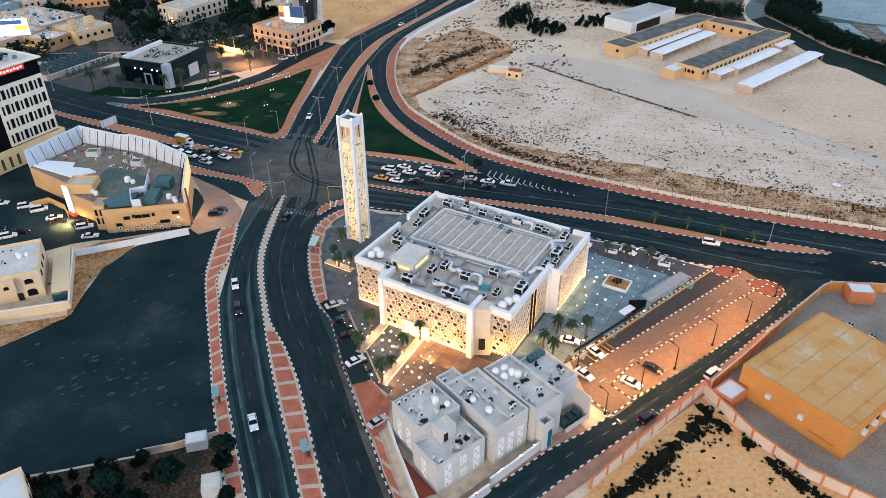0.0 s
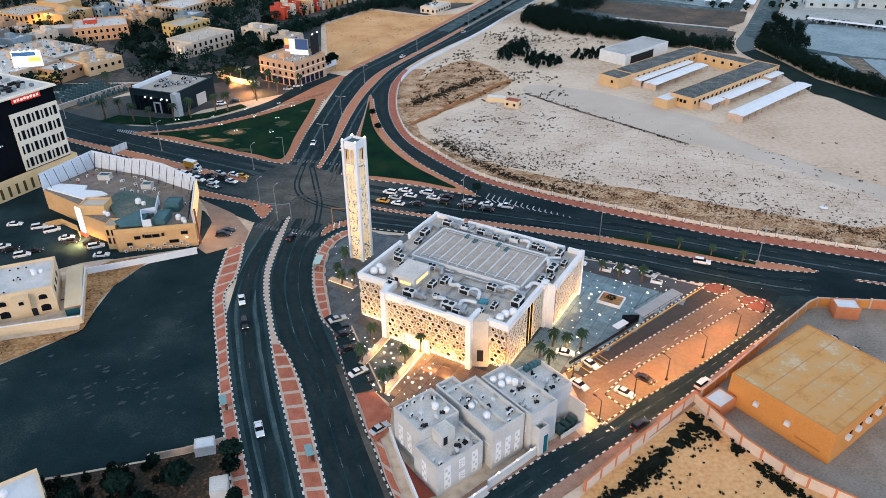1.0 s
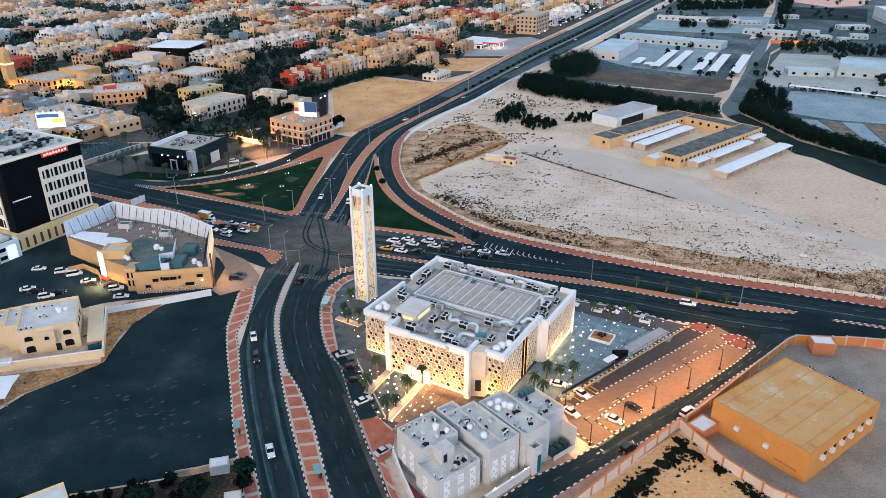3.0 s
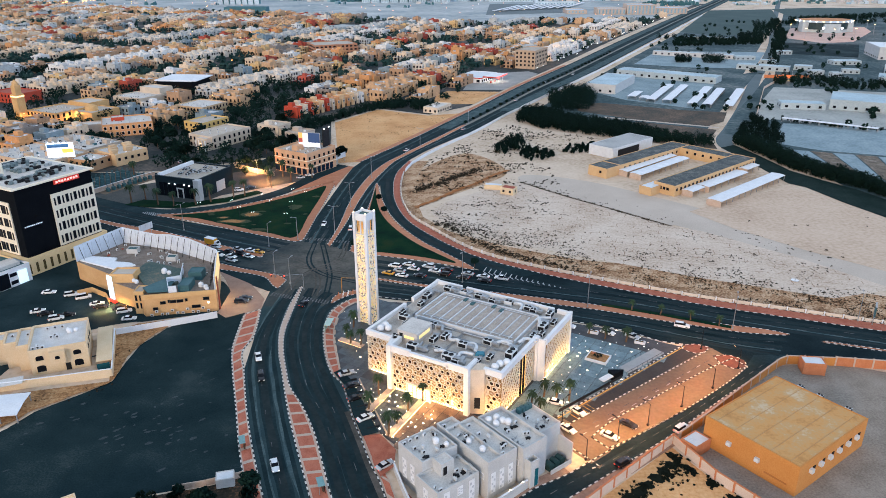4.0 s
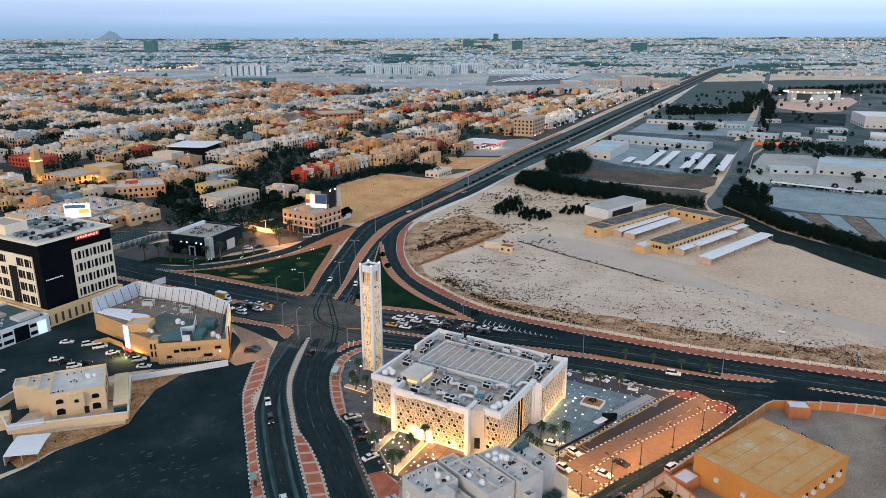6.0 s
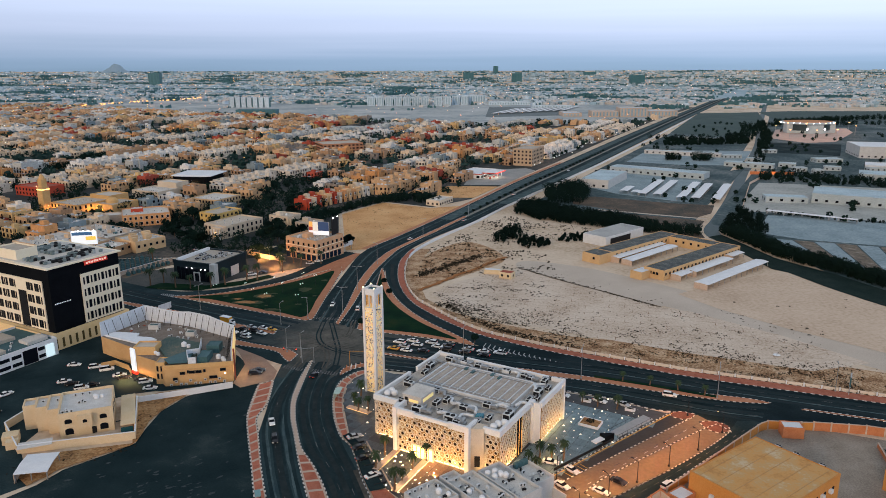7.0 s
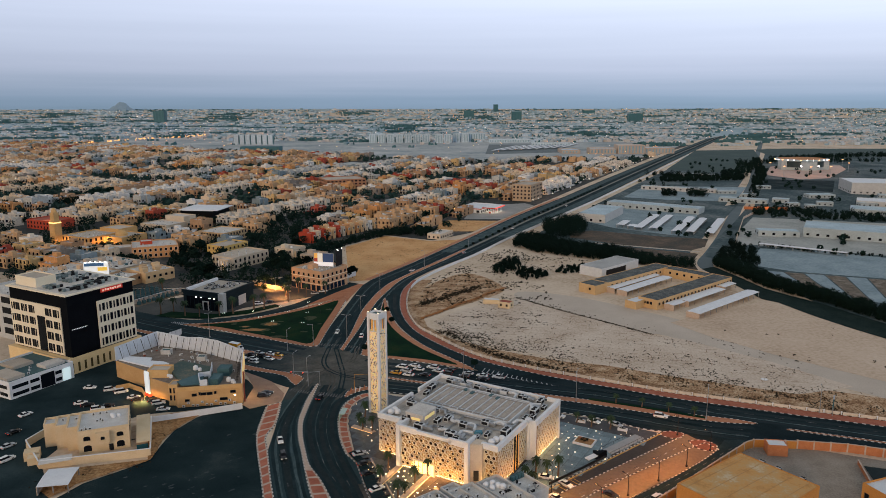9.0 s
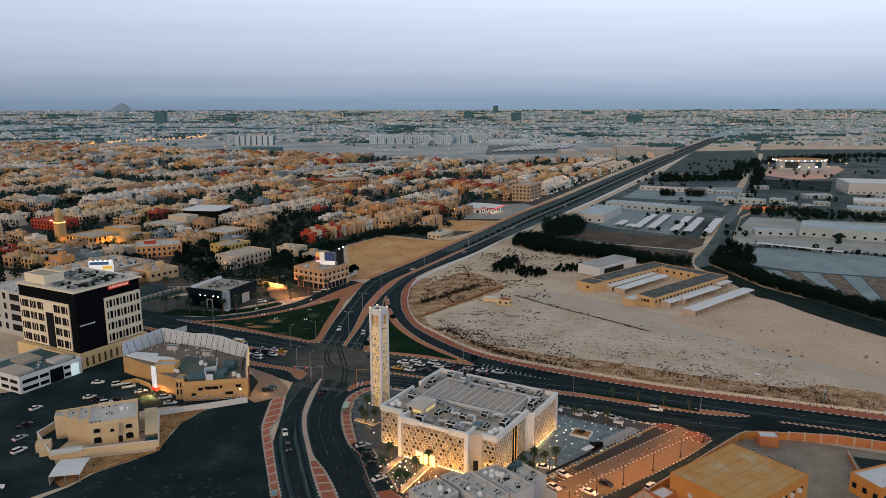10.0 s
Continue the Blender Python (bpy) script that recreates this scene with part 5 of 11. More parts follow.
for x, y, a in ((0.9, 2.2, 40), (1.5, 0.9, 0), (6, 1.6, 90), (8, 3.6, 0), (9.4, 2.4, 90)):
    small_unit(v, x, y, 6.82, a)
for x, y, a in ((2.6, 15.4, 0), (4.2, 15.5, 0), (6, 15.4, 0), (8, 15.2, 30), (3.4, 12.6, 0), (5.2, 11.8, 90), (4.2, 10.4, 0), (8.8, 12.6, 0), (9.8, 13.4, 60), (7, 9.2, 90)):
    small_unit(v, x, y, 9.32, a)
tank(v, 8.6, 11.6, 9.32, 0.95, 1.7)
tank(v, 9.8, 9.4, 9.32, 0.8, 1.3)
v = thing("villa", 9.5, 93.9, 0, SA, "pale grey two-storey villa with roof tanks", "villa", "grey villas")
villas.append(v)
shell(v, 8.4, 15, 10.0, GREYWALL, ROOF, parapet=0.9)
shell(v, 4.6, 3.0, 10.0, GREYWALL, ROOF, x=0, y=15, parapet=0.9)
g = Geo()
g.box(4.1, 7.5, 9.1, 0.25, 14.4, 0.75)
part("partition", g, GREYWALL, v)
for x in (1.5, 4.0, 6.6):
    grille(v, pose(x, -0.02, 1.4), 1.3, 5.2)
windows(v, 8.4, 15, 4.8, 1, 3, 2, 4, 1.1, 1.3, "l", LATTICE_W, GRILLE_PANE)
for x, y, a in ((1, 16.6, 0), (2.6, 14.8, 0), (1.2, 11.6, 30), (2.4, 10.4, 0), (3.2, 9, 90), (5.6, 13.2, 0), (5.4, 9.4, 0), (6.6, 7.4, 90), (6.2, 2.4, 0), (7.2, 2.6, 0), (5, 0.9, 0)):
    small_unit(v, x, y, 9.12, a)
tank(v, 1.8, 8.6, 9.12, 0.85, 1.6)
tank(v, 2.4, 4.6, 9.12, 0.95, 1.7)
v = thing("villa", 17.4, 98.5, 0, SA, "pale grey two-storey villa beside the car park", "villa", "grey villas")
villas.append(v)
shell(v, 7.4, 15.2, 10.0, GREYWALL, ROOF, parapet=0.9)
shell(v, 7.2, 10.4, 9.2, GREYWALL, ROOF, x=7.42, y=2.6, parapet=0.8)
g = Geo()
g.box(14.3, 0.4, 0, 0.3, 4.4, 6.0)
g.box(11, -1.6, 0, 6.6, 0.3, 1.2)
part("yard_wall", g, GREYWALL, v)
shell(v, 2.6, 2.0, 7.2, GREYWALL, ROOF, x=0.6, y=-2.02, parapet=2.2, name="stair_tower")
g = Geo()
g.box(2.4, -2.08, 0.3, 1.0, 0.1, 4.6)
part("window", g, glassy("teal_glazing", (0.02, 0.11, 0.14)), v, "tall teal glazing")
windows(v, 7.4, 15.2, 4.8, 1, 3, 2, 4, 1.1, 1.3, "l", LATTICE_W, GRILLE_PANE)
DKGREEN = surface("dark_green_tank", [(0.012, 0.035, 0.035), (0.025, 0.06, 0.06)], 1.0, 6.0, 0.5)
for x in (8.8, 10.6, 12.4):
    g = Geo()
    g.tube((x, -0.9, 1.3), (x, 1.1, 1.3), 0.85, n=14)
    g.box(x, 0.1, 0, 1.2, 1.6, 0.6)
    part("water_tank", g, DKGREEN, v, "dark green cylindrical tank")
for x, y in ((1.2, 12.4), (1.6, 10.2), (3.3, 12.0), (3.6, 10.2), (4.3, 9.0)):
    tank(v, x + 0.4, y + 0.8, 9.12, 1.0, 1.6)
for x, y, a in ((2.2, 7.2, 0), (5.8, 8.6, 20), (4.6, 4.4, 0), (5.3, 4.0, 0), (10, 9, 0), (11, 6.4, 40), (13, 5.2, 0)):
    small_unit(v, x, y, 9.12 if x < 7.4 else 8.42, a)
for i in range(4):
    g = Geo()
    g.box(10.2 + i * 1.15, 12.0, 8.42, 0.9, 1.2, 1.3)
    part("water_tank", g, TEAL_ROOF, v, "dark teal roof tank")


fit_rnd = random.Random(4)
clutter_me = [Geo(), Geo()]
clutter_me[0].box(0, 0, 0, 0.7, 0.5, 0.45)
clutter_me[0].box(0.5, 0.2, 0, 0.3, 0.9, 0.2, 30)
clutter_me[1].tube((-1.2, 0, 0.12), (1.2, 0.3, 0.12), 0.07, n=5)
clutter_me[1].tube((0.4, 0, 0.12), (0.5, 1.2, 0.12), 0.05, n=5)
clutter_me[1].box(-0.6, 0.4, 0, 0.35, 0.35, 0.5)
clutter_me = [q.mesh("roof_fitting", DARK if i == 0 else STEEL) for i, q in enumerate(clutter_me)]
for owner, areas in ((villas[0], ((2.2, 10.6, 8, 15.6, 9.32), (1, 10.4, 0.8, 3.6, 6.82))), (villas[1], ((0.8, 7.6, 0.9, 14.2, 9.12),)), (villas[2], ((0.8, 6.6, 0.9, 8.5, 9.12), (8.4, 13.8, 3.4, 11, 8.42)))):
    for x0, x1, y0, y1, z in areas:
        for i in range(7):
            part("roof_fitting", clutter_me[i % 2], None, owner, at=pose(fit_rnd.uniform(x0, x1), fit_rnd.uniform(y0, y1), z, 0, 0, fit_rnd.uniform(0, 360)))


def wall_run(name, pts, h, material, label, coping=None, post=0.0, postm=None, thick=0.25, group=""):
    """A boundary wall along a line, with posts and a coping as parts."""
    w = thing(name, pts[0][0], pts[0][1], 0, 0, label, "wall", group)
    o = pose(-pts[0][0], -pts[0][1], 0)
    for p, q in zip(pts, pts[1:]):
        g = Geo()
        d, a = math.dist(p, q), math.degrees(math.atan2(q[1] - p[1], q[0] - p[0]))
        g.box((p[0] + q[0]) / 2, (p[1] + q[1]) / 2, 0, d, thick, h, a)
        part("panel", g, material, w, at=o)
        if coping:
            g = Geo()
            g.box((p[0] + q[0]) / 2, (p[1] + q[1]) / 2, h, d, thick + 0.16, 0.14, a)
            part("coping", g, coping, w, at=o)
    if post:
        me = Geo()
        me.box(0, 0, 0, 0.45, 0.45, h + 0.3)
        me = me.mesh("post", postm or material)
        for x, y, a in along(list(pts), post):
            part("post", me, None, w, at=pose(x - pts[0][0], y - pts[0][1], 0, 0, 0, a))
    return w


wall_run("boundary_wall", [(8.4, 88.9), (14, 93.6), (18.6, 97.6)], 2.4, GREYWALL, "pale grey street wall in front of the villas", WHITE)
wall_run("boundary_wall", [(-1.6, 79.6), (8.2, 87.6)], 2.4, GREYWALL, "pale grey street wall in front of the villas", WHITE)
for x, y in ((1.4, 81.9), (5.6, 85.3), (10.6, 90.6), (14.4, 93.8), (17.4, 96.4)):
    t = thing("wall_lamp", x, y, 2.54, 38, "small warm lamp on the street wall", "lamp", "street wall lamps")
    solo("base", lambda g: g.box(0, 0, 0, 0.3, 0.3, 0.12), DARK, t)
    solo("globe", lambda g: g.lathe(0, 0, [(0.08, 0.12), (0.16, 0.2), (0.16, 0.34), (0.06, 0.46)], 8), WARM_LIGHT, t)
wall_run("boundary_wall", [(-11.4, 103.6), (-9.3, 97), (-5.2, 85.6), (-3, 79.6)], 2.2, GREYWALL, "pale grey side wall with a red court behind", WHITE)
patch("court", [(-10.9, 102.5), (-8.6, 97), (-5, 86), (-1.6, 87.4), (-8, 96), (-9.6, 100.6)], RUST, "dark red paved villa court", "court")

# Ochre warehouse.
w = thing("warehouse", 76.6, 94.6, 0, 36, "ochre windowless warehouse with a weathered flat roof", "warehouse")
shell(w, 30, 23.5, 7.9, OCHRE, OCHRE_ROOF, parapet=0.12, thick=0.35)
g = Geo()
for k in range(5):
    g.box(15, 2.5 + k * 4.6, 7.79, 29, 0.1, 0.06)
part("roof_seam", g, surface("roof_seam", [(0.42, 0.22, 0.08), (0.52, 0.34, 0.18)], 0.5, 5, 0.9), w)
for k, z in ((9.4, 3.6), (16.6, 3.6)):
    g = Geo()
    g.box(-0.35, k, z, 0.7, 1.1, 1.0)
    part("air_conditioner", g, UNIT, w, "pale wall-mounted air conditioner")
for k in (5, 9, 13, 17, 21, 25):
    g = Geo()
    g.box(k, -0.4, 4.4, 1.1, 0.8, 1.0)
    part("air_conditioner", g, UNIT, w, "pale wall-mounted air conditioner")
    g = Geo()
    g.box(k + 1.6, -0.06, 4.6, 1.0, 0.12, 0.8)
    part("window", g, GLASS, w)
g = Geo()
g.box(-0.06, 4.8, 1.8, 0.12, 5.4, 0.35)
part("sign", g, surface("faded_sign", [(0.36, 0.13, 0.03), (0.42, 0.17, 0.05)], 0.5, 4, 0.9), w, "faded brown sign strip")
g = Geo()
g.box(30.6, 12, 0, 1.2, 22, 6.9)
part("lean_to", g, METAL, w, "pale lean-to along the side")
for y in (5, 12, 17):
    plant_unit(30.6, y, 90, 0.5, w, 6.9, False)
ORANGE_POST = surface("terracotta_post", [(0.44, 0.15, 0.06), (0.56, 0.22, 0.10)], 0.5, 5, 0.85)
PINKWALL = surface("pinkish_wall_panel", [(0.55, 0.42, 0.33), (0.66, 0.54, 0.45)], 0.3, 4, 0.85)
wall_run("boundary_wall", [(27.0, 88.4), (41, 100.8), (55.6, 113.4)], 2.6, PINKWALL, "pinkish boundary wall with terracotta posts", ORANGE_POST, 4.8, ORANGE_POST)
wall_run("boundary_wall", [(55.6, 113.4), (61.4, 99.9), (68, 90.6), (76, 84.6), (92, 72)], 2.6, PINKWALL, "pinkish boundary wall with terracotta posts", ORANGE_POST, 4.8, ORANGE_POST)
wall_run("boundary_wall", [(57.6, 114.4), (66.6, 122), (84, 137.6), (96.6, 148.6), (99.6, 150.2), (113, 149)], 2.6, OCHRE, "ochre yard wall with pale posts", BAND, 5.0, BAND)
wall_run("boundary_wall", [(113, 149), (128, 146.6), (168, 132), (240, 106)], 2.8, ORANGE_POST, "terracotta yard wall with pale posts", BAND, 5.0, BAND)
g = thing("guard_hut", 101.5, 144.4, 0, -8, "terracotta guard hut with a pale flat roof", "hut")
shell(g, 6, 4.4, 3.6, ORANGE_POST, METAL, parapet=0.15)
g = thing("guard_hut", 59.2, 107.6, 0, 36, "small orange hut with a pale flat roof", "hut")
shell(g, 5.6, 4.4, 3.2, ORANGE_POST, METAL, parapet=0.15)
g = thing("house", 119, 108, 0, 20, "small ochre house with a pale flat roof", "house")
shell(g, 14, 10, 6, OCHRE, METAL, parapet=0.4)
windows(g, 14, 10, 2, 1, 3, 4, 3, 1.2, 1.4, "fl")

patch("sports_court", [(128, 137.5), (152, 130), (172, 110), (160, 96), (122.4, 114)], surface("dark_green_court", [(0.008, 0.018, 0.020), (0.014, 0.028, 0.030)], 0.2, 3.0, 0.9), "dark green walled sports court", "court")
wall_run("boundary_wall", [(127, 139), (119.6, 113)], 1.4, ORANGE_POST, "low terracotta wall beside the sports court", BAND)
gf = thing("goal_frame", 133, 125, 0, -75, "white tubular goal frame on the court", "goal")
g = Geo()
for a, b in (((0, 0, 0), (0, 0, 2.1)), ((5, 0, 0), (5, 0, 2.1)), ((0, 0, 2.1), (5, 0, 2.1))):
    g.tube(a, b, 0.08, n=6)
part("frame", g, WHITE, gf)

# School with a courtyard.
s = thing("school", 113.6, 306.6, 0, 41, "low ochre school round a courtyard with dark roofs", "school")
# The ochre also holds the yellow-brown lamplight on these walls.
SCHOOL = surface("school_wall", [(0.50, 0.32, 0.155), (0.62, 0.42, 0.225)], 0.2, 4, 0.85)
SCHOOL_ROOF = surface("stained_dark_roof", [(0.03, 0.042, 0.045), (0.075, 0.088, 0.09), (0.21, 0.205, 0.185)], 0.2, 2.0, 0.9)
for x, y, ww, dd in ((0, 0, 80, 12), (0, 41, 12, 12), (12.02, 41, 68, 12), (70, 12.02, 10, 28.9)):
    shell(s, ww, dd, 5.4, SCHOOL, SCHOOL_ROOF, x=x, y=y, parapet=0.25)
shell(s, 12, 7, 4.2, SCHOOL, METAL, x=-8, y=8, parapet=0.2)
windows(s, 80, 12, 2.6, 1, 3, 22, 0, 1.2, 1.2, "fb")
win2 = window_mesh(1.2, 1.2)
for k in range(12):
    part("window", win2, None, s, at=pose(16 + 4.6 * k, 41, 2.6))
for k in range(5):
    part("window", win2, None, s, at=pose(70, 36 - 5 * k, 2.6, 0, 0, -90))
    part("window", win2, None, s, at=pose(0, 10 - 2 * k if k < 4 else 45, 2.4, 0, 0, -90))
SHED_ROOF = surface("white_corrugated_roof", [(0.62, 0.64, 0.68), (0.76, 0.78, 0.81)], 0.3, 3, 0.6)


def canopy(x, y, ang, length, width, high=3.0, label="long white corrugated parking canopy", closed=True):
    c = thing("canopy", x, y, 0, ang, label, "canopy", "parking canopies")
    g = Geo()
    n = 14
    for k in range(2):
        y0, y1 = (0, width / 2) if k == 0 else (width / 2, width)
        z0, z1 = (high, high + 0.35) if k == 0 else (high + 0.35, high)
        g.add([(0, y0, z0), (length, y0, z0), (length, y1, z1), (0, y1, z1), (0, y0, z0 - 0.15), (length, y0, z0 - 0.15), (length, y1, z1 - 0.15), (0, y1, z1 - 0.15)], [(0, 1, 2, 3), (0, 4, 5, 1), (2, 6, 7, 3), (0, 3, 7, 4), (1, 5, 6, 2)])
    part("roof", g, SHED_ROOF, c)
    me = Geo()
    me.box(0, 0, 0, 0.25, 0.25, high)
    me = me.mesh("post", STEEL)
    for i in range(max(2, int(length / 6)) + 1):
        for yy in (0.4, width - 0.4):
            part("post", me, None, c, at=pose(0.3 + (length - 0.6) * i / max(2, int(length / 6)), yy, 0))
    if closed:
        g = Geo()
        g.box(0.1, width / 2, 0, 0.2, width, high)
        part("end_wall", g, BAND, c)
    return c


canopy(130.2, 289.4, 41.5, 66, 7.4)
canopy(132.6, 312.6, 41.5, 40, 7)
canopy(122, 305, 41.5, 12, 6)
canopy(164, 344, 41.5, 14, 7)
canopy(104.2, 334.2, 43, 50, 7)
canopy(98.6, 340.6, 43, 50, 7)
g = thing("shed", 99, 378, 0, 43, "low pale shed with a dark panel for its open front", "shed")
shell(g, 42, 17, 6, METAL, surface("dull_grey_sheet_roof", [(0.26, 0.27, 0.27), (0.36, 0.365, 0.36), (0.44, 0.44, 0.43)], 0.08, 1.0, 0.8), parapet=0.1)
# Dark panel in place of the shade inside the open front.
part("doorway", (lambda q: (q.box(16, -0.06, 0, 22, 0.1, 4.4), q)[1])(Geo()), DARK, g)
g = thing("hut", 28.6, 312.4, 0, -30, "small derelict hut with a red roof", "hut")
shell(g, 7, 5, 3.4, CREAM, RUST, parapet=0.08)
windows(g, 7, 5, 1.2, 1, 3, 2, 1, 0.9, 1.0, "fr")
g = thing("hut", 21, 320, 0, -12, "low ruined white hut", "hut")
shell(g, 9, 4, 2.4, CREAM, METAL, parapet=0.1)
t = thing("dish", 127.8, 207.2, 0, 20, "white dish lying on the sand", "dish")
solo("bowl", lambda g: g.lathe(0, 0, [(0.2, 0.0), (1.1, 0.22), (1.4, 0.48), (1.3, 0.48), (1.0, 0.3)], 18), WHITE, t)
solo("mount", lambda g: g.tube((0, 0, 0.1), (0.4, 0, 1.3), 0.08, 0.06, 6), STEEL, t)
t = thing("roadside_billboard", 137.2, 173.4, 0.15, 60, "dark roadside billboard on a single post", "billboard")
solo("post", lambda g: g.tube((0, 0, 0), (0, 0, 4.2), 0.16, 0.12, 8), STEEL, t)
solo("panel", lambda g: g.box(0, 0, 3.6, 4.2, 0.4, 3.4), TEAL_ROOF, t)
solo("frame", lambda g: (g.box(0, 0, 6.98, 4.4, 0.5, 0.16), g.box(0, 0, 3.46, 4.4, 0.5, 0.16)), STEEL, t)

# Office block on its podium.
o = thing("office_building", -153, 214.3, 7, 62, "black and cream office block with narrow windows", "office building")
shell(o, 31.6, 38, 26, BLACKCLAD, ROOF_WARM, parapet=0.4)
PANEL = surface("cream_facade_panel", [(0.78, 0.67, 0.50), (0.85, 0.76, 0.60)], 0.2, 4, 0.7, bump=0.06)
g = Geo()
g.box(22.3, -0.15, 0.4, 18.2, 0.5, 20.4)
part("facade_panel", g, PANEL, o, "cream facade panel")
g = Geo()
g.box(-0.15, 21, 0.4, 0.5, 33.6, 20.4)
part("facade_panel", g, PANEL, o, "cream facade panel")
slot, slit = window_mesh(1.0, 3.0), window_mesh(0.45, 2.8)
for f in range(4):
    for i in range(10):
        part("window", slit if i % 2 == 0 else slot, None, o, at=pose(14.4 + i * 1.72, -0.42, 1.4 + 5.0 * f))
    for k in (5.4, 7.0, 8.3, 10.6, 12.2, 13.4, 21.6, 23.0, 24.4, 26.8, 28.2, 29.6, 32.0, 33.4, 35.0, 36.6):
        part("window", slot if int(k * 10) % 3 else slit, None, o, at=pose(-0.42, k, 1.4 + 5.0 * f, 0, 0, -90))
g = Geo()
g.box(-0.5, 17.2, 0.6, 0.14, 5.0, 15)
part("window", g, GLASS, o, "dark glazed bay")
g = Geo()
g.box(15.8, 19, 26, 33.6, 40, 0.5)
part("roof_edge", g, PANEL, o, "cream roof slab")
g = Geo()
g.box(15.8, 19, 26.5, 30.4, 37, 0.1)
part("roof", g, ROOF, o)
g = Geo()
g.box(20.4, -0.95, 24.2, 10.6, 0.3, 1.7)
sign = part("sign", g, surface("red_sign", [(0.45, 0.03, 0.02), (0.55, 0.05, 0.03)], 0.5, 5, 0.5, glow=0.35), o, "red rooftop sign strip")
for i in range(8):
    g = Geo()
    g.box(16.2 + i * 1.2, -1.12, 24.6 + 0.15 * (i % 2), 0.85, 0.05, 0.8)
    part("lettering", g, glowing("sign_lettering", (1.0, 0.5, 0.4), 0.8), sign)
chillers = []
for material in (surface("grey_chiller_casing", [(0.30, 0.33, 0.33), (0.40, 0.43, 0.43)], 0.5, 5, 0.6), surface("dull_green_chiller_casing", [(0.13, 0.17, 0.17), (0.20, 0.25, 0.25)], 0.5, 5, 0.6), DARK):
    g = Geo()
    g.box(0, 0, 0.1, 1.3, 0.9, 1.0)
    g.tube((0, 0, 1.1), (0, 0, 1.2), 0.38, n=10)
    chillers.append(g.mesh("air_conditioner", material))
roof_order = random.Random(23)
for x0, y0, across, deep in ((3, 3, 9, 3), (17, 4, 7, 4), (14, 17, 9, 4), (3, 14, 4, 3), (15, 28, 8, 3)):
    for r in range(deep):
        for i in range(across):
            if roof_order.random() < 0.86:
                part("air_conditioner", chillers[roof_order.choice((0, 1, 1, 2, 2))], None, o, at=pose(x0 + 1.6 * i, y0 + 2.3 * r + roof_order.uniform(-0.2, 0.2), 26.6))
shell(o, 9, 14, 4, PANEL, ROOF_WARM, x=2, y=22, z=26.6, parapet=0.5, name="plant_room")
for i in range(10):
    g = Geo()
    g.box(1.4 + 0.72 * i, -0.06, 11.4, 0.3, 0.1, 0.4)
    part("lettering", g, glowing("facade_lettering", (0.85, 0.9, 1.0), 0.5), o, "small lit lettering on the black facade")
gb = thing("office_building", -196, 254, 0, 62, "grey office block with dark window bands", "office building")
shell(gb, 20, 34, 22, GREYWALL, ROOF, parapet=0.8)
for z in (2.6, 7.6, 12.6, 17.6):
    for y0, long in ((2.5, 12), (18, 2), (24, 2), (29, 2)):
        g = Geo()
        g.box(-0.05, y0 + long / 2, z, 0.16, long, 3.0)
        part("window", g, GLASS, gb)
for i in range(10):
    small_unit(gb, 3 + (i % 4) * 4, 5 + (i // 4) * 9, 21.2, 90 * (i % 2))
p = thing("podium", -153, 214.3, 0, 62, "cream podium under the office block with lit shop fronts", "podium")
g = Geo()
g.box(15.5, 19.4, 0, 36, 40, 7)
# Warm street light on the ochre wall is put into its colour.
part("wall", g, surface("warm_lit_ochre_podium_wall", [(0.74, 0.52, 0.26), (0.82, 0.62, 0.35)], 0.3, 3, 0.85), p)
for i in range(12):
    g = Geo()
    g.box(-0.6 + 2.9 * i, -0.66, 0.9, 0.9, 0.12, 3.8)
    part("window", g, glassy("shop_glass", (0.10, 0.07, 0.03)), p)
p = thing("shop_building", -163.4, 187.8, 0, 61.5, "low white shop building with dark window bands", "building")
shell(p, 26, 26, 7, WHITE, TEAL_ROOF, parapet=0.8)
for z in (1.0, 3.9):
    for x0, long in ((1.0, 6.2), (8.0, 3.6), (18.2, 2.6)):
        g = Geo()
        g.box(x0 + long / 2, -0.05, z, long, 0.14, 1.3)
        part("window", g, GLASS, p)
    for i in range(4):
        g = Geo()
        g.box(-0.05, 4 + 6 * i, z, 0.14, 4.6, 1.3)
        part("window", g, GLASS, p)
g = Geo()
g.box(15.0, -0.06, 0.2, 5.6, 0.14, 5.6)
part("window", g, GLASS, p, "tall dark glazed shop front")
for x0, y0, sx, sy, mat in ((4.5, 9, 7, 12, ROOF_WARM), (14, 18, 8, 9, ROOF_WARM), (20.5, 6, 8, 6, ROOF)):
    g = Geo()
    g.box(x0, y0, 6.2, sx, sy, 1.2)
    part("roof_court", g, mat, p, "raised tan roof court")
for i in range(6):
    small_unit(p, 10 + 2.2 * i, 4 + 3 * (i % 3), 6.2, 90 * (i % 2))
g = Geo()
g.box(22.8, -0.2, 0.4, 3.2, 0.3, 4.8)
part("lit_sign", g, glowing("white_lit_sign", (0.70, 0.90, 0.95), 0.8), p, "bright lit shop sign")

# Shops with a tall white parapet round the roof.
m = thing("shop_building", -97.3, 181.2, 0, 0, "ochre shop building with a tall white roof screen", "building")
FOOT = [(-0.7, -0.4), (22, 3.8), (16.3, 27), (-5.3, 40.7), (-26.7, 48.8), (-36.5, 29.8), (-18, 17.2), (-15, 11), (-8, 6.8), (-5, 5)]
APRICOT_WALL = surface("apricot_render", [(0.50, 0.29, 0.12), (0.62, 0.39, 0.19)], 0.2, 4, 0.85)
g = Geo()
g.prism(FOOT, 0, 7.0)
part("wall", g, APRICOT_WALL, m)
g = Geo()
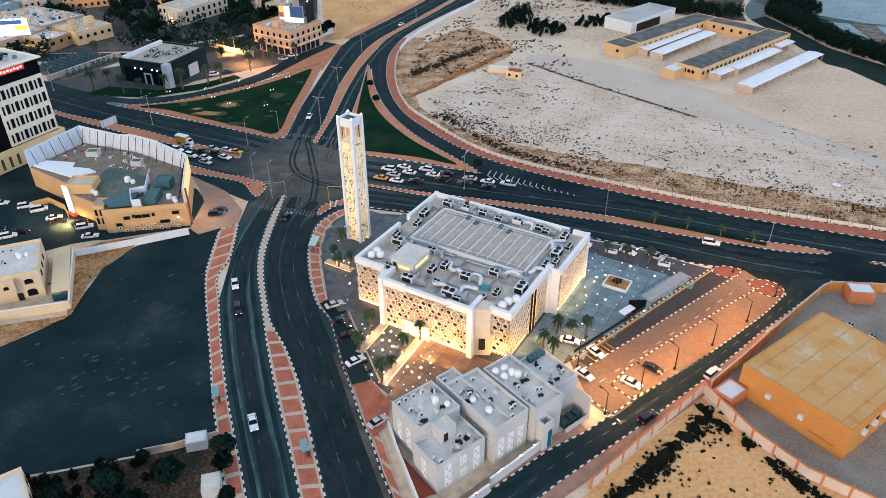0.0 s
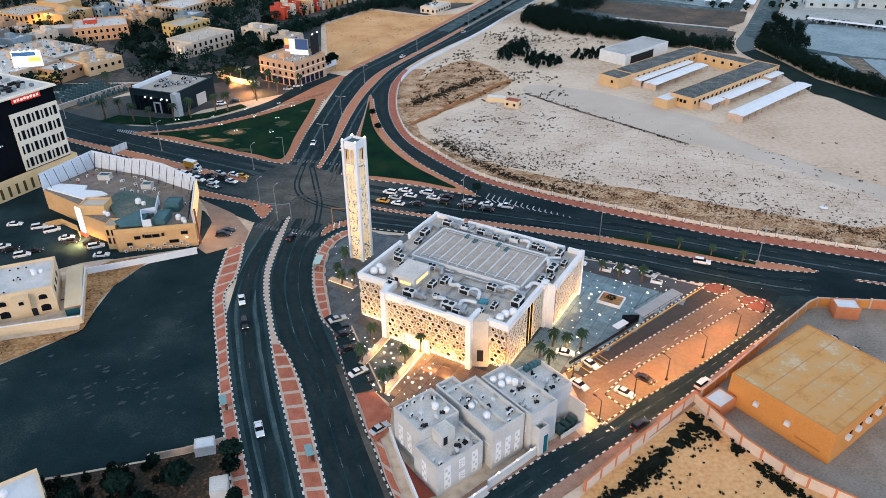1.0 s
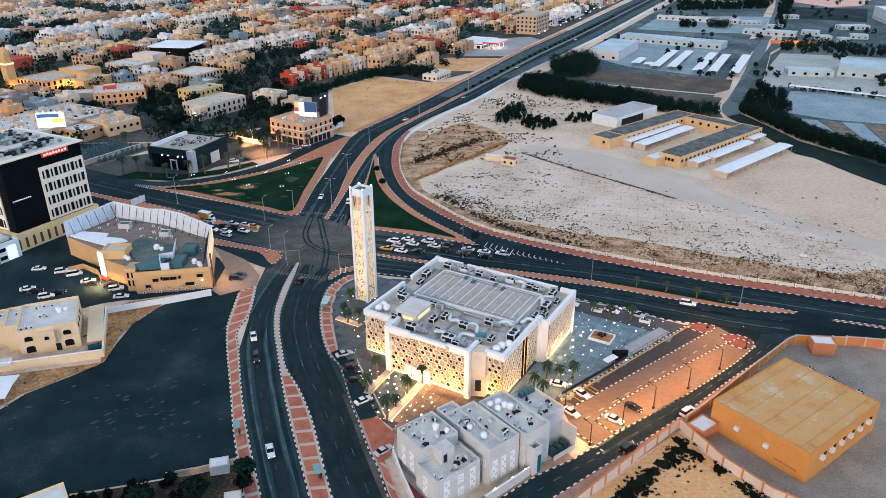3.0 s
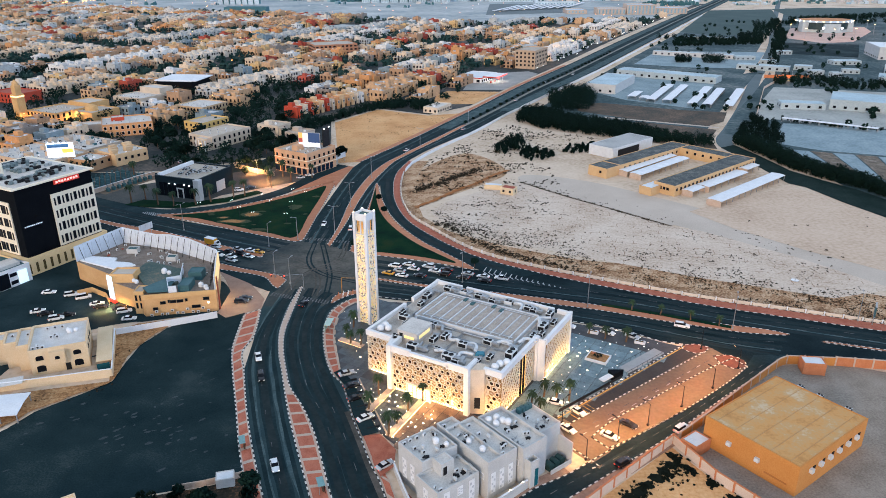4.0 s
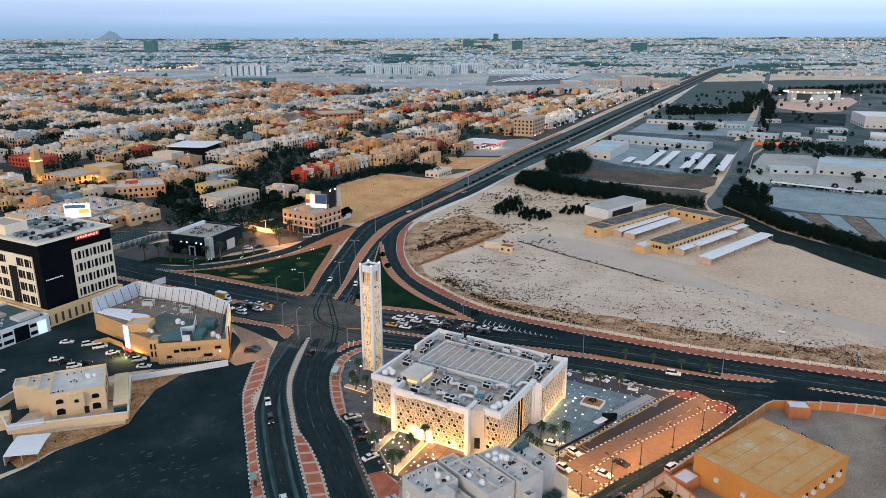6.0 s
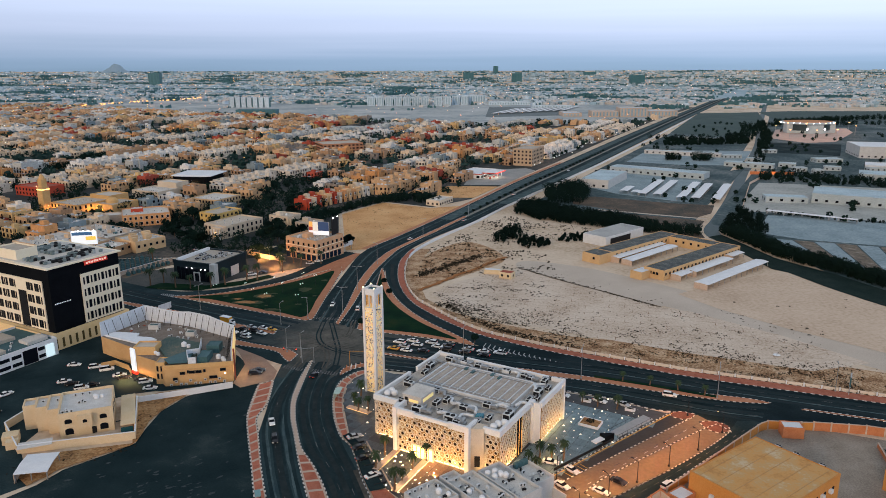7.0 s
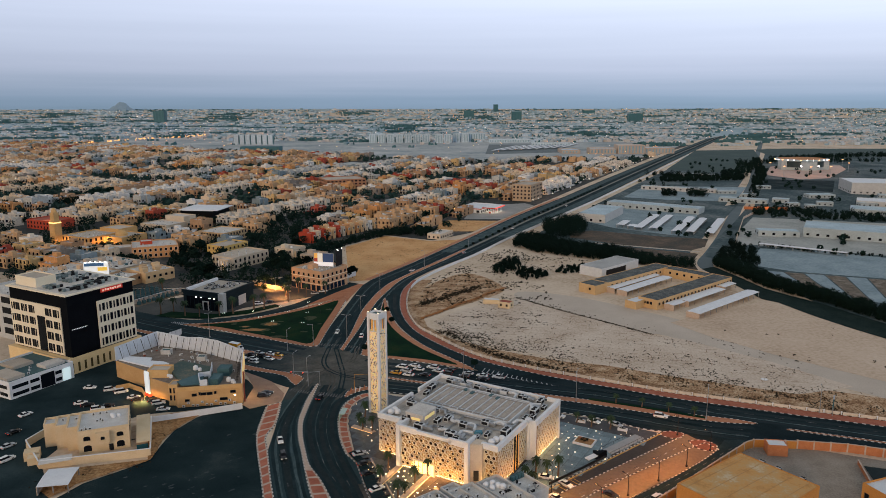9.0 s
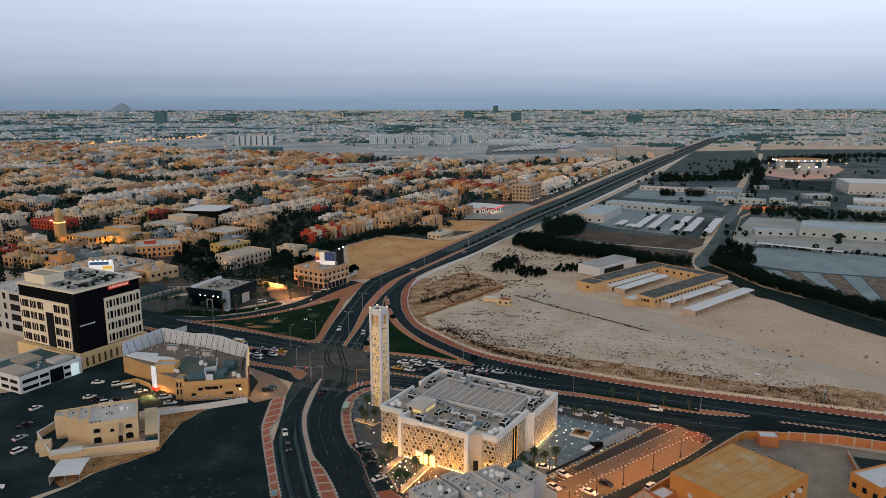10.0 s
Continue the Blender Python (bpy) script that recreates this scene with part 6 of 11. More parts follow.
g.prism([(a * 0.985 - 0.1, b * 0.985 + 0.4) for a, b in FOOT], 7.0, 7.06)
part("roof", g, surface("brown_roof_screed", [(0.13, 0.105, 0.085), (0.20, 0.165, 0.14), (0.27, 0.23, 0.20)], 0.4, 3, 0.9), m)
SCREENWHITE = surface("bluish_white_roof_screen", [(0.56, 0.61, 0.68), (0.70, 0.74, 0.80)], 0.5, 3, 0.7)
SEAM = surface("screen_seam", [(0.42, 0.46, 0.52), (0.50, 0.54, 0.60)], 0.5, 3, 0.7)
for p0, p1, z0, z1 in ((FOOT[1], FOOT[2], 12.4, 12.6), (FOOT[2], (3.6, 35), 12.6, 14.0), ((3.6, 35), FOOT[3], 14.0, 13.4), (FOOT[3], (-11.5, 43.1), 13.4, 12.6), ((-11.5, 43.1), FOOT[4], 12.6, 13.4), (FOOT[4], FOOT[5], 13.4, 12.8)):
    d = math.dist(p0, p1)
    nx, ny = -(p1[1] - p0[1]) / d, (p1[0] - p0[0]) / d
    q0, q1 = (p0[0] + nx * 0.3, p0[1] + ny * 0.3), (p1[0] + nx * 0.3, p1[1] + ny * 0.3)
    g = Geo()
    g.add([(*p0, 7.0), (*p1, 7.0), (*p1, z1), (*p0, z0), (*q0, 7.0), (*q1, 7.0), (*q1, z1), (*q0, z0)], [(0, 1, 2, 3), (5, 4, 7, 6), (3, 2, 6, 7), (1, 5, 6, 2), (4, 0, 3, 7)])
    sc = part("roof_screen", g, SCREENWHITE, m, "tall bluish-white sheet screen")
    n = max(2, round(d / 3.6))
    for i in range(n):
        f = (i + 0.5) / n
        x, y, z = p0[0] + (p1[0] - p0[0]) * f, p0[1] + (p1[1] - p0[1]) * f, z0 + (z1 - z0) * f
        g = Geo()
        g.tube((x + nx * 2.4, y + ny * 2.4, 7.0), (x + nx * 0.4, y + ny * 0.4, z - 0.5), 0.10, n=5)
        part("brace", g, DARK, sc)
        g = Geo()
        g.box(x + nx * 0.33 - (p1[0] - p0[0]) * 0.5 / n, y + ny * 0.33 - (p1[1] - p0[1]) * 0.5 / n, 7.1, 0.12, 0.12, z - 7.4)
        part("seam", g, SEAM, sc)
wall2 = surface("apricot_front", [(0.56, 0.33, 0.13), (0.68, 0.44, 0.21)], 0.3, 4, 0.85)
g = Geo()
g.box(10.6, 1.5, 6.4, 23.4, 0.5, 1.5, 10.5)
part("parapet", g, wall2, m)
for i, (k, w, z) in enumerate(((3, 1.4, 2.2), (5.5, 1.6, 4.2), (7.4, 0.6, 4.6), (8.6, 1.9, 4.4), (10.8, 1.9, 4.4), (12.8, 0.6, 4.6), (15.6, 2.6, 2.0), (19.0, 1.8, 4.6))):
    part("window", window_mesh(w, 0.9), None, m, at=pose(k - 0.3, -0.42 + (k - 0.3) * 0.185, z, 0, 0, 10.5))
for i in range(12):
    small_unit(m, 1.6 + i * 1.6, -0.9 + i * 0.296, (0.4, 1.6, 0.5)[i % 3], 10.5)
g = Geo()
g.prism([(-10.6, 18.6), (-9.3, 27.6), (5.7, 20.3), (8.3, 12.6), (7, 8.9), (-1.6, 5.5)], 7.06, 8.1)
part("upper_roof", g, surface("weathered_green_roof", [(0.045, 0.085, 0.078), (0.075, 0.11, 0.10), (0.22, 0.175, 0.125)], 0.3, 2.0, 0.85), m, "weathered green and tan raised roof")
g = Geo()
g.prism([(-2.4, 4.4), (2.2, 11), (6.2, 9.6), (6.8, 1.6), (0.8, 0.6)], 8.1, 8.4)
part("upper_roof", g, TEAL_ROOF, m, "flat teal roof over the front")
g = Geo()
g.prism([(-35.4, 30.2), (-19.4, 21.9), (-13.1, 25.4), (-16, 27.5), (-22, 28.6), (-22.5, 32), (-32.5, 33.6)], 7.06, 7.6)
part("upper_roof", g, surface("white_roof_sheet", [(0.66, 0.70, 0.76), (0.78, 0.81, 0.85)], 0.6, 4, 0.7), m, "white sheet over the roof")
for x0, y0, x1, y1 in ((7.2, 1.8, 4.2, 8.9), (4.2, 8.9, 8.2, 10.7), (8.2, 10.7, 6.1, 19.3), (7.2, 1.8, 9.6, 2.4)):
    g = Geo()
    g.box((x0 + x1) / 2, (y0 + y1) / 2, 7.06, math.dist((x0, y0), (x1, y1)), 0.25, 2.9, math.degrees(math.atan2(y1 - y0, x1 - x0)))
    part("partition", g, SCREENWHITE, m, "white roof partition wall")
shell(m, 4.6, 4.6, 3.0, TEAL_ROOF, TEAL_ROOF, x=10, y=13, z=7.06, parapet=0.15, name="roof_room")
g = Geo()
g.box(9.96, 15.2, 7.2, 0.1, 1.0, 1.9)
part("door", g, DARK, m)
shell(m, 3.6, 6.4, 2.4, TEAL_ROOF, TEAL_ROOF, x=9.6, y=3.6, z=7.06, parapet=0.15, name="roof_shed")
shell(m, 4.0, 3.0, 1.8, GREYWALL, TEAL_ROOF, x=-21, y=37, z=7.06, parapet=0.2, name="roof_shed")
shell(m, 3.4, 3.0, 1.7, GREYWALL, TEAL_ROOF, x=-3.5, y=29.5, z=7.06, parapet=0.2, name="roof_shed")
shell(m, 8, 6, 10.2, wall2, ROOF_WARM, x=-16, y=11.2, z=0, parapet=0.5, name="tower")
shell(m, 3.4, 5, 8.2, wall2, ROOF_WARM, x=-4.6, y=1.6, z=0, parapet=0.3, name="bay")
for z in (2.2, 5.0):
    for k in (-3.8, -2.4):
        part("window", window_mesh(0.5, 1.8), None, m, at=pose(k, 1.58, z))
g = Geo()
g.box(-16.2, 10.9, 0.5, 2.8, 0.5, 9.2, -38)
part("lit_sign", g, glowing("white_lit_pylon", (0.80, 0.90, 1.0), 0.6), m, "tall white lit sign")
g = Geo()
g.box(-15.9, 10.3, 0.3, 3.6, 1.0, 0.9, -38)
part("sign_base", g, glowing("red_sign_base", (0.8, 0.06, 0.03), 0.7), m, "red lit foot of the sign")
for i in range(4):
    part("window", window_mesh(1.3, 0.9), None, m, at=pose(-30.6 + 3.6 * i, 27.6 - 1.9 * i, 4.6, 0, 0, -28))
shop_rnd = random.Random(19)
for i in range(120):
    x, y = shop_rnd.uniform(-32, 18), shop_rnd.uniform(8, 46)
    if inside(x, y, [(-25, 46), (-33, 33), (-22, 33), (-12, 28), (6, 22), (10, 19), (16, 12), (14.5, 25), (-6, 38.5)]):
        if shop_rnd.random() < 0.6:
            small_unit(m, x, y, 7.06, shop_rnd.choice((0, 45, 90)))
        else:
            g = Geo()
            g.box(x, y, 7.06, shop_rnd.uniform(0.4, 1.4), shop_rnd.uniform(0.3, 0.8), shop_rnd.uniform(0.3, 0.9), shop_rnd.uniform(0, 90))
            part("roof_box", g, shop_rnd.choice((DARK, TEAL_ROOF, RUST, METAL)), m)
for x, y, r, z in ((0.4, 17, 1.3, 8.1), (2.4, 16, 0.9, 8.1), (9.4, 12, 1.0, 7.06), (15.8, 8, 1.2, 7.06), (17.8, 6.6, 1.0, 7.06), (18.8, 5.0, 0.9, 7.06), (-6, 8.6, 0.9, 8.1), (-7.4, 9.8, 0.8, 8.1)):
    tank(m, x, y, z, r, r * 1.7)
# This slab glows by itself in place of lamps on the east face.
g = Geo()
g.box(19.45, 15.4, 7.2, 0.18, 22, 5.0, 13.8)
part("lit_fascia", g, glowing("glowing_golden_fascia", (1.0, 0.66, 0.28), 0.55), m, "golden shop fascia glowing in place of lamps")
g = Geo()
g.box(22.3, 5.0, 0.2, 0.5, 0.5, 11.8, 13.8)
part("corner_post", g, RUST, m, "red painted corner post")
g = Geo()
g.box(19.9, 1.3, 4.2, 0.5, 0.3, 0.4)
part("wall_lamp", g, WARM_LIGHT, m, "warm wall lamp")
wall_run("boundary_wall", [(-74.2, 180.0), (-88, 174.0), (-102.4, 168.2)], 2.3, WHITE, "white boundary wall of the gravel lot", None)
wall_run("low_wall", [(-114, 190.4), (-117, 195), (-124, 199.6), (-128, 197)], 2.0, wall2, "low ochre wall by the shops", None)

# Beige villa beside the gravel lot.
b = thing("villa", -116.2, 144.6, 0, 22.5, "beige two-storey villa with a stepped side and pale flat roof", "villa")
VILLA_ROOF = surface("dusty_white_roof", [(0.50, 0.48, 0.46), (0.66, 0.65, 0.64)], 0.4, 4, 0.85)
shell(b, 15, 16.4, 8.0, CREAM, VILLA_ROOF, parapet=0.8)
shell(b, 3.4, 11.6, 8.0, CREAM, VILLA_ROOF, x=-3.42, y=4.4, parapet=0.7, name="wing")
shell(b, 3.4, 8.4, 8.0, CREAM, VILLA_ROOF, x=-6.84, y=7.4, parapet=0.7, name="wing")
shell(b, 3.6, 5.6, 8.0, CREAM, VILLA_ROOF, x=-10.46, y=10.0, parapet=0.7, name="wing")
solo("bay", lambda g: (g.box(7.2, -0.7, 3.4, 4.0, 1.4, 3.6), g.box(7.2, -0.45, 2.4, 3.2, 0.9, 1.0)), CREAM, b)


def arched_window(parent, x, y, z, w, h):
    """A dark window under a round-headed hood with a sill."""
    arc = [(w / 2 * math.cos(math.pi * k / 8), h + w * 0.28 * math.sin(math.pi * k / 8)) for k in range(9)]
    ring = [(-w / 2, 0), (w / 2, 0)] + arc
    g = Geo()
    g.add([(x + p, y - 0.04, z + q) for p, q in ring], [tuple(range(len(ring)))])
    pane = part("window", g, GLASS, parent)
    g = Geo()
    for (p0, q0), (p1, q1) in zip(arc, arc[1:]):
        g.tube((x + p0 * 1.08, y - 0.12, z + q0 + 0.08), (x + p1 * 1.08, y - 0.12, z + q1 + 0.08), 0.13, n=6)
    part("hood", g, CREAM, pane)
    g = Geo()
    g.box(x, y - 0.14, z - 0.16, w + 0.5, 0.28, 0.16)
    part("sill", g, CREAM, pane)


for x in (2.6, 12.2):
    arched_window(b, x, 0, 4.5, 2.0, 1.0)
    arched_window(b, x, 0, 0.9, 2.3, 1.5)
arched_window(b, 7.2, -1.4, 4.7, 1.2, 0.8)
solo("door", lambda g: g.box(9.4, -0.05, 0.1, 1.3, 0.14, 2.2), DARK, b)
for k in (3, 7, 11):
    part("window", window_mesh(1.2, 1.4), None, b, at=pose(15, k, 4.6, 0, 0, 90))
for x, y in ((-3.42, 6), (-6.84, 8.6), (-10.46, 12)):
    part("window", window_mesh(0.7, 1.4), None, b, at=pose(x, y, 4.4, 0, 0, -90))
for x, y, a in ((1.2, 2.0, 0), (2.4, 2.2, 0), (3.6, 2.0, 0), (2, 3.4, 90), (5.4, 7.6, 0), (7, 7.4, 0), (6.4, 8.6, 0), (4, 13.6, 0), (6, 13.8, 0), (8, 13.6, 0), (-5, 12.6, 0), (-1, 12, 0)):
    small_unit(b, x, y, 7.2, a)
for x, y, r in ((10.2, 9.4, 1.0), (11.8, 9.8, 0.8), (9.6, 11, 0.7)):
    tank(b, x, y, 7.2, r, r * 1.6)
solo("annex", lambda g: (g.box(19.0, 6.6, 3.0, 4.2, 22.0, 0.25), g.box(20.9, 6.6, 0, 0.3, 22.0, 3.0), g.box(19, 17.4, 0, 4.2, 0.3, 3.0)), CREAM, b, "long flat side canopy")
solo("side_glazing", lambda g: g.box(18.6, -4.3, 0.4, 3.4, 0.12, 1.9), glassy("teal_side_glass", (0.02, 0.09, 0.12)), b, "teal glazed side porch")
solo("annex", lambda g: (g.box(-13.4, 3.6, 0, 4.4, 3.6, 2.8), g.box(-12.6, -0.4, 0, 3.2, 2.6, 2.4)), CREAM, b, "low beige outbuilding")
solo("shade_roof", lambda g: g.box(-6.0, -5.4, 2.4, 9.0, 4.0, 0.2), VILLA_ROOF, b, "pale flat shade roof")
wall_run("boundary_wall", [(-102.6, 168.2), (-93.4, 144.2), (-124.2, 136.0), (-136, 150), (-134, 160)], 2.6, CREAM, "cream boundary wall round the villa", WHITE)
canopy(-116.4, 120.6, 10, 8.6, 10.4, 2.8, "white square parking canopy", True)

# Dark glazed showroom.
k = thing("showroom", -118.6, 303.4, 0, 69, "dark glass showroom with a grey corner pier", "showroom")
SHOW_CLAD = surface("dark_teal_cladding", [(0.008, 0.017, 0.022), (0.014, 0.028, 0.035)], 0.2, 3.0, 0.5, bump=0.03, specular=0.1)
shell(k, 27.5, 25.5, 10.2, SHOW_CLAD, ROOF_WARM, parapet=0.7, thick=0.9)
solo("portal", lambda g: (g.box(-0.3, 9.0, 0, 0.5, 0.5, 4.6), g.box(-0.3, 12.4, 0, 0.5, 0.5, 4.6), g.box(-0.3, 10.7, 4.6, 0.5, 3.9, 0.5)), GREYWALL, k, "pale entrance portal")
for y in (5.0, 8.0, 13.6, 17.0):
    solo("wall_lamp", lambda g: g.box(-0.25, y, 6.6, 0.3, 0.4, 0.4), COOL_LIGHT, k, "small white wall lamp")
g = Geo()
g.box(-0.5, -0.5, 0, 3.0, 3.0, 10.5)
part("pier", g, GREYWALL, k, "pale grey corner pier")
g = Geo()
g.box(17, -0.12, 0.3, 6.5, 0.2, 5.2)
part("door", g, surface("pale_door", [(0.55, 0.52, 0.48), (0.65, 0.62, 0.58)], 0.5, 5, 0.6), k, "pale entrance panel")
for i in range(8):
    g = Geo()
    g.box(-0.06, 4 + i * 2.6, 0.4, 0.1, 2.3, 6.6)
    part("window", g, GLASS, k)
for i in range(14):
    small = random.Random(i + 40)
    plant_unit(6 + small.uniform(0, 16), 5 + small.uniform(0, 15), small.choice((0, 90)), 0.7, k, 9.5)
g = Geo()
g.box(13.4, 23.4, 9.5, 25.4, 1.4, 1.6)
part("parapet", g, WHITE, k, "white raised roof edge")

# Corner apartment house with a rooftop billboard.
a = thing("apartment_building", -72.6, 344, 0, 57, "apricot three-storey corner building with shops below", "apartment building")
APRICOT = surface("apricot_plaster", [(0.55, 0.31, 0.17), (0.66, 0.41, 0.25)], 0.2, 4, 0.85)
shell(a, 23, 24, 12.4, APRICOT, ROOF_WARM, parapet=1.0)
windows(a, 23, 24, 5.2, 2, 3.4, 6, 6, 1.2, 1.5, "fl")
for i in range(14):
    small_unit(a, 3 + 3.2 * (i % 6), 4 + 5.5 * (i // 6) + i % 2, 11.4, 90 * (i % 2))
for x, y in ((4, 18), (6, 18.6), (17, 6)):
    tank(a, x, y, 11.4, 0.9, 1.5)
solo("stair_house", lambda g: g.box(7, 13, 11.4, 5, 4, 2.8), APRICOT, a)
for z in (4.2, 8.0):
    solo("band_course", lambda g: (g.box(11.5, -0.12, z, 23.2, 0.24, 0.3), g.box(-0.12, 12, z, 0.24, 24.2, 0.3)), PANEL, a, "cream band course")
for i in range(6):
    g = Geo()
    g.box(2 + i * 3.4, -0.06, 0.3, 2.6, 0.12, 3.4)
    part("shop_front", g, glassy("blue_shop_glass", (0.012, 0.022, 0.04)), a)
    g = Geo()
    g.box(-0.06, 2.4 + i * 4.0, 0.3, 0.12, 3.0, 3.4)
    part("shop_front", g, glassy("blue_shop_front", (0.012, 0.022, 0.04)), a)
bb = thing("billboard", -73.4, 358.6, 11.4, -14, "large lit rooftop billboard with blue and orange picture", "billboard")
g = Geo()
g.box(0, 0, 1.2, 13, 0.5, 8.0)
panel = part("panel", g, STEEL, bb)
cols = [(0.9, 0.9, 0.95), (0.02, 0.05, 0.13), (0.75, 0.70, 0.62), (0.85, 0.42, 0.10), (0.35, 0.05, 0.03)]
for i, (x, z, sx, sz) in enumerate(((0, 1.3, 12.6, 2.4), (2.9, 3.8, 6.6, 5.2), (-2.2, 3.8, 3.2, 5.2), (-5.0, 6.0, 2.2, 3.0), (-5.0, 3.8, 2.2, 2.1))):
    g = Geo()
    g.box(x, -0.28, z, sx, 0.06, sz)
    part("picture", g, glowing("billboard_picture", cols[i], 0.55), panel)
for x in (-4, 0, 4):
    g = Geo()
    g.box(x, 0.5, 0, 0.3, 0.3, 5)
    part("post", g, STEEL, bb)
bb = thing("billboard", -64.6, 361.4, 11.4, 70, "dark unlit rooftop billboard seen edge on", "billboard")
g = Geo()
g.box(0, 0, 1.0, 7, 0.6, 10)
part("panel", g, DARK, bb)
for s in (-2.6, 2.6):
    g = Geo()
    g.lathe(s, -0.6, [(0.3, 11.0), (0.35, 11.3), (0.1, 11.5)], 8)
    part("lamp", g, COOL_LIGHT, bb)

# ---- the town ----
NAMED = [("tan", (0.56, 0.40, 0.27)), ("cream", (0.64, 0.53, 0.41)), ("brown", (0.40, 0.24, 0.13)), ("white", (0.72, 0.69, 0.66)), ("orange", (0.57, 0.29, 0.13)), ("red", (0.42, 0.06, 0.03)), ("ochre", (0.62, 0.43, 0.25)), ("grey-beige", (0.50, 0.41, 0.33))]
WALLS = [surface(n.replace("-", "_") + "_house_render", [tuple(c * 0.84 for c in col), tuple(min(0.8, c * 1.08) for c in col)], 0.2, 3.0, 0.85, bump=0.1, vary=0.12) for n, col in NAMED]
FAR_WALLS = [surface("town_render", [tuple(c * 0.72 for c in col), tuple(min(0.8, c * 1.12) for c in col)], 0.03, 0.6, 0.9, bump=0.0) for col in [(0.58, 0.37, 0.21), (0.68, 0.53, 0.38), (0.44, 0.27, 0.16), (0.72, 0.69, 0.66), (0.58, 0.29, 0.12), (0.38, 0.075, 0.045), (0.48, 0.49, 0.48), (0.68, 0.60, 0.51), (0.62, 0.42, 0.20), (0.27, 0.23, 0.20), (0.22, 0.28, 0.31)]]
# Blue-grey haze of distance is put into these wall colours.
HAZE_WALLS = [surface("haze_tinted_render", [tuple(c * 0.72 for c in col), tuple(c * 1.16 for c in col)], 0.01, 0.3, 0.9, bump=0.0) for col in [(0.31, 0.44, 0.52), (0.50, 0.60, 0.67), (0.25, 0.37, 0.43), (0.52, 0.61, 0.68), (0.07, 0.17, 0.20), (0.46, 0.51, 0.54), (0.57, 0.53, 0.50)]]
GA = 63.5
ux, uy = math.cos(radians(GA)), math.sin(radians(GA))
# Asphalt and yard colour, darkened further for the shade between houses.
TOWN_GROUND = surface("shade_darkened_town_ground", [(0.014, 0.022, 0.024), (0.036, 0.042, 0.042), (0.14, 0.115, 0.095)], 0.02, 0.4, 0.95, bump=0.2, stain=0.7)
# Bluish grey: distance haze painted into the open ground.
OPEN_GROUND = surface("haze_tinted_open_ground", [(0.21, 0.26, 0.28), (0.36, 0.39, 0.395), (0.50, 0.51, 0.51)], 0.008, 0.08, 0.95, bump=0.0, stain=0.7)
# Scrub, field and concrete yard colours are shifted to teal for haze.
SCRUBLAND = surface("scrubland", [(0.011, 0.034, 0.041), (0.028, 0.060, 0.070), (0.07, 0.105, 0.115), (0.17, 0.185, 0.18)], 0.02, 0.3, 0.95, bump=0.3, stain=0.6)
GREENFIELD = surface("dull_green_field", [(0.025, 0.055, 0.055), (0.05, 0.085, 0.08)], 0.02, 0.3, 0.95, bump=0.2)
TOWN_ROOF = surface('town_roof_screed', [(0.13, 0.145, 0.155), (0.47, 0.48, 0.50), (0.74, 0.75, 0.77)], 0.06, 0.5, 0.9, bump=0.0, stain=0.8)
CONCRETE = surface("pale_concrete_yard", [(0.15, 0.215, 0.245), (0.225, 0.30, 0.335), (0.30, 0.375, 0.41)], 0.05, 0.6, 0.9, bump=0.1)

patch("town_ground", [(-66, 385), (-105, 382), (-150, 355), (-200, 352), (-290, 395), (-420, 460), (-1500, 1100), (-1500, 1900), (640, 1820), (470, 1500), (255, 1050), (128, 770), (66, 640), (22, 540), (-10, 506), (-50, 530), (-80, 482)], TOWN_GROUND, "streets and yards between the houses, darkened for shade", "ground")
patch("open_ground", [(-1500, 2200), (-1000, 1900), (-680, 1657), (-235, 1464), (0, 1285), (150, 1295), (330, 1315), (440, 1440), (560, 1700), (700, 1990), (900, 2300), (-1500, 2400)], OPEN_GROUND, "open lots beyond the houses, haze in their colour", "ground")
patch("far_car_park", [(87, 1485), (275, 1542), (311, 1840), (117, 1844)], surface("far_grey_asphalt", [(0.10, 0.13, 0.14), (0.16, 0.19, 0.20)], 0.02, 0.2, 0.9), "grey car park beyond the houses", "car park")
# This ground sheet carries the far haze in its blue-grey colour.
patch("far_ground", [(-3600, 2390), (900, 2300), (3600, 2300), (3600, 3590), (-3600, 3590)], surface("haze_tinted_far_ground", [(0.17, 0.28, 0.33), (0.28, 0.39, 0.45), (0.39, 0.47, 0.51)], 0.003, 0.03, 0.95, bump=0.0), "ground under the far districts, tinted with haze", "ground")
patch("scrubland", [(60, 480), (95, 455), (172, 436), (180, 500), (240, 610), (300, 700), (420, 950), (700, 1600), (530, 1450), (300, 990), (175, 735), (105, 590), (70, 520)], SCRUBLAND, "scrubland beside the carriageway, tinted teal for haze", "ground")
patch("scrubland", [(196, 420), (230, 500), (310, 650), (440, 950), (760, 1650), (1500, 1600), (900, 700), (560, 420), (420, 210), (260, 190), (212, 260)], SCRUBLAND, "scrubland with yards and sheds, tinted teal for haze", "ground")
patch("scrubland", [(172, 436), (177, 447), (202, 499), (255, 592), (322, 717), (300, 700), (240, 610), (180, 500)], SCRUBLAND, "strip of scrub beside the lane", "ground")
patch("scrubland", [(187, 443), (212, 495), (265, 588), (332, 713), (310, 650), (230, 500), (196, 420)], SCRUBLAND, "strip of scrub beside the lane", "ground")
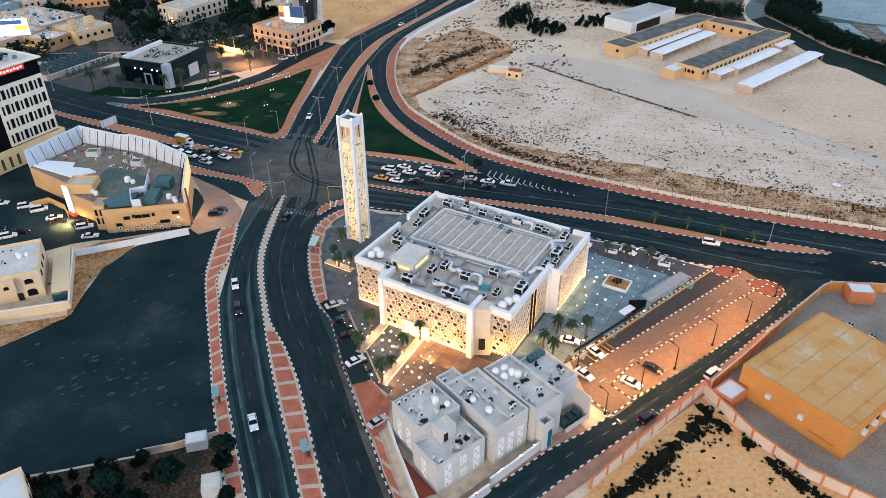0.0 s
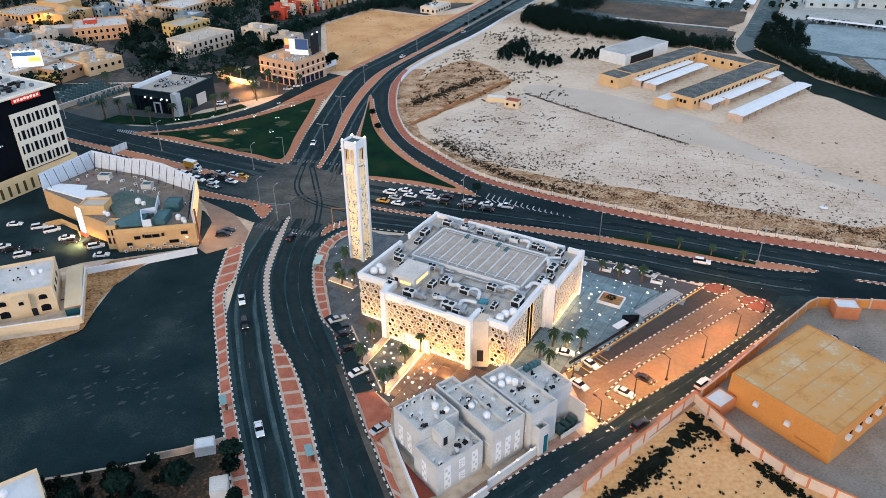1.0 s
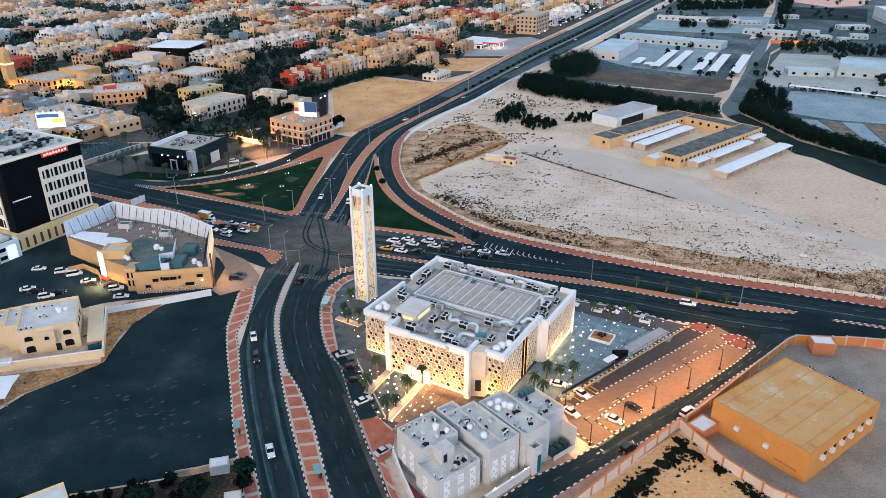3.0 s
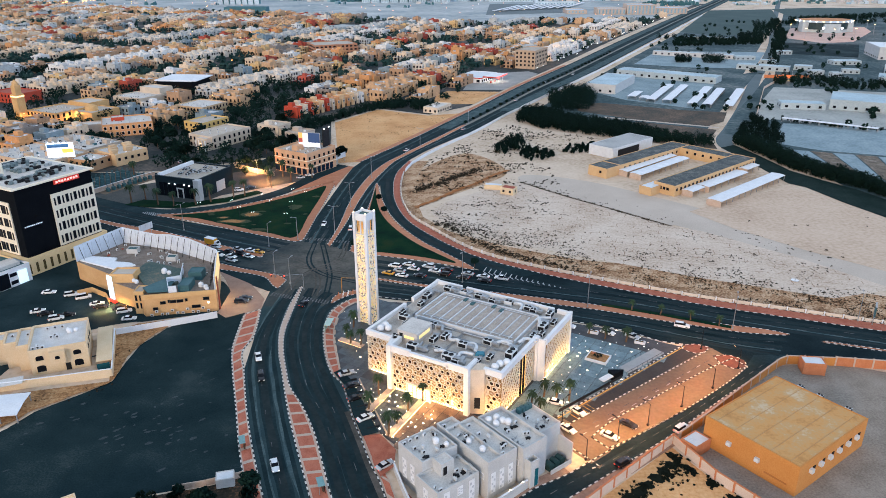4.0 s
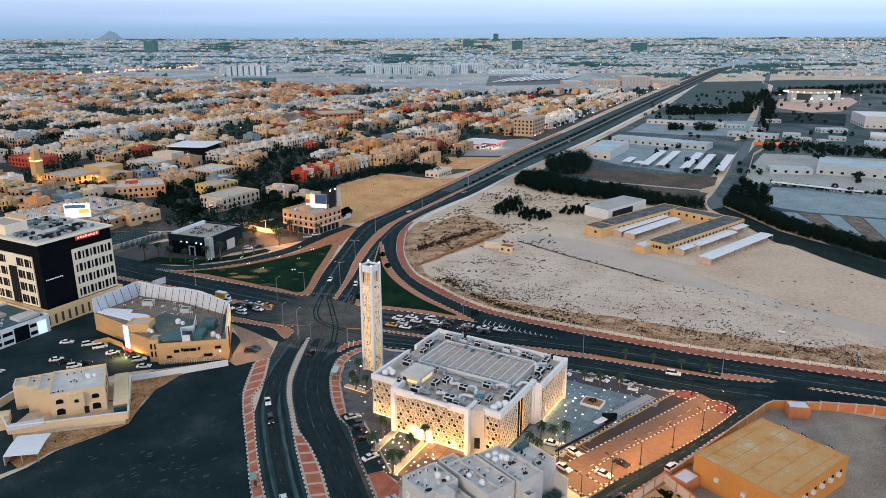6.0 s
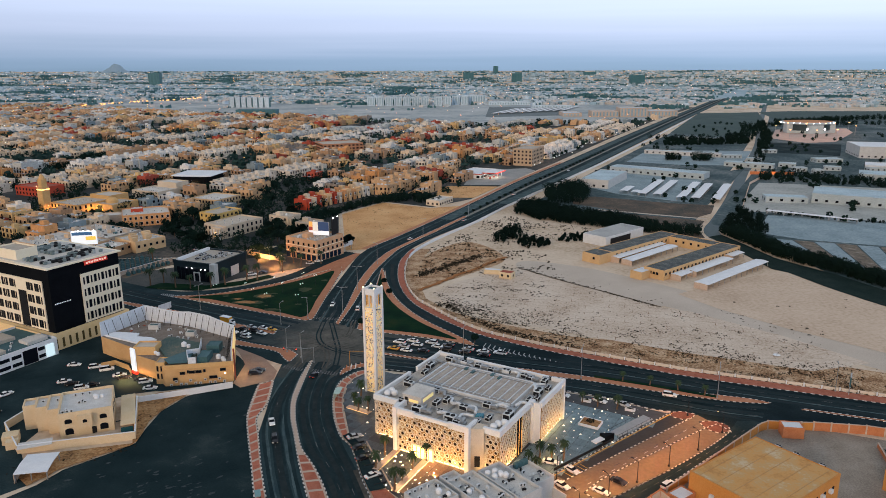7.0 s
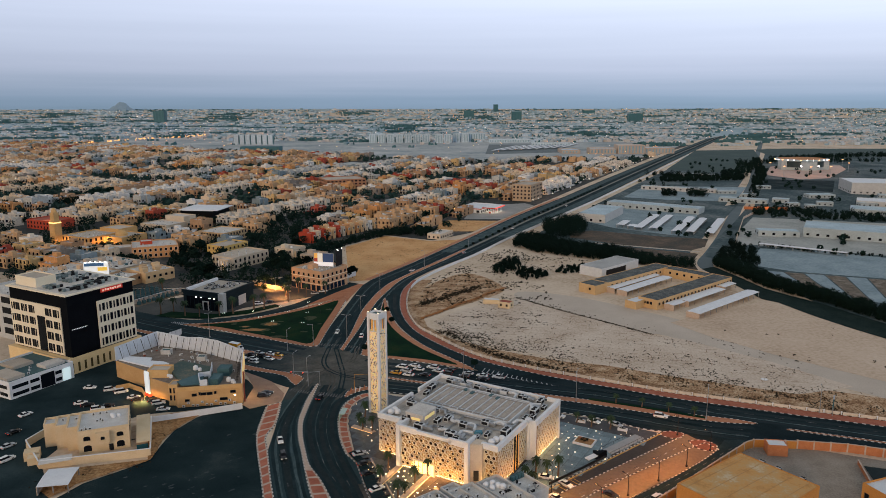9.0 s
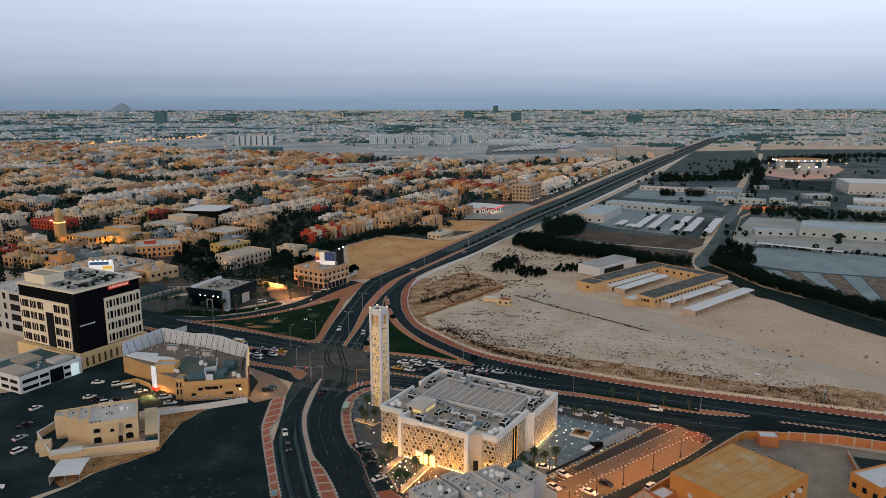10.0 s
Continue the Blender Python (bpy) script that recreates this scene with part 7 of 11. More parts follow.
patch("grass_bank", [(171, 403), (176, 367), (179, 328), (185, 321), (192, 295), (200, 274), (208, 257), (260, 175), (276, 194), (222, 280), (215, 299), (209, 317), (199, 335), (191, 352), (187, 382), (182, 410)], surface("dark_bank_grass", [(0.006, 0.016, 0.015), (0.013, 0.026, 0.024), (0.022, 0.036, 0.032)], 0.1, 1.5, 0.95, specular=0.05), "dark grass bank before the hedge", "ground")
patch("field", [(367, 1127), (405, 1067), (483, 1092), (606, 1321), (720, 1626), (573, 1595)], GREENFIELD, "dull green fallow field", "field")
patch("field", [(629, 1268), (837, 1389), (1100, 1400), (1300, 1640), (806, 1660), (720, 1626)], GREENFIELD, "dull green fallow field behind the arena", "field")
patch("dark_lot", [(460, 971), (408, 860), (479, 820), (550, 950)], ASPHALT, "dark asphalt lot before the arena", "lot")
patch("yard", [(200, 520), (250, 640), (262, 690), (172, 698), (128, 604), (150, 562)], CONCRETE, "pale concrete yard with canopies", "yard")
# Sandy tone cooled by a painted haze tint.
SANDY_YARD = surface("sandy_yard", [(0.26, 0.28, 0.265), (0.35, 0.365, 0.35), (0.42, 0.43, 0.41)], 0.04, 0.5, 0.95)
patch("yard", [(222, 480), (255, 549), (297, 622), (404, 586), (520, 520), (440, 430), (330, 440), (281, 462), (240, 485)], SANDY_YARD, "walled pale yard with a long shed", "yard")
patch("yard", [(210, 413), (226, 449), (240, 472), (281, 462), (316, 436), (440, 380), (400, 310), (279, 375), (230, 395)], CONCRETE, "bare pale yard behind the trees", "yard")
RUBBLE = surface("brown_rubble_ground", [(0.06, 0.05, 0.04), (0.14, 0.11, 0.08), (0.30, 0.26, 0.22)], 0.2, 1.5, 0.95, bump=0.3)
for i in range(9):
    f0, f1 = i / 9, (i + 0.92) / 9
    quad = [(211 + 100 * f, 398 - 40 * f) for f in (f0, f1)] + [(210 + 64 * f, 350 - 62 * f) for f in (f1, f0)]
    patch("yard", quad, RUBBLE if i % 2 else CONCRETE, "strip of broken ground with rubble" if i % 2 else "pale concrete strip behind the hedge", "yard")
patch("yard", [(209, 773), (266, 888), (393, 871), (326, 738), (262, 745)], CONCRETE, "pale yard with a few trees", "yard")
BROWN_EARTH = surface("brown_garden_earth", [(0.022, 0.03, 0.028), (0.075, 0.058, 0.042), (0.16, 0.105, 0.07)], 0.06, 0.8, 0.95, bump=0.3)
patch("orchard", [(103, 517), (139, 486), (182, 462), (200, 478), (214, 510), (181, 520), (127, 550), (108, 545)], BROWN_EARTH, "brown earth orchard with young palms", "ground")
patch("scrubland", [(120, 425), (147, 408), (168, 400), (172, 425), (186, 452), (139, 478), (118, 470), (108, 450)], BROWN_EARTH, "brown scrub strip behind the school", "ground")
patch("path", [(118, 492), (150, 476), (189, 457), (190, 460), (151, 479.5), (119, 496)], TRACK, "pale path beside the orchard", "path")
patch("yard", [(489, 1033), (560, 1177), (599, 1199), (691, 1198), (661, 1123), (559, 982), (511, 968)], surface("pink_forecourt_paving", [(0.40, 0.30, 0.26), (0.55, 0.42, 0.36)], 0.05, 0.6, 0.85), "lit forecourt of the arena", "yard")
patch("field", [(-8, 546), (-5, 590), (4, 606), (50, 602), (37, 574), (25, 546)], TAN, "small sandy field by the carriageway", "field")
patch("forecourt", [(18, 612), (54, 612), (68, 642), (96, 704), (88, 722), (44, 706), (24, 650)], surface("petrol_forecourt_concrete", [(0.24, 0.24, 0.235), (0.34, 0.335, 0.32)], 0.1, 1.5, 0.85), "pale concrete forecourt of the petrol station", "forecourt")


def open_edge(x):
    """Where the dense houses end and the open lots begin."""
    return float(np.interp(x, [-1500, -1000, -680, -235, 0, 150, 330, 480], [2200, 1900, 1657, 1464, 1288, 1298, 1318, 1480]))


def road_x(y):
    """Where the dual carriageway's west kerb runs."""
    return float(np.interp(y, [q[1] for q in NE_N], [q[0] for q in NE_N]))


KEEP = [[(-61, 365), (-92, 470), (-62, 545), (-20, 560), (60, 570), (60, 540), (0, 440)],
        [(-62, 338), (-64, 388), (-100, 425), (-150, 425), (-168, 470), (-225, 470), (-245, 400), (-260, 300), (-150, 230), (-90, 190), (0, 230)],
        [(-140, 212), (-200, 250), (-215, 215), (-160, 180)],
        [(-262, 580), (-206, 580), (-206, 650), (-262, 650)], [(-375, 510), (-300, 510), (-300, 580), (-375, 580)], [(25, 620), (85, 620), (85, 730), (25, 730)], [(85, 720), (130, 720), (130, 790), (85, 790)], [(-318, 470), (-262, 455), (-228, 520), (-222, 585), (-275, 595), (-310, 520)], [(-215, 500), (-170, 482), (-150, 535), (-190, 552)], [(-380, 555), (-330, 555), (-330, 595), (-380, 595)], [(-118, 480), (-88, 470), (-46, 555), (-66, 575), (-118, 515)], [(-160, 840), (-95, 840), (-95, 925), (-160, 925)]]


def free(x, y, margin=12):
    if y < 300 or x > road_x(y) - margin:
        return False
    if x < -230 and y < 400 - 0.56 * (x + 280):
        return False
    return not any(inside(x, y, p) for p in KEEP)


TANK_SMALL = Geo()
TANK_SMALL.lathe(0, 0, [(0.7, 0), (0.78, 0.9), (0.3, 1.3)], 8)
TANK_SMALL = TANK_SMALL.mesh("water_tank", WHITE)


def house_kind(seed):
    """One kind of flat-roofed house: walls, parapet, roof, stair house, bays, windows, tanks."""
    r = random.Random(seed)
    w, d, h = r.uniform(13, 18), r.uniform(12, 17), r.choice((7.2, 7.6, 8.4, 10.6))
    k = (0, 1, 2, 3, 4, 5, 6, 7, 1, 0, 6, 3)[seed % 12]
    wall = WALLS[k]
    ob = thing("house", 0, -400, 0, 0, NAMED[k][0] + " plastered flat-roofed house with small dark windows", "house", "town houses")
    solo("wall", lambda g: g.box(0, 0, 0, w, d, h - 0.8, bottom=False), wall, ob)
    t = 0.3
    ring = [(-w / 2, -d / 2), (w / 2, -d / 2), (w / 2, d / 2), (-w / 2, d / 2)]
    hole = [(a - math.copysign(t, a), b - math.copysign(t, b)) for a, b in ring]
    g = Geo()
    g.add([(*p, h - 0.8) for p in ring] + [(*p, h + 0.1) for p in ring] + [(*p, h + 0.1) for p in hole] + [(*p, h - 0.8) for p in hole],
          [q for i in range(4) for q in ((i, (i + 1) % 4, 4 + (i + 1) % 4, 4 + i), (4 + i, 4 + (i + 1) % 4, 8 + (i + 1) % 4, 8 + i), (8 + i, 8 + (i + 1) % 4, 12 + (i + 1) % 4, 12 + i))])
    part("parapet", g, wall, ob)
    solo("roof", lambda g: g.sheet(hole, h - 0.76), ROOF_WARM, ob)
    sx, sy = r.uniform(3.5, 6), r.uniform(3.5, 6)
    solo("stair_house", lambda g: g.box(r.uniform(-w / 4, w / 4), r.uniform(-d / 4, d / 4), h - 0.76, sx, sy, 2.7), wall, ob)
    solo("bay", lambda g: g.box(r.choice((-1, 1)) * w / 4, -d / 2 - 0.7, 0, w / 3, 1.4, h - 1.6), wall, ob)
    solo("bay", lambda g: g.box(-w / 2 - 0.5, r.choice((-1, 1)) * d / 5, 0, 1.0, d / 3, h - 2.2), wall, ob)
    wing = r.choice((0.45, 0.62, 0.8))
    solo("wing", lambda g: g.box(w / 2 + 1.6, r.uniform(-d / 6, d / 6), 0, 3.2, d * 0.55, h * wing), wall, ob)
    solo("yard_wall", lambda g: (g.box(0, -d / 2 - 3.2, 0, w + 6, 0.3, 2.3), g.box(-w / 2 - 3, -1.5, 0, 0.3, d + 3, 2.3)), wall, ob)
    for i in range(2):
        part("water_tank", TANK_SMALL, None, ob, at=pose(r.uniform(-w / 2.6, w / 2.6), r.uniform(-d / 2.6, d / 2.6), h - 0.75))
    me = window_mesh(1.2, 1.6)
    for f in range(2):
        for i in range(3):
            for side in range(4):
                c = -0.5 + (i + 0.5) / 3
                at = (pose(c * w, -d / 2, 1.3 + 3.3 * f), pose(c * w, d / 2, 1.3 + 3.3 * f, 0, 0, 180), pose(-w / 2, c * d, 1.3 + 3.3 * f, 0, 0, -90), pose(w / 2, c * d, 1.3 + 3.3 * f, 0, 0, 90))[side]
                if r.random() < 0.75:
                    part("window", me, None, ob, at=at)
    return ob, w, d


kinds = [house_kind(i) for i in range(12)]
town_walls, town_glass, town_roofs, town_tanks = [Geo() for _ in FAR_WALLS], Geo(), Geo(), Geo()
tree_spots, street_trees, near_houses = [], [], []
PERIOD_B, PERIOD_A, PLOT = 45.0, 166.0, 15.6


def grid(a, b):
    """From metres along and across the streets to the plan."""
    return -100 + ux * a - uy * b, 330 + uy * a + ux * b


def town_house(rnd, g, x, y, ang, w, d, h, near):
    """A flat-roofed house: stepped blocks with parapets, a stair house, windows on the camera's side, tanks and yard
    walls.
    """
    c, s = math.cos(radians(ang)), math.sin(radians(ang))

    def at(px, py):
        return x + px * c - py * s, y + px * s + py * c

    def block(px, py, sx, sy, high, base=0.0):
        g.box(*at(px, py), base, sx, sy, high - base, ang, bottom=False)
        town_roofs.box(*at(px, py), high, sx - 0.5, sy - 0.5, 0.06, ang, bottom=False)
        t = 0.32
        for qx, qy, lx, ly in ((0, -sy / 2 + t / 2, sx, t), (0, sy / 2 - t / 2, sx, t), (-sx / 2 + t / 2, 0, t, sy - 2 * t), (sx / 2 - t / 2, 0, t, sy - 2 * t)):
            g.box(*at(px + qx, py + qy), high, lx, ly, 0.85, ang, bottom=False)

    cut = rnd.uniform(0.52, 0.72)
    block(-w * (1 - cut) / 2, 0, w * cut, d, h)
    low = h - rnd.choice((0.9, 3.1, 3.3, 0.5))
    block(w * cut / 2, rnd.uniform(-0.08, 0.08) * d, w * (1 - cut), d * rnd.uniform(0.72, 0.94), low)
    block(rnd.uniform(-0.3, 0) * w, -d / 2 - 0.8, w * rnd.uniform(0.2, 0.34), 1.6, h - rnd.choice((0.4, 1.0, 3.4)))
    px, py = rnd.uniform(-0.28, 0.0) * w, rnd.uniform(-0.25, 0.25) * d
    g.box(*at(px, py), h, 3.4, rnd.uniform(3.2, 5.4), 2.7, ang, bottom=False)
    for _ in range(rnd.choice((1, 2, 3))):
        q = at(rnd.uniform(-0.42, -0.05) * w, rnd.uniform(-0.4, 0.4) * d)
        (town_tanks if rnd.random() < 0.7 else town_glass).box(*q, h + 0.06, 1.5, 1.3, rnd.uniform(0.8, 1.5), ang, bottom=False)
    for _ in range(2):
        town_tanks.box(*at(rnd.uniform(0.1, 0.4) * w, rnd.uniform(-0.3, 0.3) * d), low + 0.06, 1.0, 0.7, 0.9, ang, bottom=False)
    if near:
        for side in range(4):
            n = 4 if side < 2 else 3
            for i in range(n):
                k = -0.5 + (i + 0.5) / n
                qx, qy = ((k * w, -d / 2), (k * w, d / 2), (-w / 2, k * d), (w / 2, k * d))[side]
                qx, qy = at(qx, qy)
                if qy > y + 2:
                    continue
                for f in range(2):
                    if rnd.random() < 0.9:
                        # Taller ground-floor boxes are dark sheets in place of shaded gate recesses.
                        tall, wide = (2.7, rnd.choice((1.8, 3.2))) if f == 0 and rnd.random() < 0.4 else (2.1, rnd.choice((1.3, 1.8)))
                        town_glass.box(qx, qy, 1.0 + 3.5 * f, wide if side < 2 else 0.26, 0.26 if side < 2 else wide, tall, ang, bottom=False)
    for qx, qy, lx, ly in ((0, -d / 2 - 2.6, w, 0.3), (-w / 2, -d / 2 - 1.3, 0.3, 2.6)):
        g.box(*at(qx, qy), 0, lx, ly, 2.5, ang, bottom=False)


for bi in range(0, 46):
    for ai in range(-14, 14):
        block_rnd = random.Random(bi * 977 + ai * 31 + 7)
        a0, b0 = ai * PERIOD_A + (bi % 2) * 40, bi * PERIOD_B + 8
        cx, cy = grid(a0 + 78, b0 + 18)
        if not (-1560 < cx < 900 and 280 < cy < 2000) or abs(cx) > 0.72 * (cy + 90) + 150:
            continue
        kind = block_rnd.choice(("row", "row", "row", "mixed", "mixed", "mixed", "mixed", "warm", "park", "empty", "estate"))
        if cy < 620 and kind in ("park", "empty"):
            kind = "mixed"
        row_wall = block_rnd.choice((1, 1, 0, 3, 6, 7))
        row_h = block_rnd.choice((6.8, 7.4, 7.4, 8.2))
        if kind == "empty":
            pts = [grid(a0 + 3 + p, b0 + q) for p, q in ((0, 0), (150, 0), (150, 34), (0, 34))]
            if all(free(*p, 16) and p[1] < open_edge(p[0]) for p in pts):
                patch("empty_plot", pts, TAN if block_rnd.random() < 0.4 else OPEN_GROUND, "bare sandy plot between the houses", "plot")
                if block_rnd.random() < 0.6:
                    continue
            kind = "mixed"
        for line in range(2):
            pos = 4.0
            while pos < PERIOD_A - 14:
                rnd = random.Random(int(bi * 7919 + ai * 131 + line * 17 + pos * 3))
                w = PLOT if kind == "row" else rnd.uniform(13.5, 21) if kind != "estate" else rnd.uniform(26, 40)
                a, b = a0 + pos + w / 2, b0 + (8.5 if line == 0 else 25.5)
                pos += w + (0.3 if kind == "row" else rnd.choice((0.6, 3.0, 5.0)))
                x, y = grid(a, b)
                if not (-1540 < x < 900 and 300 < y < 1960 and free(x, y, 17)) or abs(x) > 0.72 * (y + 90) + 40:
                    continue
                if y > open_edge(x):
                    continue
                wooded = noise.noise((x * 0.011, y * 0.011, 3.0)) > 0.20
                if (kind == "park" and rnd.random() < 0.75) or wooded or rnd.random() < 0.05:
                    tree_spots.append((x, y))
                    continue
                ang = GA + (180 if line else 0)
                near_houses.append((x, y))
                tone = noise.noise((x * 0.01, y * 0.01, 9.0))
                d = 12.6 if kind == "row" else rnd.uniform(10.5, 14)
                if y < 545 and len(near_houses) < 84:
                    k = 8 + row_wall % 4 if kind == "row" else rnd.choice((0, 1, 3, 7, 8, 9, 10, 11, 2, 6)) if tone < 0.2 else rnd.choice((4, 5, 2, 6, 1))
                    copy_thing(kinds[k][0], pose(x, y, 0, 0, 0, ang))
                else:
                    k = row_wall if kind == "row" else rnd.choice((0, 0, 1, 9, 2, 3, 7, 6, 10, 8, 2)) if tone < 0.17 and kind != "warm" else rnd.choice((4, 2, 0, 1, 8, 7, 2, 5))
                    if rnd.random() < 0.07:
                        k = rnd.choice((3, 4, 10, 5))
                    h = row_h if kind == "row" else rnd.choice((6.4, 7.2, 7.2, 7.8, 8.6, 10.4))
                    town_house(rnd, town_walls[min(k, len(town_walls) - 1)], x, y, ang, w, d, h, y < 1250)
                if rnd.random() < 0.75:
                    q = grid(a + rnd.uniform(-5, 5), b + (-11.5 if line == 0 else 11.5))
                    street_trees.append(q)
for ob, w, d in kinds:
    for o in (*ob.children_recursive, ob):
        bpy.data.objects.remove(o)
for i, g in enumerate(town_walls):
    tagged(part("distant_houses", g, FAR_WALLS[i]), "dense flat-roofed houses of the town", "houses", kind="stuff")
tagged(part("distant_windows", town_glass, GLASS), "dark boxes for windows and shaded gates of the town houses", "windows", kind="stuff")
tagged(part("distant_roofs", town_roofs, TOWN_ROOF), "pale flat roofs of the town houses", "roofs", kind="stuff")
tagged(part("distant_roof_tanks", town_tanks, UNIT), "pale water tanks and air conditioners on the town roofs", "tanks", kind="stuff")

# Landmarks of the town.
h = thing("hall", -246, 597, 0, -8, "black hall with a broad white flat roof", "hall")
shell(h, 32, 34, 11, BLACKCLAD, SHED_ROOF, parapet=0.1)
solo("roof_slab", lambda g: g.box(16, 19, 11, 38, 34, 0.8), SHED_ROOF, h)
OCHRE_MOSQUE = surface("orange_ochre_render", [(0.50, 0.29, 0.11), (0.63, 0.40, 0.18)], 0.2, 3.0, 0.85)
m2 = thing("small_mosque", -299, 486, 0, -26, "ochre mosque with a lit square minaret", "mosque")
shell(m2, 30, 30, 8.5, OCHRE_MOSQUE, ROOF_WARM, parapet=0.9)
shell(m2, 20, 24, 8, OCHRE_MOSQUE, ROOF_WARM, x=30.02, y=14, parapet=0.8, name="wing")
shell(m2, 22, 18, 10.5, OCHRE_MOSQUE, ROOF_WARM, x=6, y=30.02, parapet=0.8, name="prayer_hall")
solo("minaret", lambda g: (g.box(-3.4, -2, 0, 6, 6, 20), g.box(-3.4, -2, 20, 4.4, 4.4, 6), g.lathe(-3.4, -2, [(2.2, 26), (1.9, 28), (0.3, 30)], 8)), OCHRE_MOSQUE, m2)
solo("minaret_lamp", lambda g: g.box(-3.4, -2, 18, 6.2, 6.2, 0.8), glowing("minaret_lamp", (1.0, 0.6, 0.2), 3), m2)
windows(m2, 30, 30, 1.6, 2, 3.4, 8, 6, 1.6, 2.4, "fl")
windows(m2, 30, 14, 1.6, 2, 3.4, 4, 3, 1.6, 2.4, "r")
for i in range(18):
    small_unit(m2, 3 + 4.4 * (i % 6), 4 + 8 * (i // 6), 7.6, 90 * (i % 2))
solo("dome_drum", lambda g: g.lathe(38, 24, [(4.5, 7.2), (4.5, 9.0), (3.8, 10.2), (2.2, 11.2), (0.3, 11.8)], 16), OCHRE_MOSQUE, m2)
ch = thing("hall", -262, 545, 0, -26, "tall cream hall with stepped flat roofs", "hall")
shell(ch, 30, 24, 8, WALLS[1], ROOF, parapet=0.8)
shell(ch, 22, 14, 12, WALLS[1], ROOF, x=4, y=24.02, parapet=0.8, name="upper_hall")
windows(ch, 30, 24, 1.6, 1, 3.4, 7, 5, 1.6, 3.0, "fl")
for i in range(14):
    small_unit(ch, 3 + 3.6 * (i % 7), 5 + 11 * (i // 7), 7.2, 90 * (i % 2))
rc = thing("house", -372, 566, 0, -26, "deep red house with a terracotta roof", "house")
shell(rc, 34, 22, 8.4, WALLS[5], RUST, parapet=0.7)
windows(rc, 34, 22, 1.4, 2, 3.5, 8, 5, 1.3, 1.9, "fl")
co = thing("building", -200, 506, 0, -24, "ochre two-storey building with a pale flat roof", "building")
shell(co, 27, 28, 8, WALLS[6], ROOF, parapet=0.8)
windows(co, 27, 28, 1.4, 2, 3.6, 9, 8, 1.3, 1.8, "flr")
for i in range(8):
    small_unit(co, 3 + 2.8 * i, 6 + 3 * (i % 3), 7.2, 90 * (i % 2))
# Terrace of narrow coloured houses behind the hedge.
for i in range(14):
    f = i / 13
    k = (5, 1, 5, 4, 6, 5, 1, 4, 6, 4, 6, 1, 3, 6)[i]
    tr_h = thing("terrace_house", -106 + 42 * f, 493 + 66 * f, 0, 57.5, NAMED[k][0] + " narrow terrace house with a white window bay", "house", "coloured terrace")
    hh = 8.2 + (i % 3) * 0.7
    shell(tr_h, 5.6, 13, hh, WALLS[k], ROOF_WARM, parapet=0.8)
    solo("bay", lambda g: g.box(2.8, -0.7, 0, 2.6, 1.4, hh - 1.4), WALLS[k], tr_h)
    solo("window_bay", lambda g: g.box(2.8, -1.45, 4.4, 1.9, 0.16, 2.0), WALLS[3], tr_h)
    solo("window", lambda g: g.box(2.8, -1.56, 4.7, 1.3, 0.1, 1.4), GLASS, tr_h)
    solo("gate", lambda g: g.box(1.0, -0.06, 0.1, 1.5, 0.14, 2.3), DARK, tr_h)
    solo("stair_house", lambda g: g.box(3.6, 8.5, hh - 0.8, 3.0, 4.0, 3.0), WALLS[k], tr_h)
    tank(tr_h, 1.4, 4.0, hh - 0.8, 0.7, 1.2)
s2 = thing("office_building", -150, 845, 0, 24, "large brown brick office block", "office building")
shell(s2, 52, 40, 13, surface("brown_brick_wall", [(0.34, 0.16, 0.09), (0.44, 0.22, 0.13)], 0.1, 1.0, 0.85), ROOF_WARM, parapet=0.8)
windows(s2, 52, 40, 2, 3, 3.8, 10, 8, 2.6, 1.6, "fl")
ps = thing("petrol_station", 36, 648, 0, 64, "white petrol station with a red lit canopy edge", "petrol station")
shell(ps, 40, 26, 5, WHITE, METAL, parapet=0.5)
solo("canopy", lambda g: g.box(14, -8, 5.4, 26, 14, 1.2), WHITE, ps)
solo("canopy_edge", lambda g: g.box(14, -15.1, 5.5, 26, 0.2, 1.0), glowing("red_canopy_edge", (1.0, 0.08, 0.05), 1.5), ps)
solo("canopy_lamp", lambda g: g.box(14, -8, 5.3, 22, 10, 0.08), glowing("canopy_lamp", (1.0, 0.9, 0.75), 4), ps)
RED_BAND = surface("red_canopy_band", [(0.42, 0.03, 0.02), (0.52, 0.05, 0.035)], 0.5, 4, 0.5)
solo("roof_band", lambda g: (g.box(20, -0.12, 4.1, 40.2, 0.2, 0.8), g.box(-0.12, 13, 4.1, 0.2, 26, 0.8)), RED_BAND, ps, "red band along the roof edge")
for x in (0.9, 27.1):
    solo("canopy_side", lambda g: g.box(x, -8, 5.5, 0.2, 14, 1.0), RED_BAND, ps, "red canopy edge")
for x in (4, 14, 24):
    solo("canopy_post", lambda g: g.box(x, -12, 0, 0.5, 0.5, 5.4), WHITE, ps)
    solo("pump", lambda g: g.box(x, -8, 0, 0.8, 1.6, 1.9), RED_BAND, ps, "red fuel pump")
windows(ps, 40, 26, 0.8, 1, 3, 8, 4, 3.0, 2.2, "fl")
lh = thing("house", -4, 508, 0, 62, "low cream house beside the sandy field", "house")
shell(lh, 23, 12, 4.6, WALLS[1], ROOF, parapet=0.6)
windows(lh, 23, 12, 1.2, 1, 3, 6, 3, 1.4, 1.4, "fl")
tank(lh, 6, 6, 4.0, 0.9, 1.4)
tt = thing("apartment_building", 96, 735, 0, 64, "tan five-storey apartment block", "apartment building")
shell(tt, 40, 22, 19, WALLS[0], ROOF_WARM, parapet=0.8)
windows(tt, 40, 22, 3, 4, 4, 8, 5, 1.8, 1.8, "fl")
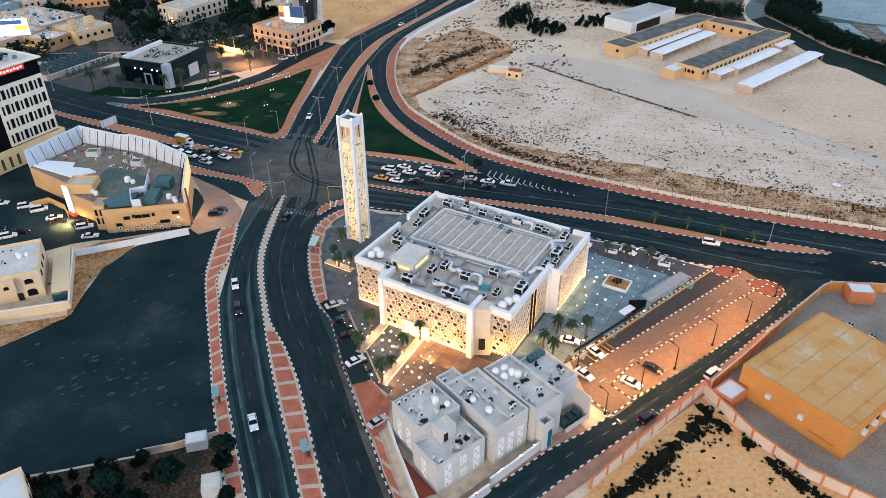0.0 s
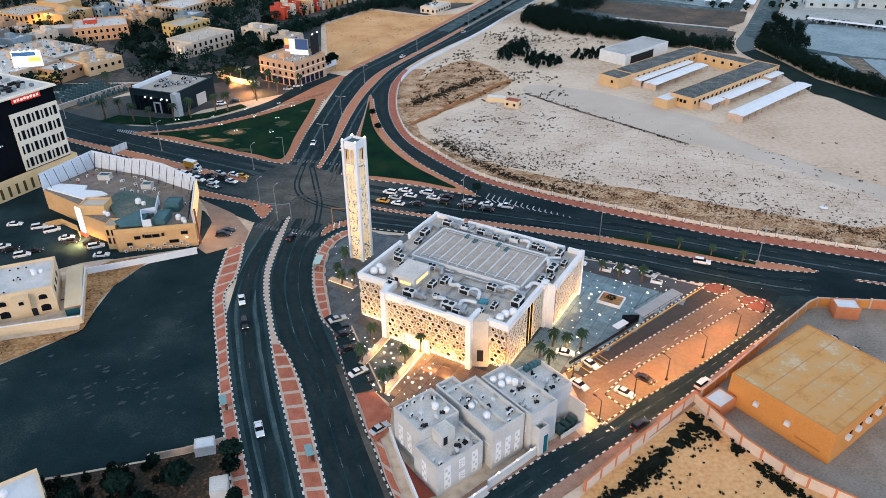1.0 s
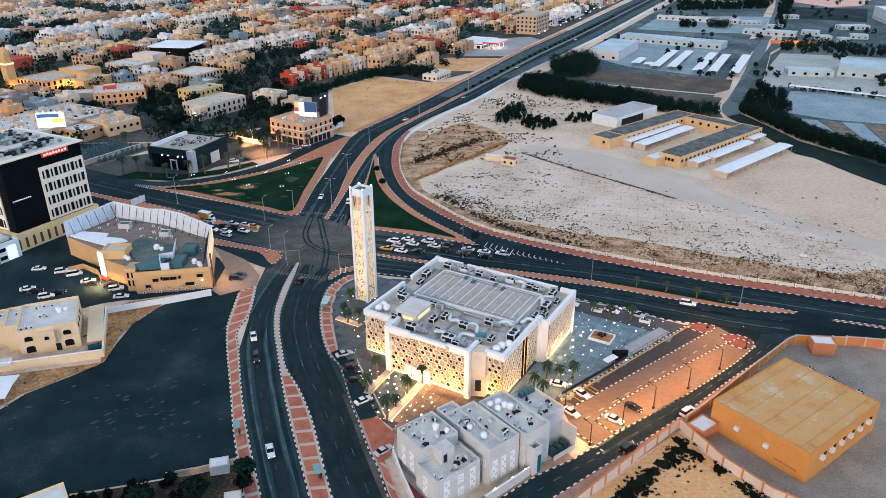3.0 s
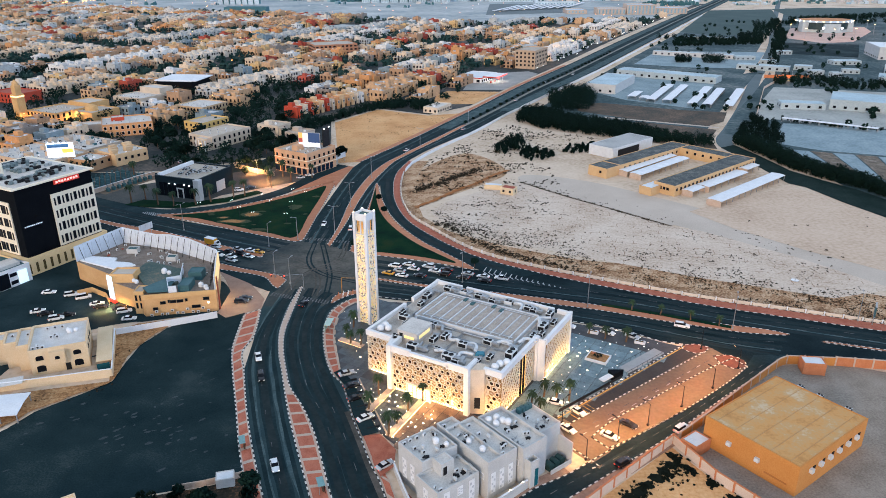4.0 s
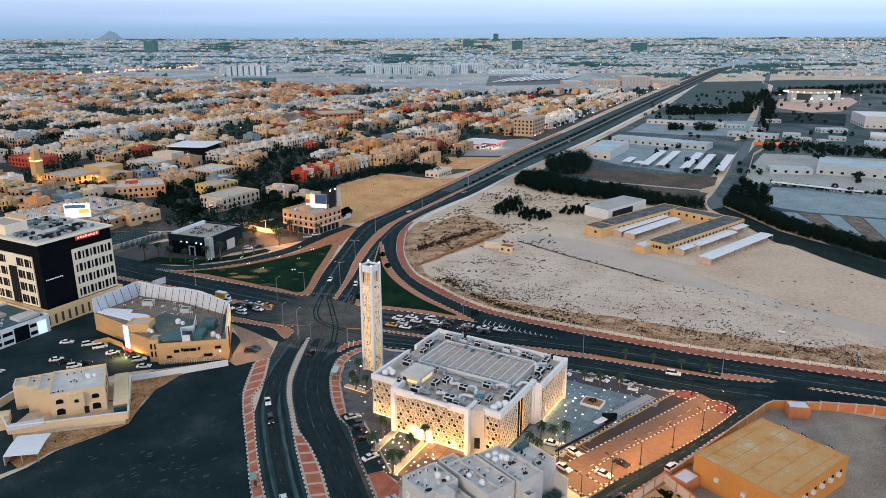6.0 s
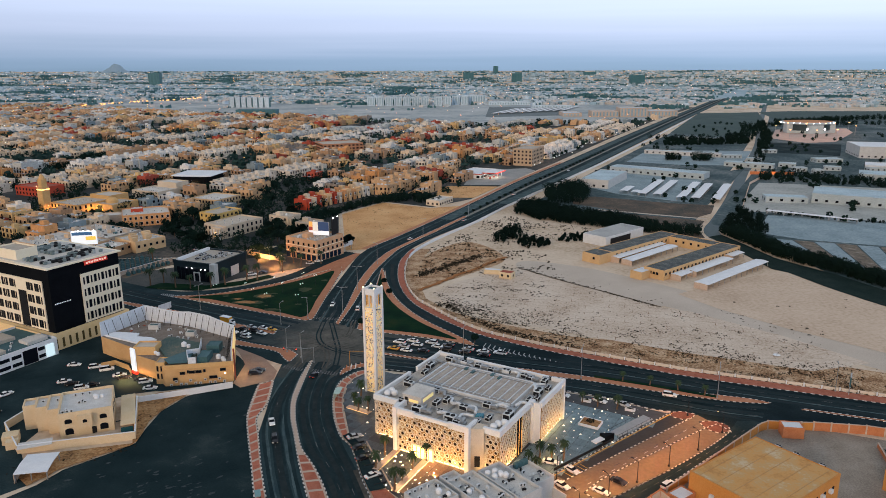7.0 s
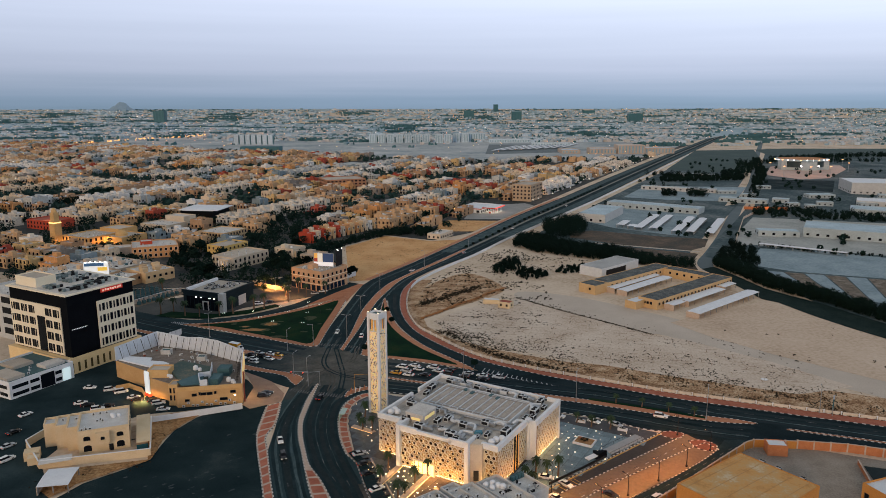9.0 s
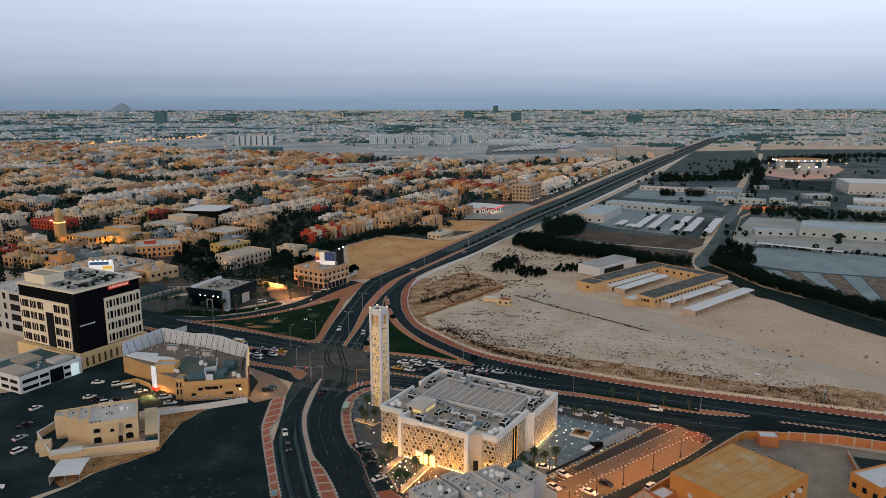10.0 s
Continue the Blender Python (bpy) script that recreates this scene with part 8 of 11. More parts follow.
st = thing("arcade_building", -222, 434, 0, 24, "apricot two-storey building with arched windows and a white roof", "building")
shell(st, 31, 28, 8.6, WALLS[4], ROOF, parapet=0.8)
windows(st, 31, 28, 1.2, 2, 3.8, 9, 8, 1.5, 2.0, "flr", WALLS[3])
shell(st, 14, 12, 7.6, WALLS[7], ROOF, x=-14.02, y=10, parapet=0.7, name="wing")
shell(st, 8, 8, 2.4, WALLS[5], ROOF, x=6, y=14, z=7.8, parapet=0.3, name="roof_room")
for i in range(12):
    small_unit(st, 3 + 2.3 * i, 5 + 4 * (i % 3), 7.8, 90 * (i % 2))
pv = thing("villa", -158, 411, 0, -30, "cream villa with a lit columned portico", "villa")
shell(pv, 20, 33, 8.4, WALLS[1], ROOF_WARM, parapet=0.9)
windows(pv, 20, 33, 1.2, 2, 3.6, 6, 8, 1.3, 2.0, "flr")
shell(pv, 9, 4, 7.8, WALLS[1], ROOF, x=10.4, y=-4.02, parapet=0.4, name="portico")
for i in range(4):
    solo("column", lambda g: g.lathe(11 + i * 2.6, -4.6, [(0.5, 0), (0.45, 6), (0.6, 6.6)], 10), WALLS[3], pv)
# Glowing panel added in place of the light on the portico.
solo("lamp", lambda g: g.box(15, -4.1, 1, 2.2, 0.1, 3.6), glowing("portico_glow_panel", (1.0, 0.6, 0.25), 3), pv)
for i in range(9):
    small_unit(pv, 3 + 1.8 * i, 8 + 5 * (i % 4), 7.5, 90 * (i % 2))
yb = thing("house", -174, 450, 0, -28, "ochre-yellow house with a flat roof", "house")
shell(yb, 17, 24, 8, surface("yellow_ochre_render", [(0.56, 0.36, 0.11), (0.68, 0.47, 0.18)], 0.2, 3.0, 0.85), ROOF_WARM, parapet=0.8)
windows(yb, 17, 24, 1.4, 2, 3.5, 4, 6, 1.2, 1.6, "flr")
# Low market blocks with crowded roofs.
roof_rnd = random.Random(52)
for bx, by, ang, bw, bd, bh, wm, label in ((-262, 372, -28, 50, 30, 6.4, WALLS[0], "low tan market block with a crowded pale roof"), (-247, 400, -28, 44, 26, 6.0, WALLS[7], "low beige market block with roof tanks"), (-184, 364, 54, 20, 22, 7.0, WALLS[6], "tan corner building with small dark windows"), (-209, 360, -22, 17, 15, 6.2, WALLS[2], "brown brick shop with a lit yellow awning")):
    by_ = thing("market_building", bx, by, 0, ang, label, "building", "market blocks")
    shell(by_, bw, bd, bh, wm, ROOF, parapet=0.7)
    windows(by_, bw, bd, 3.2, 1, 3, int(bw / 4), int(bd / 4.5), 1.4, 1.4, "fr")
    for i in range(int(bw * bd / 22)):
        x, y = roof_rnd.uniform(1.5, bw - 1.5), roof_rnd.uniform(1.5, bd - 1.5)
        if roof_rnd.random() < 0.25:
            tank(by_, x, y, bh - 0.7, 0.8, 1.3)
        else:
            small_unit(by_, x, y, bh - 0.7, roof_rnd.choice((0, 90, 45)))
        if i % 3 == 0:
            px, py = roof_rnd.uniform(1.5, bw - 1.5), roof_rnd.uniform(1.5, bd - 1.5)
            solo("roof_box", lambda g: g.box(px, py, bh - 0.7, roof_rnd.uniform(0.8, 2.6), roof_rnd.uniform(0.6, 1.4), roof_rnd.uniform(0.4, 1.3), 90 * (i % 2)), roof_rnd.choice((DARK, TEAL_ROOF, METAL, GREYWALL)), by_)
    if "awning" in label:
        solo("awning", lambda g: g.box(8.5, -1.6, 2.8, 15, 3.2, 0.3), surface("yellow_awning", [(0.65, 0.40, 0.08), (0.75, 0.50, 0.14)], 0.3, 4, 0.8), by_)
        solo("awning_lamp", lambda g: g.box(8.5, -1.6, 2.7, 13, 0.3, 0.08), glowing("awning_lamp", (1.0, 0.7, 0.2), 6), by_)
    else:
        for i in range(6):
            solo("roof_room", lambda g: g.box(bw * (0.12 + 0.15 * i), bd * (0.25 + 0.25 * (i % 3)), bh - 0.7, 3.4 + i % 2, 3.2, 2.3), wm, by_)
bl = thing("billboard", -212, 360, 5.8, 12, "white and blue lit rooftop billboard", "billboard")
solo("panel", lambda g: g.box(0, 0, 1, 14, 0.6, 8), glowing("white_billboard_face", (0.85, 0.93, 1.0), 0.55), bl)
solo("picture", lambda g: g.box(-1, -0.33, 6.6, 11, 0.06, 1.9), glowing("blue_billboard_band", (0.03, 0.10, 0.22), 0.5), bl)
solo("picture", lambda g: g.box(3.6, -0.33, 3.6, 5.6, 0.06, 2.2), glowing("yellow_billboard_band", (0.9, 0.6, 0.1), 0.5), bl)
for k in (-5, 0, 5):
    solo("post", lambda g: g.box(k, 0.5, 0, 0.3, 0.3, 6), STEEL, bl)
for k in range(5):
    solo("lamp", lambda g: g.box(-5.6 + 2.8 * k, -0.8, 9.2, 0.4, 0.8, 0.3), COOL_LIGHT, bl)
# Electrical substation with rows of dark gear.
sub = thing("substation", -168, 316, 0, 60, "fenced substation with rows of dark transformers", "substation")
solo("slab", lambda g: g.box(14, 14, 0, 34, 30, 0.1), WORN, sub)
gear = Geo()
gear.box(0, 0, 0.1, 1.4, 1.8, 1.8)
gear.tube((0, 0.4, 1.9), (0, 0.4, 3.4), 0.15)
gear.tube((0, -0.4, 1.9), (0, -0.4, 3.4), 0.15)
gear = gear.mesh("transformer", TEAL_ROOF)
for i in range(9):
    for j in range(6):
        part("transformer", gear, None, sub, at=pose(1 + 3.2 * i, 2 + 4.4 * j, 0))
wall_run("boundary_wall", [(-176, 312), (-162, 338), (-156, 346)], 2.4, BAND, "beige wall beside the substation", WHITE)
wall_run("boundary_wall", [(-117, 362), (-104, 352), (-91, 345)], 2.6, BAND, "boundary lamplit wall with orange light also in its colour", None)

patch("showroom_garden", [(-152, 296), (-140, 292.2), (-123, 291), (-104, 299.5), (-90, 314), (-94, 318), (-106, 307), (-122, 299), (-146, 304)], GRASS, "dark planted strip before the showroom", "garden")
patch("pavement", [(-57.2, 333.4), (-55.2, 322), (-54, 335), (-52, 350), (-50, 362), (-53, 363), (-64, 343), (-76.5, 316), (-67.4, 324)], ORANGEBRICK, "pink paving at the corner of the lane", "pavement")
# Yards east of the carriageway.
ARENA_LAMP = [glowing("arena_white_lamp", (1.0, 0.92, 0.95), 6), glowing("arena_orange_lamp", (1.0, 0.45, 0.15), 6)]
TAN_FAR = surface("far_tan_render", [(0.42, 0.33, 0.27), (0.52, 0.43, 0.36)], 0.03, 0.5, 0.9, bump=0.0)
# Cool haze tint put into the roofs and walls of these yards.
YARD_ROOF = surface("haze_tinted_sheet_roof", [(0.26, 0.35, 0.40), (0.37, 0.48, 0.54), (0.47, 0.58, 0.64)], 0.05, 0.8, 0.7, bump=0.0)
YARD_WALL = surface("haze_tinted_cream_wall", [(0.31, 0.36, 0.38), (0.43, 0.49, 0.51)], 0.1, 1.0, 0.9, bump=0.0)
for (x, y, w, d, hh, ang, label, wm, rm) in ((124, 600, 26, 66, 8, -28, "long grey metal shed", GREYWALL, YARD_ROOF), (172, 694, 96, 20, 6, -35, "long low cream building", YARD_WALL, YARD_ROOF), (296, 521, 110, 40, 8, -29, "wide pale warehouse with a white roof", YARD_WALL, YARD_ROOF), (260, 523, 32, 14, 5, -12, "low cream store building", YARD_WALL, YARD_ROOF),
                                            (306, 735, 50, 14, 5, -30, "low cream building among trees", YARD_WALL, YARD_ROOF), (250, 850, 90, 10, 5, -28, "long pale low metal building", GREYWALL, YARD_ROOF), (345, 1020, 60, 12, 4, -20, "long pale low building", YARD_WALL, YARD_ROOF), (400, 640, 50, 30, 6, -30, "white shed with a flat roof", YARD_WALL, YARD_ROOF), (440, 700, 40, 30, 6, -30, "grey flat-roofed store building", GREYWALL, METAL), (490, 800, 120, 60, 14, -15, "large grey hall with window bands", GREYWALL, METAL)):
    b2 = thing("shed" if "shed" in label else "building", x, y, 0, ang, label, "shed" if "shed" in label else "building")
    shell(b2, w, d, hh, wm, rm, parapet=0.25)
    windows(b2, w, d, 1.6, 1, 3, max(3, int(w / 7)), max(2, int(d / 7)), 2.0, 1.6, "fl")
for x, y, l in ((158, 562, 34), (166, 555, 14), (170, 548, 105), (182, 545, 105), (197, 530, 112), (208, 527, 105), (222, 520, 110)):
    canopy(x, y, 63, l * 0.78, 7.0, 3.0, closed=False)
canopy(240, 476, -36, 60, 5, 3.0, closed=False)
wall_run("boundary_wall", [(224, 482), (284, 612), (310, 648)], 2.4, PINKWALL, "pinkish wall beside the lane", None, 14, PINKWALL)
ar = thing("arena", 590, 1132, 0, -1, "oval arena with a flat overhanging lit roof", "arena")


def oval(rx, ry, n=40):
    return [(rx * math.cos(2 * math.pi * k / n), ry * math.sin(2 * math.pi * k / n)) for k in range(n)]


solo("wall", lambda g: g.prism(oval(36, 26), 0, 15), YARD_WALL, ar)
solo("roof", lambda g: g.prism(oval(42, 31), 15, 17.5), YARD_ROOF, ar)
# Orange lamplight on the deck is put into its base colour.
solo("roof_deck", lambda g: g.prism(oval(38, 27), 17.5, 18), surface("lamplight_orange_deck", [(0.40, 0.16, 0.06), (0.55, 0.26, 0.10)], 0.1, 1, 0.8), ar)
solo("glazed_band", lambda g: g.prism(oval(36.4, 26.4), 4.5, 14.2), surface("arena_dark_glass", [(0.012, 0.03, 0.036), (0.022, 0.045, 0.052)], 0.1, 1, 0.3, bump=0.0), ar)
for k in (-34, 34):
    solo("pier", lambda g: g.box(k, -8, 0, 9, 14, 15), YARD_WALL, ar)
solo("entrance_block", lambda g: g.box(0, -27, 0, 24, 6, 13.5), YARD_WALL, ar)
for i in range(26):
    k = 2 * math.pi * i / 26
    solo("roof_lamp", lambda g: g.box(42.2 * math.cos(k), 31.2 * math.sin(k), 15.8, 1.4, 1.4, 1.4), ARENA_LAMP[i % 3 == 0], ar)
for k in (-14, 14):
    solo("floodlight", lambda g: g.box(k, -31, 6, 2.4, 1, 2.4), ARENA_LAMP[False], ar)
for x, y in ((510, 1020), (545, 1010), (520, 1090), (668, 1150), (640, 1080), (580, 1020)):
    mast = thing("floodlight_mast", x, y, 0, 0, "tall mast with orange floodlights", "floodlight", "arena floodlights")
    solo("pole", lambda g: g.tube((0, 0, 0), (0, 0, 14), 0.25, 0.15), STEEL, mast)
    solo("lamp", lambda g: g.box(0, 0, 14, 2.2, 1.2, 0.6), ARENA_LAMP[True], mast)
    glow = bpy.data.lights.new("floodlight", "POINT")
    glow.energy, glow.color, glow.shadow_soft_size = 9000, (1.0, 0.40, 0.16), 0.6
    new("floodlight", glow).location = (x, y, 13)
# Small stores between the lane and the arena.
st_r = random.Random(14)
for x, y, w, d in ((362, 727, 17, 13), (363, 691, 13, 9), (377, 677, 9, 8), (399, 850, 17, 8), (420, 760, 30, 14), (470, 720, 36, 16), (398, 700, 16, 10), (440, 690, 18, 10), (500, 760, 30, 12), (520, 690, 26, 14), (330, 800, 22, 9), (345, 770, 16, 10)):
    b2 = thing("store_building", x, y, 0, st_r.choice((-28, -20, 0)), "small pale flat-roofed store among trees", "building", "small stores")
    shell(b2, w, d, 4.6, YARD_WALL, YARD_ROOF, parapet=0.25)
    windows(b2, w, d, 1.4, 1, 3, max(2, int(w / 5)), 2, 1.5, 1.3, "fl")
# Terracotta colour adds to the orange lamplight on this wall.
wall_run("boundary_wall", [(310, 675), (346, 670), (352, 668)], 3.2, ORANGE_POST, "lamplit wall with orange light also in its colour", None)
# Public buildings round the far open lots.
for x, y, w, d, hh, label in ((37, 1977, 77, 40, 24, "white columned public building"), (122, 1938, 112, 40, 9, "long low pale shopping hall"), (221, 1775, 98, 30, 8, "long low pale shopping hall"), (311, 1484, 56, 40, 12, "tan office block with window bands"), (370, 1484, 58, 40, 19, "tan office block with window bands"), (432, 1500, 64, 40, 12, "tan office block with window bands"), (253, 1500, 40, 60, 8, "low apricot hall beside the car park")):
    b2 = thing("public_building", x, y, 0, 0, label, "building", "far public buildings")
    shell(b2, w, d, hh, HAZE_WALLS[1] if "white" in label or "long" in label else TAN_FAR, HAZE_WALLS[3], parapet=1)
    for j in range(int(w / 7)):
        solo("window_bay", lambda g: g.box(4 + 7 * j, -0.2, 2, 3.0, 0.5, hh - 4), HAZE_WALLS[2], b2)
for i in range(9):
    c = thing("canopy", 112 + 21 * i, 1560 + 13 * i, 0, 68, "long white far parking canopy", "canopy", "far parking canopies")
    solo("roof", lambda g: g.box(95, 4, 3.2, 190, 8, 0.4), SHED_ROOF, c)
    for k in (4, 95, 186):
        solo("post", lambda g: g.box(k, 4, 0, 0.5, 0.5, 3.2), STEEL, c)
# Long white wall beside the carriageway.
wall_run("white_wall", curve([(-20.6, 352), (-17.5, 367), (-9, 388), (3, 412), (22, 447), (47, 501), (60, 526)], step=8), 1.8, WHITE, "long white wall between road and desert")
wall_run("white_wall", [(60, 526), (96, 596), (165, 731), (292, 992), (512, 1455)], 2.2, WHITE, "long white wall between road and scrubland")

# Far districts out to the horizon: estates, open lots and lines of trees.
far = [Geo() for _ in HAZE_WALLS]
far_trees = Geo()
fr = random.Random(11)


def far_z(y):
    return float(np.interp(y, [3600, 4200, 4700, 5000], [0, 22, 48, 62]))


def clump(g, x, y, z, rx, ry, h, n, size):
    """A mass of far trees: upright leaf sprays with an uneven top."""
    for _ in range(n):
        px, py, k = x + fr.uniform(-rx, rx), y + fr.uniform(-ry, ry), h * fr.uniform(0.55, 1.1)
        a = fr.uniform(0, math.pi)
        dx, dy = math.cos(a) * size, math.sin(a) * size
        g.add([(px - dx, py - dy, z), (px + dx, py + dy, z), (px + dx * 0.7, py + dy * 0.7, z + k * 0.8), (px, py, z + k), (px - dx * 0.8, py - dy * 0.8, z + k * 0.7)], [(0, 1, 2, 3, 4)])


for _ in range(30000):
    y = 1720 + (fr.random() ** 1.2) * 3230
    x = fr.uniform(-0.72, 0.72) * (y + 90)
    if road_x(y) - 30 < x < road_x(y) + 70 and y < 3000:
        continue
    if open_edge(x) < y < 1950 + max(0, -x - 300) * 0.5 and -1000 < x < 500 and fr.random() < 0.985:
        continue
    if x > 500 and y < 1700 + 0.1 * x:
        continue
    z = far_z(y)
    estate = noise.noise((x * 0.0022, y * 0.0042, 4.0)) + 0.5 * noise.noise((x * 0.009, y * 0.012, 8.0))
    wood = noise.noise((x * 0.0028, y * 0.0085, 15.0)) + 0.35 * noise.noise((x * 0.011, y * 0.02, 2.0))
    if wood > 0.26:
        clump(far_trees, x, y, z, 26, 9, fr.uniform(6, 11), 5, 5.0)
        continue
    if estate < -0.22:
        if fr.random() < 0.08:
            clump(far_trees, x, y, z, 12, 8, 7, 3, 4.0)
        continue
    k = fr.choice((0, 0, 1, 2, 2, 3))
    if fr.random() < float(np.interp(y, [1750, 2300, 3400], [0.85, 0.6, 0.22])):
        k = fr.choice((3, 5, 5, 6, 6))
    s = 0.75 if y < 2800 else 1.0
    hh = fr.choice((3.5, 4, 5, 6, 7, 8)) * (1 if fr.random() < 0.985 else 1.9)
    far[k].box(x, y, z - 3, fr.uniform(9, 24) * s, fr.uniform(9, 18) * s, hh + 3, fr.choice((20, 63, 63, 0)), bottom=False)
    if fr.random() < 0.16:
        clump(far_trees, x + 14, y - 10, z, 8, 4, 7, 3, 3.6)
for _ in range(1500):
    x, y = fr.uniform(480, 1500), fr.uniform(900, 1750)
    if x > 760 + (y - 900) * 0.75:
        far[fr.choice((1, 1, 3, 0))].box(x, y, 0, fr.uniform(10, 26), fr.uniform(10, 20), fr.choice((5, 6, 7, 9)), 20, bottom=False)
        if fr.random() < 0.4:
            clump(far_trees, x, y - 14, 0, 14, 4, 7, 5, 3.0)
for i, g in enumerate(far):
    tagged(part("far_town", g, HAZE_WALLS[i]), "far districts of the city, haze put into the wall colour", "city", kind="stuff")
# Foliage made paler and bluer to hold the distance haze.
tagged(part("far_trees", far_trees, surface("haze_tinted_far_foliage", [(0.036, 0.105, 0.125), (0.060, 0.145, 0.165), (0.095, 0.185, 0.205)], 0.004, 0.05, 0.95, bump=0.0, specular=0.05)), "lines and groves of far trees, tinted with haze", "trees", kind="stuff")
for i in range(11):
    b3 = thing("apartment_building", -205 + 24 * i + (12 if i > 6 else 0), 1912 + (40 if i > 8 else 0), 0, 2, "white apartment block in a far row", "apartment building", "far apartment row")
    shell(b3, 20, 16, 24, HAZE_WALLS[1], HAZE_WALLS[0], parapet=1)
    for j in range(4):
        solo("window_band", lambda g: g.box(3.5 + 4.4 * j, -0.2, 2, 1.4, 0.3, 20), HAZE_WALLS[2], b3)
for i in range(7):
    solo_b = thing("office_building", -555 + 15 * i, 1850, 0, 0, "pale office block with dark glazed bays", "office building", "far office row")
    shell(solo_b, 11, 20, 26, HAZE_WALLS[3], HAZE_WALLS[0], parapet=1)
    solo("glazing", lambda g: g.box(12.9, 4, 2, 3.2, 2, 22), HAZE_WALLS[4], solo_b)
dl = thing("shed", -455, 1546, 0, -2, "long dark far shed", "shed")
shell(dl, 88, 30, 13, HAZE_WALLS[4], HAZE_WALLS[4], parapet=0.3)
# The towers' blue is distance haze put into the base colour.
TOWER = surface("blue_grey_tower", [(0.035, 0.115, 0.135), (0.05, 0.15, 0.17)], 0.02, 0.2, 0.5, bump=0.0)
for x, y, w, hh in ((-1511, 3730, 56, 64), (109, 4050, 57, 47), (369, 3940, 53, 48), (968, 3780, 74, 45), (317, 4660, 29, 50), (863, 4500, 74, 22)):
    tw = thing("tower_block", x, y, far_z(y) - 2, 0, "dark tower block on the skyline, haze in its colour", "tower block")
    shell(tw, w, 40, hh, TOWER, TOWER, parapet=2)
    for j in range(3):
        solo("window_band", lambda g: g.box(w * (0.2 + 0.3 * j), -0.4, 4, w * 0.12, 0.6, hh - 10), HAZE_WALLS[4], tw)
# Hills on the skyline, with haze painted into their blue.
hill = Geo()
n = 40
prof = [0.16 + 0.84 * math.exp(-((i / n - 0.5) / 0.09) ** 2) + 0.25 * math.exp(-((i / n - 0.42) / 0.13) ** 2) + 0.05 * math.sin(i * 2.1) for i in range(n + 1)]
for i in range(n + 1):
    f = math.sin(math.pi * i / n) ** 0.7
    x = -2470 + 640 * i / n
    hill.v += [(x, 4790, 30), (x, 4830, 46 + 58 * prof[i] * f), (x, 4890, 30)]
for i in range(n):
    a = 3 * i
    hill.f += [(a, a + 3, a + 4, a + 1), (a + 1, a + 4, a + 5, a + 2)]
    hill.m += [0, 0]
tagged(part("hill", hill, surface("haze_painted_hill", [(0.20, 0.30, 0.40), (0.24, 0.35, 0.45)], 0.01, 0.1, 1.0, bump=0.0)), "blue hill on the horizon, haze painted into its colour", "hill", kind="structure")
# Street lamps of the far town, small points of light.
lamps_far, lamps_cool = Geo(), Geo()
lr = random.Random(3)
for _ in range(1000):
    y = 900 + lr.random() ** 0.75 * 3950
    x = lr.uniform(-0.7, 0.7) * (y + 80)
    if y < 1800 and x > road_x(y) - 20:
        continue
    z = far_z(y) + 9
    s = 0.3 + y / 3200 * lr.uniform(0.4, 1.7)
    (lamps_far if lr.random() < 0.6 else lamps_cool).box(x, y, z, s, s, s, bottom=False)
for _ in range(70):
    y = lr.uniform(430, 1750)
    x = lr.uniform(-0.66, 0.3) * (y + 80)
    if x < road_x(y) - 25:
        s = 0.5 + y / 2000
        lamps_far.box(x, y, lr.uniform(5, 9), s, s, s * 0.8, bottom=False)
for i in range(60):
    f = i / 59
    lamps_far.box(-920 + 180 * f + lr.uniform(-20, 20), 1800 + 430 * f + lr.uniform(-40, 40), 9, 2.2, 2.2, 2.2, bottom=False)
for i in range(20):
    lamps_cool.box(90 + 16 * i + lr.uniform(-4, 4), 690 + 33 * i, 5 + lr.uniform(0, 4), 1.0, 0.6, 0.6, bottom=False)
tagged(part("town_lamps", lamps_far, glowing("sodium_lamps", (1.0, 0.42, 0.12), 3.0)), "orange street lamps of the far town", "lamps", kind="stuff")
tagged(part("town_lamps", lamps_cool, glowing("white_town_lamps", (1.0, 0.9, 0.78), 3.0)), "white street lamps of the far town", "lamps", kind="stuff")

# ---- trees, palms and scrub ----
def leaves(g, c, r, n, size, rnd, flat=1.0):
    """n small leaf clumps scattered through an uneven ball."""
    for _ in range(n):
        t, u = rnd.uniform(0, 2 * math.pi), rnd.uniform(-1, 1)
        k = rnd.uniform(0.45, 1.0) ** 0.6 * (0.78 + 0.3 * noise.noise((c[0] + math.cos(t) * 1.7, c[1] + math.sin(t) * 1.7, u * 1.7)))
        q = math.sqrt(1 - u * u)
        p = Vector((c[0] + r[0] * k * q * math.cos(t), c[1] + r[1] * k * q * math.sin(t), c[2] + r[2] * k * u))
        a = Vector((rnd.uniform(-1, 1), rnd.uniform(-1, 1), rnd.uniform(-0.6, 0.6) * flat)).normalized() * size * rnd.uniform(0.6, 1.3)
        b = a.orthogonal().normalized() * size * rnd.uniform(0.4, 0.9)
        g.add([tuple(p - a), tuple(p + b), tuple(p + a), tuple(p - b)], [(0, 1, 2, 3)])


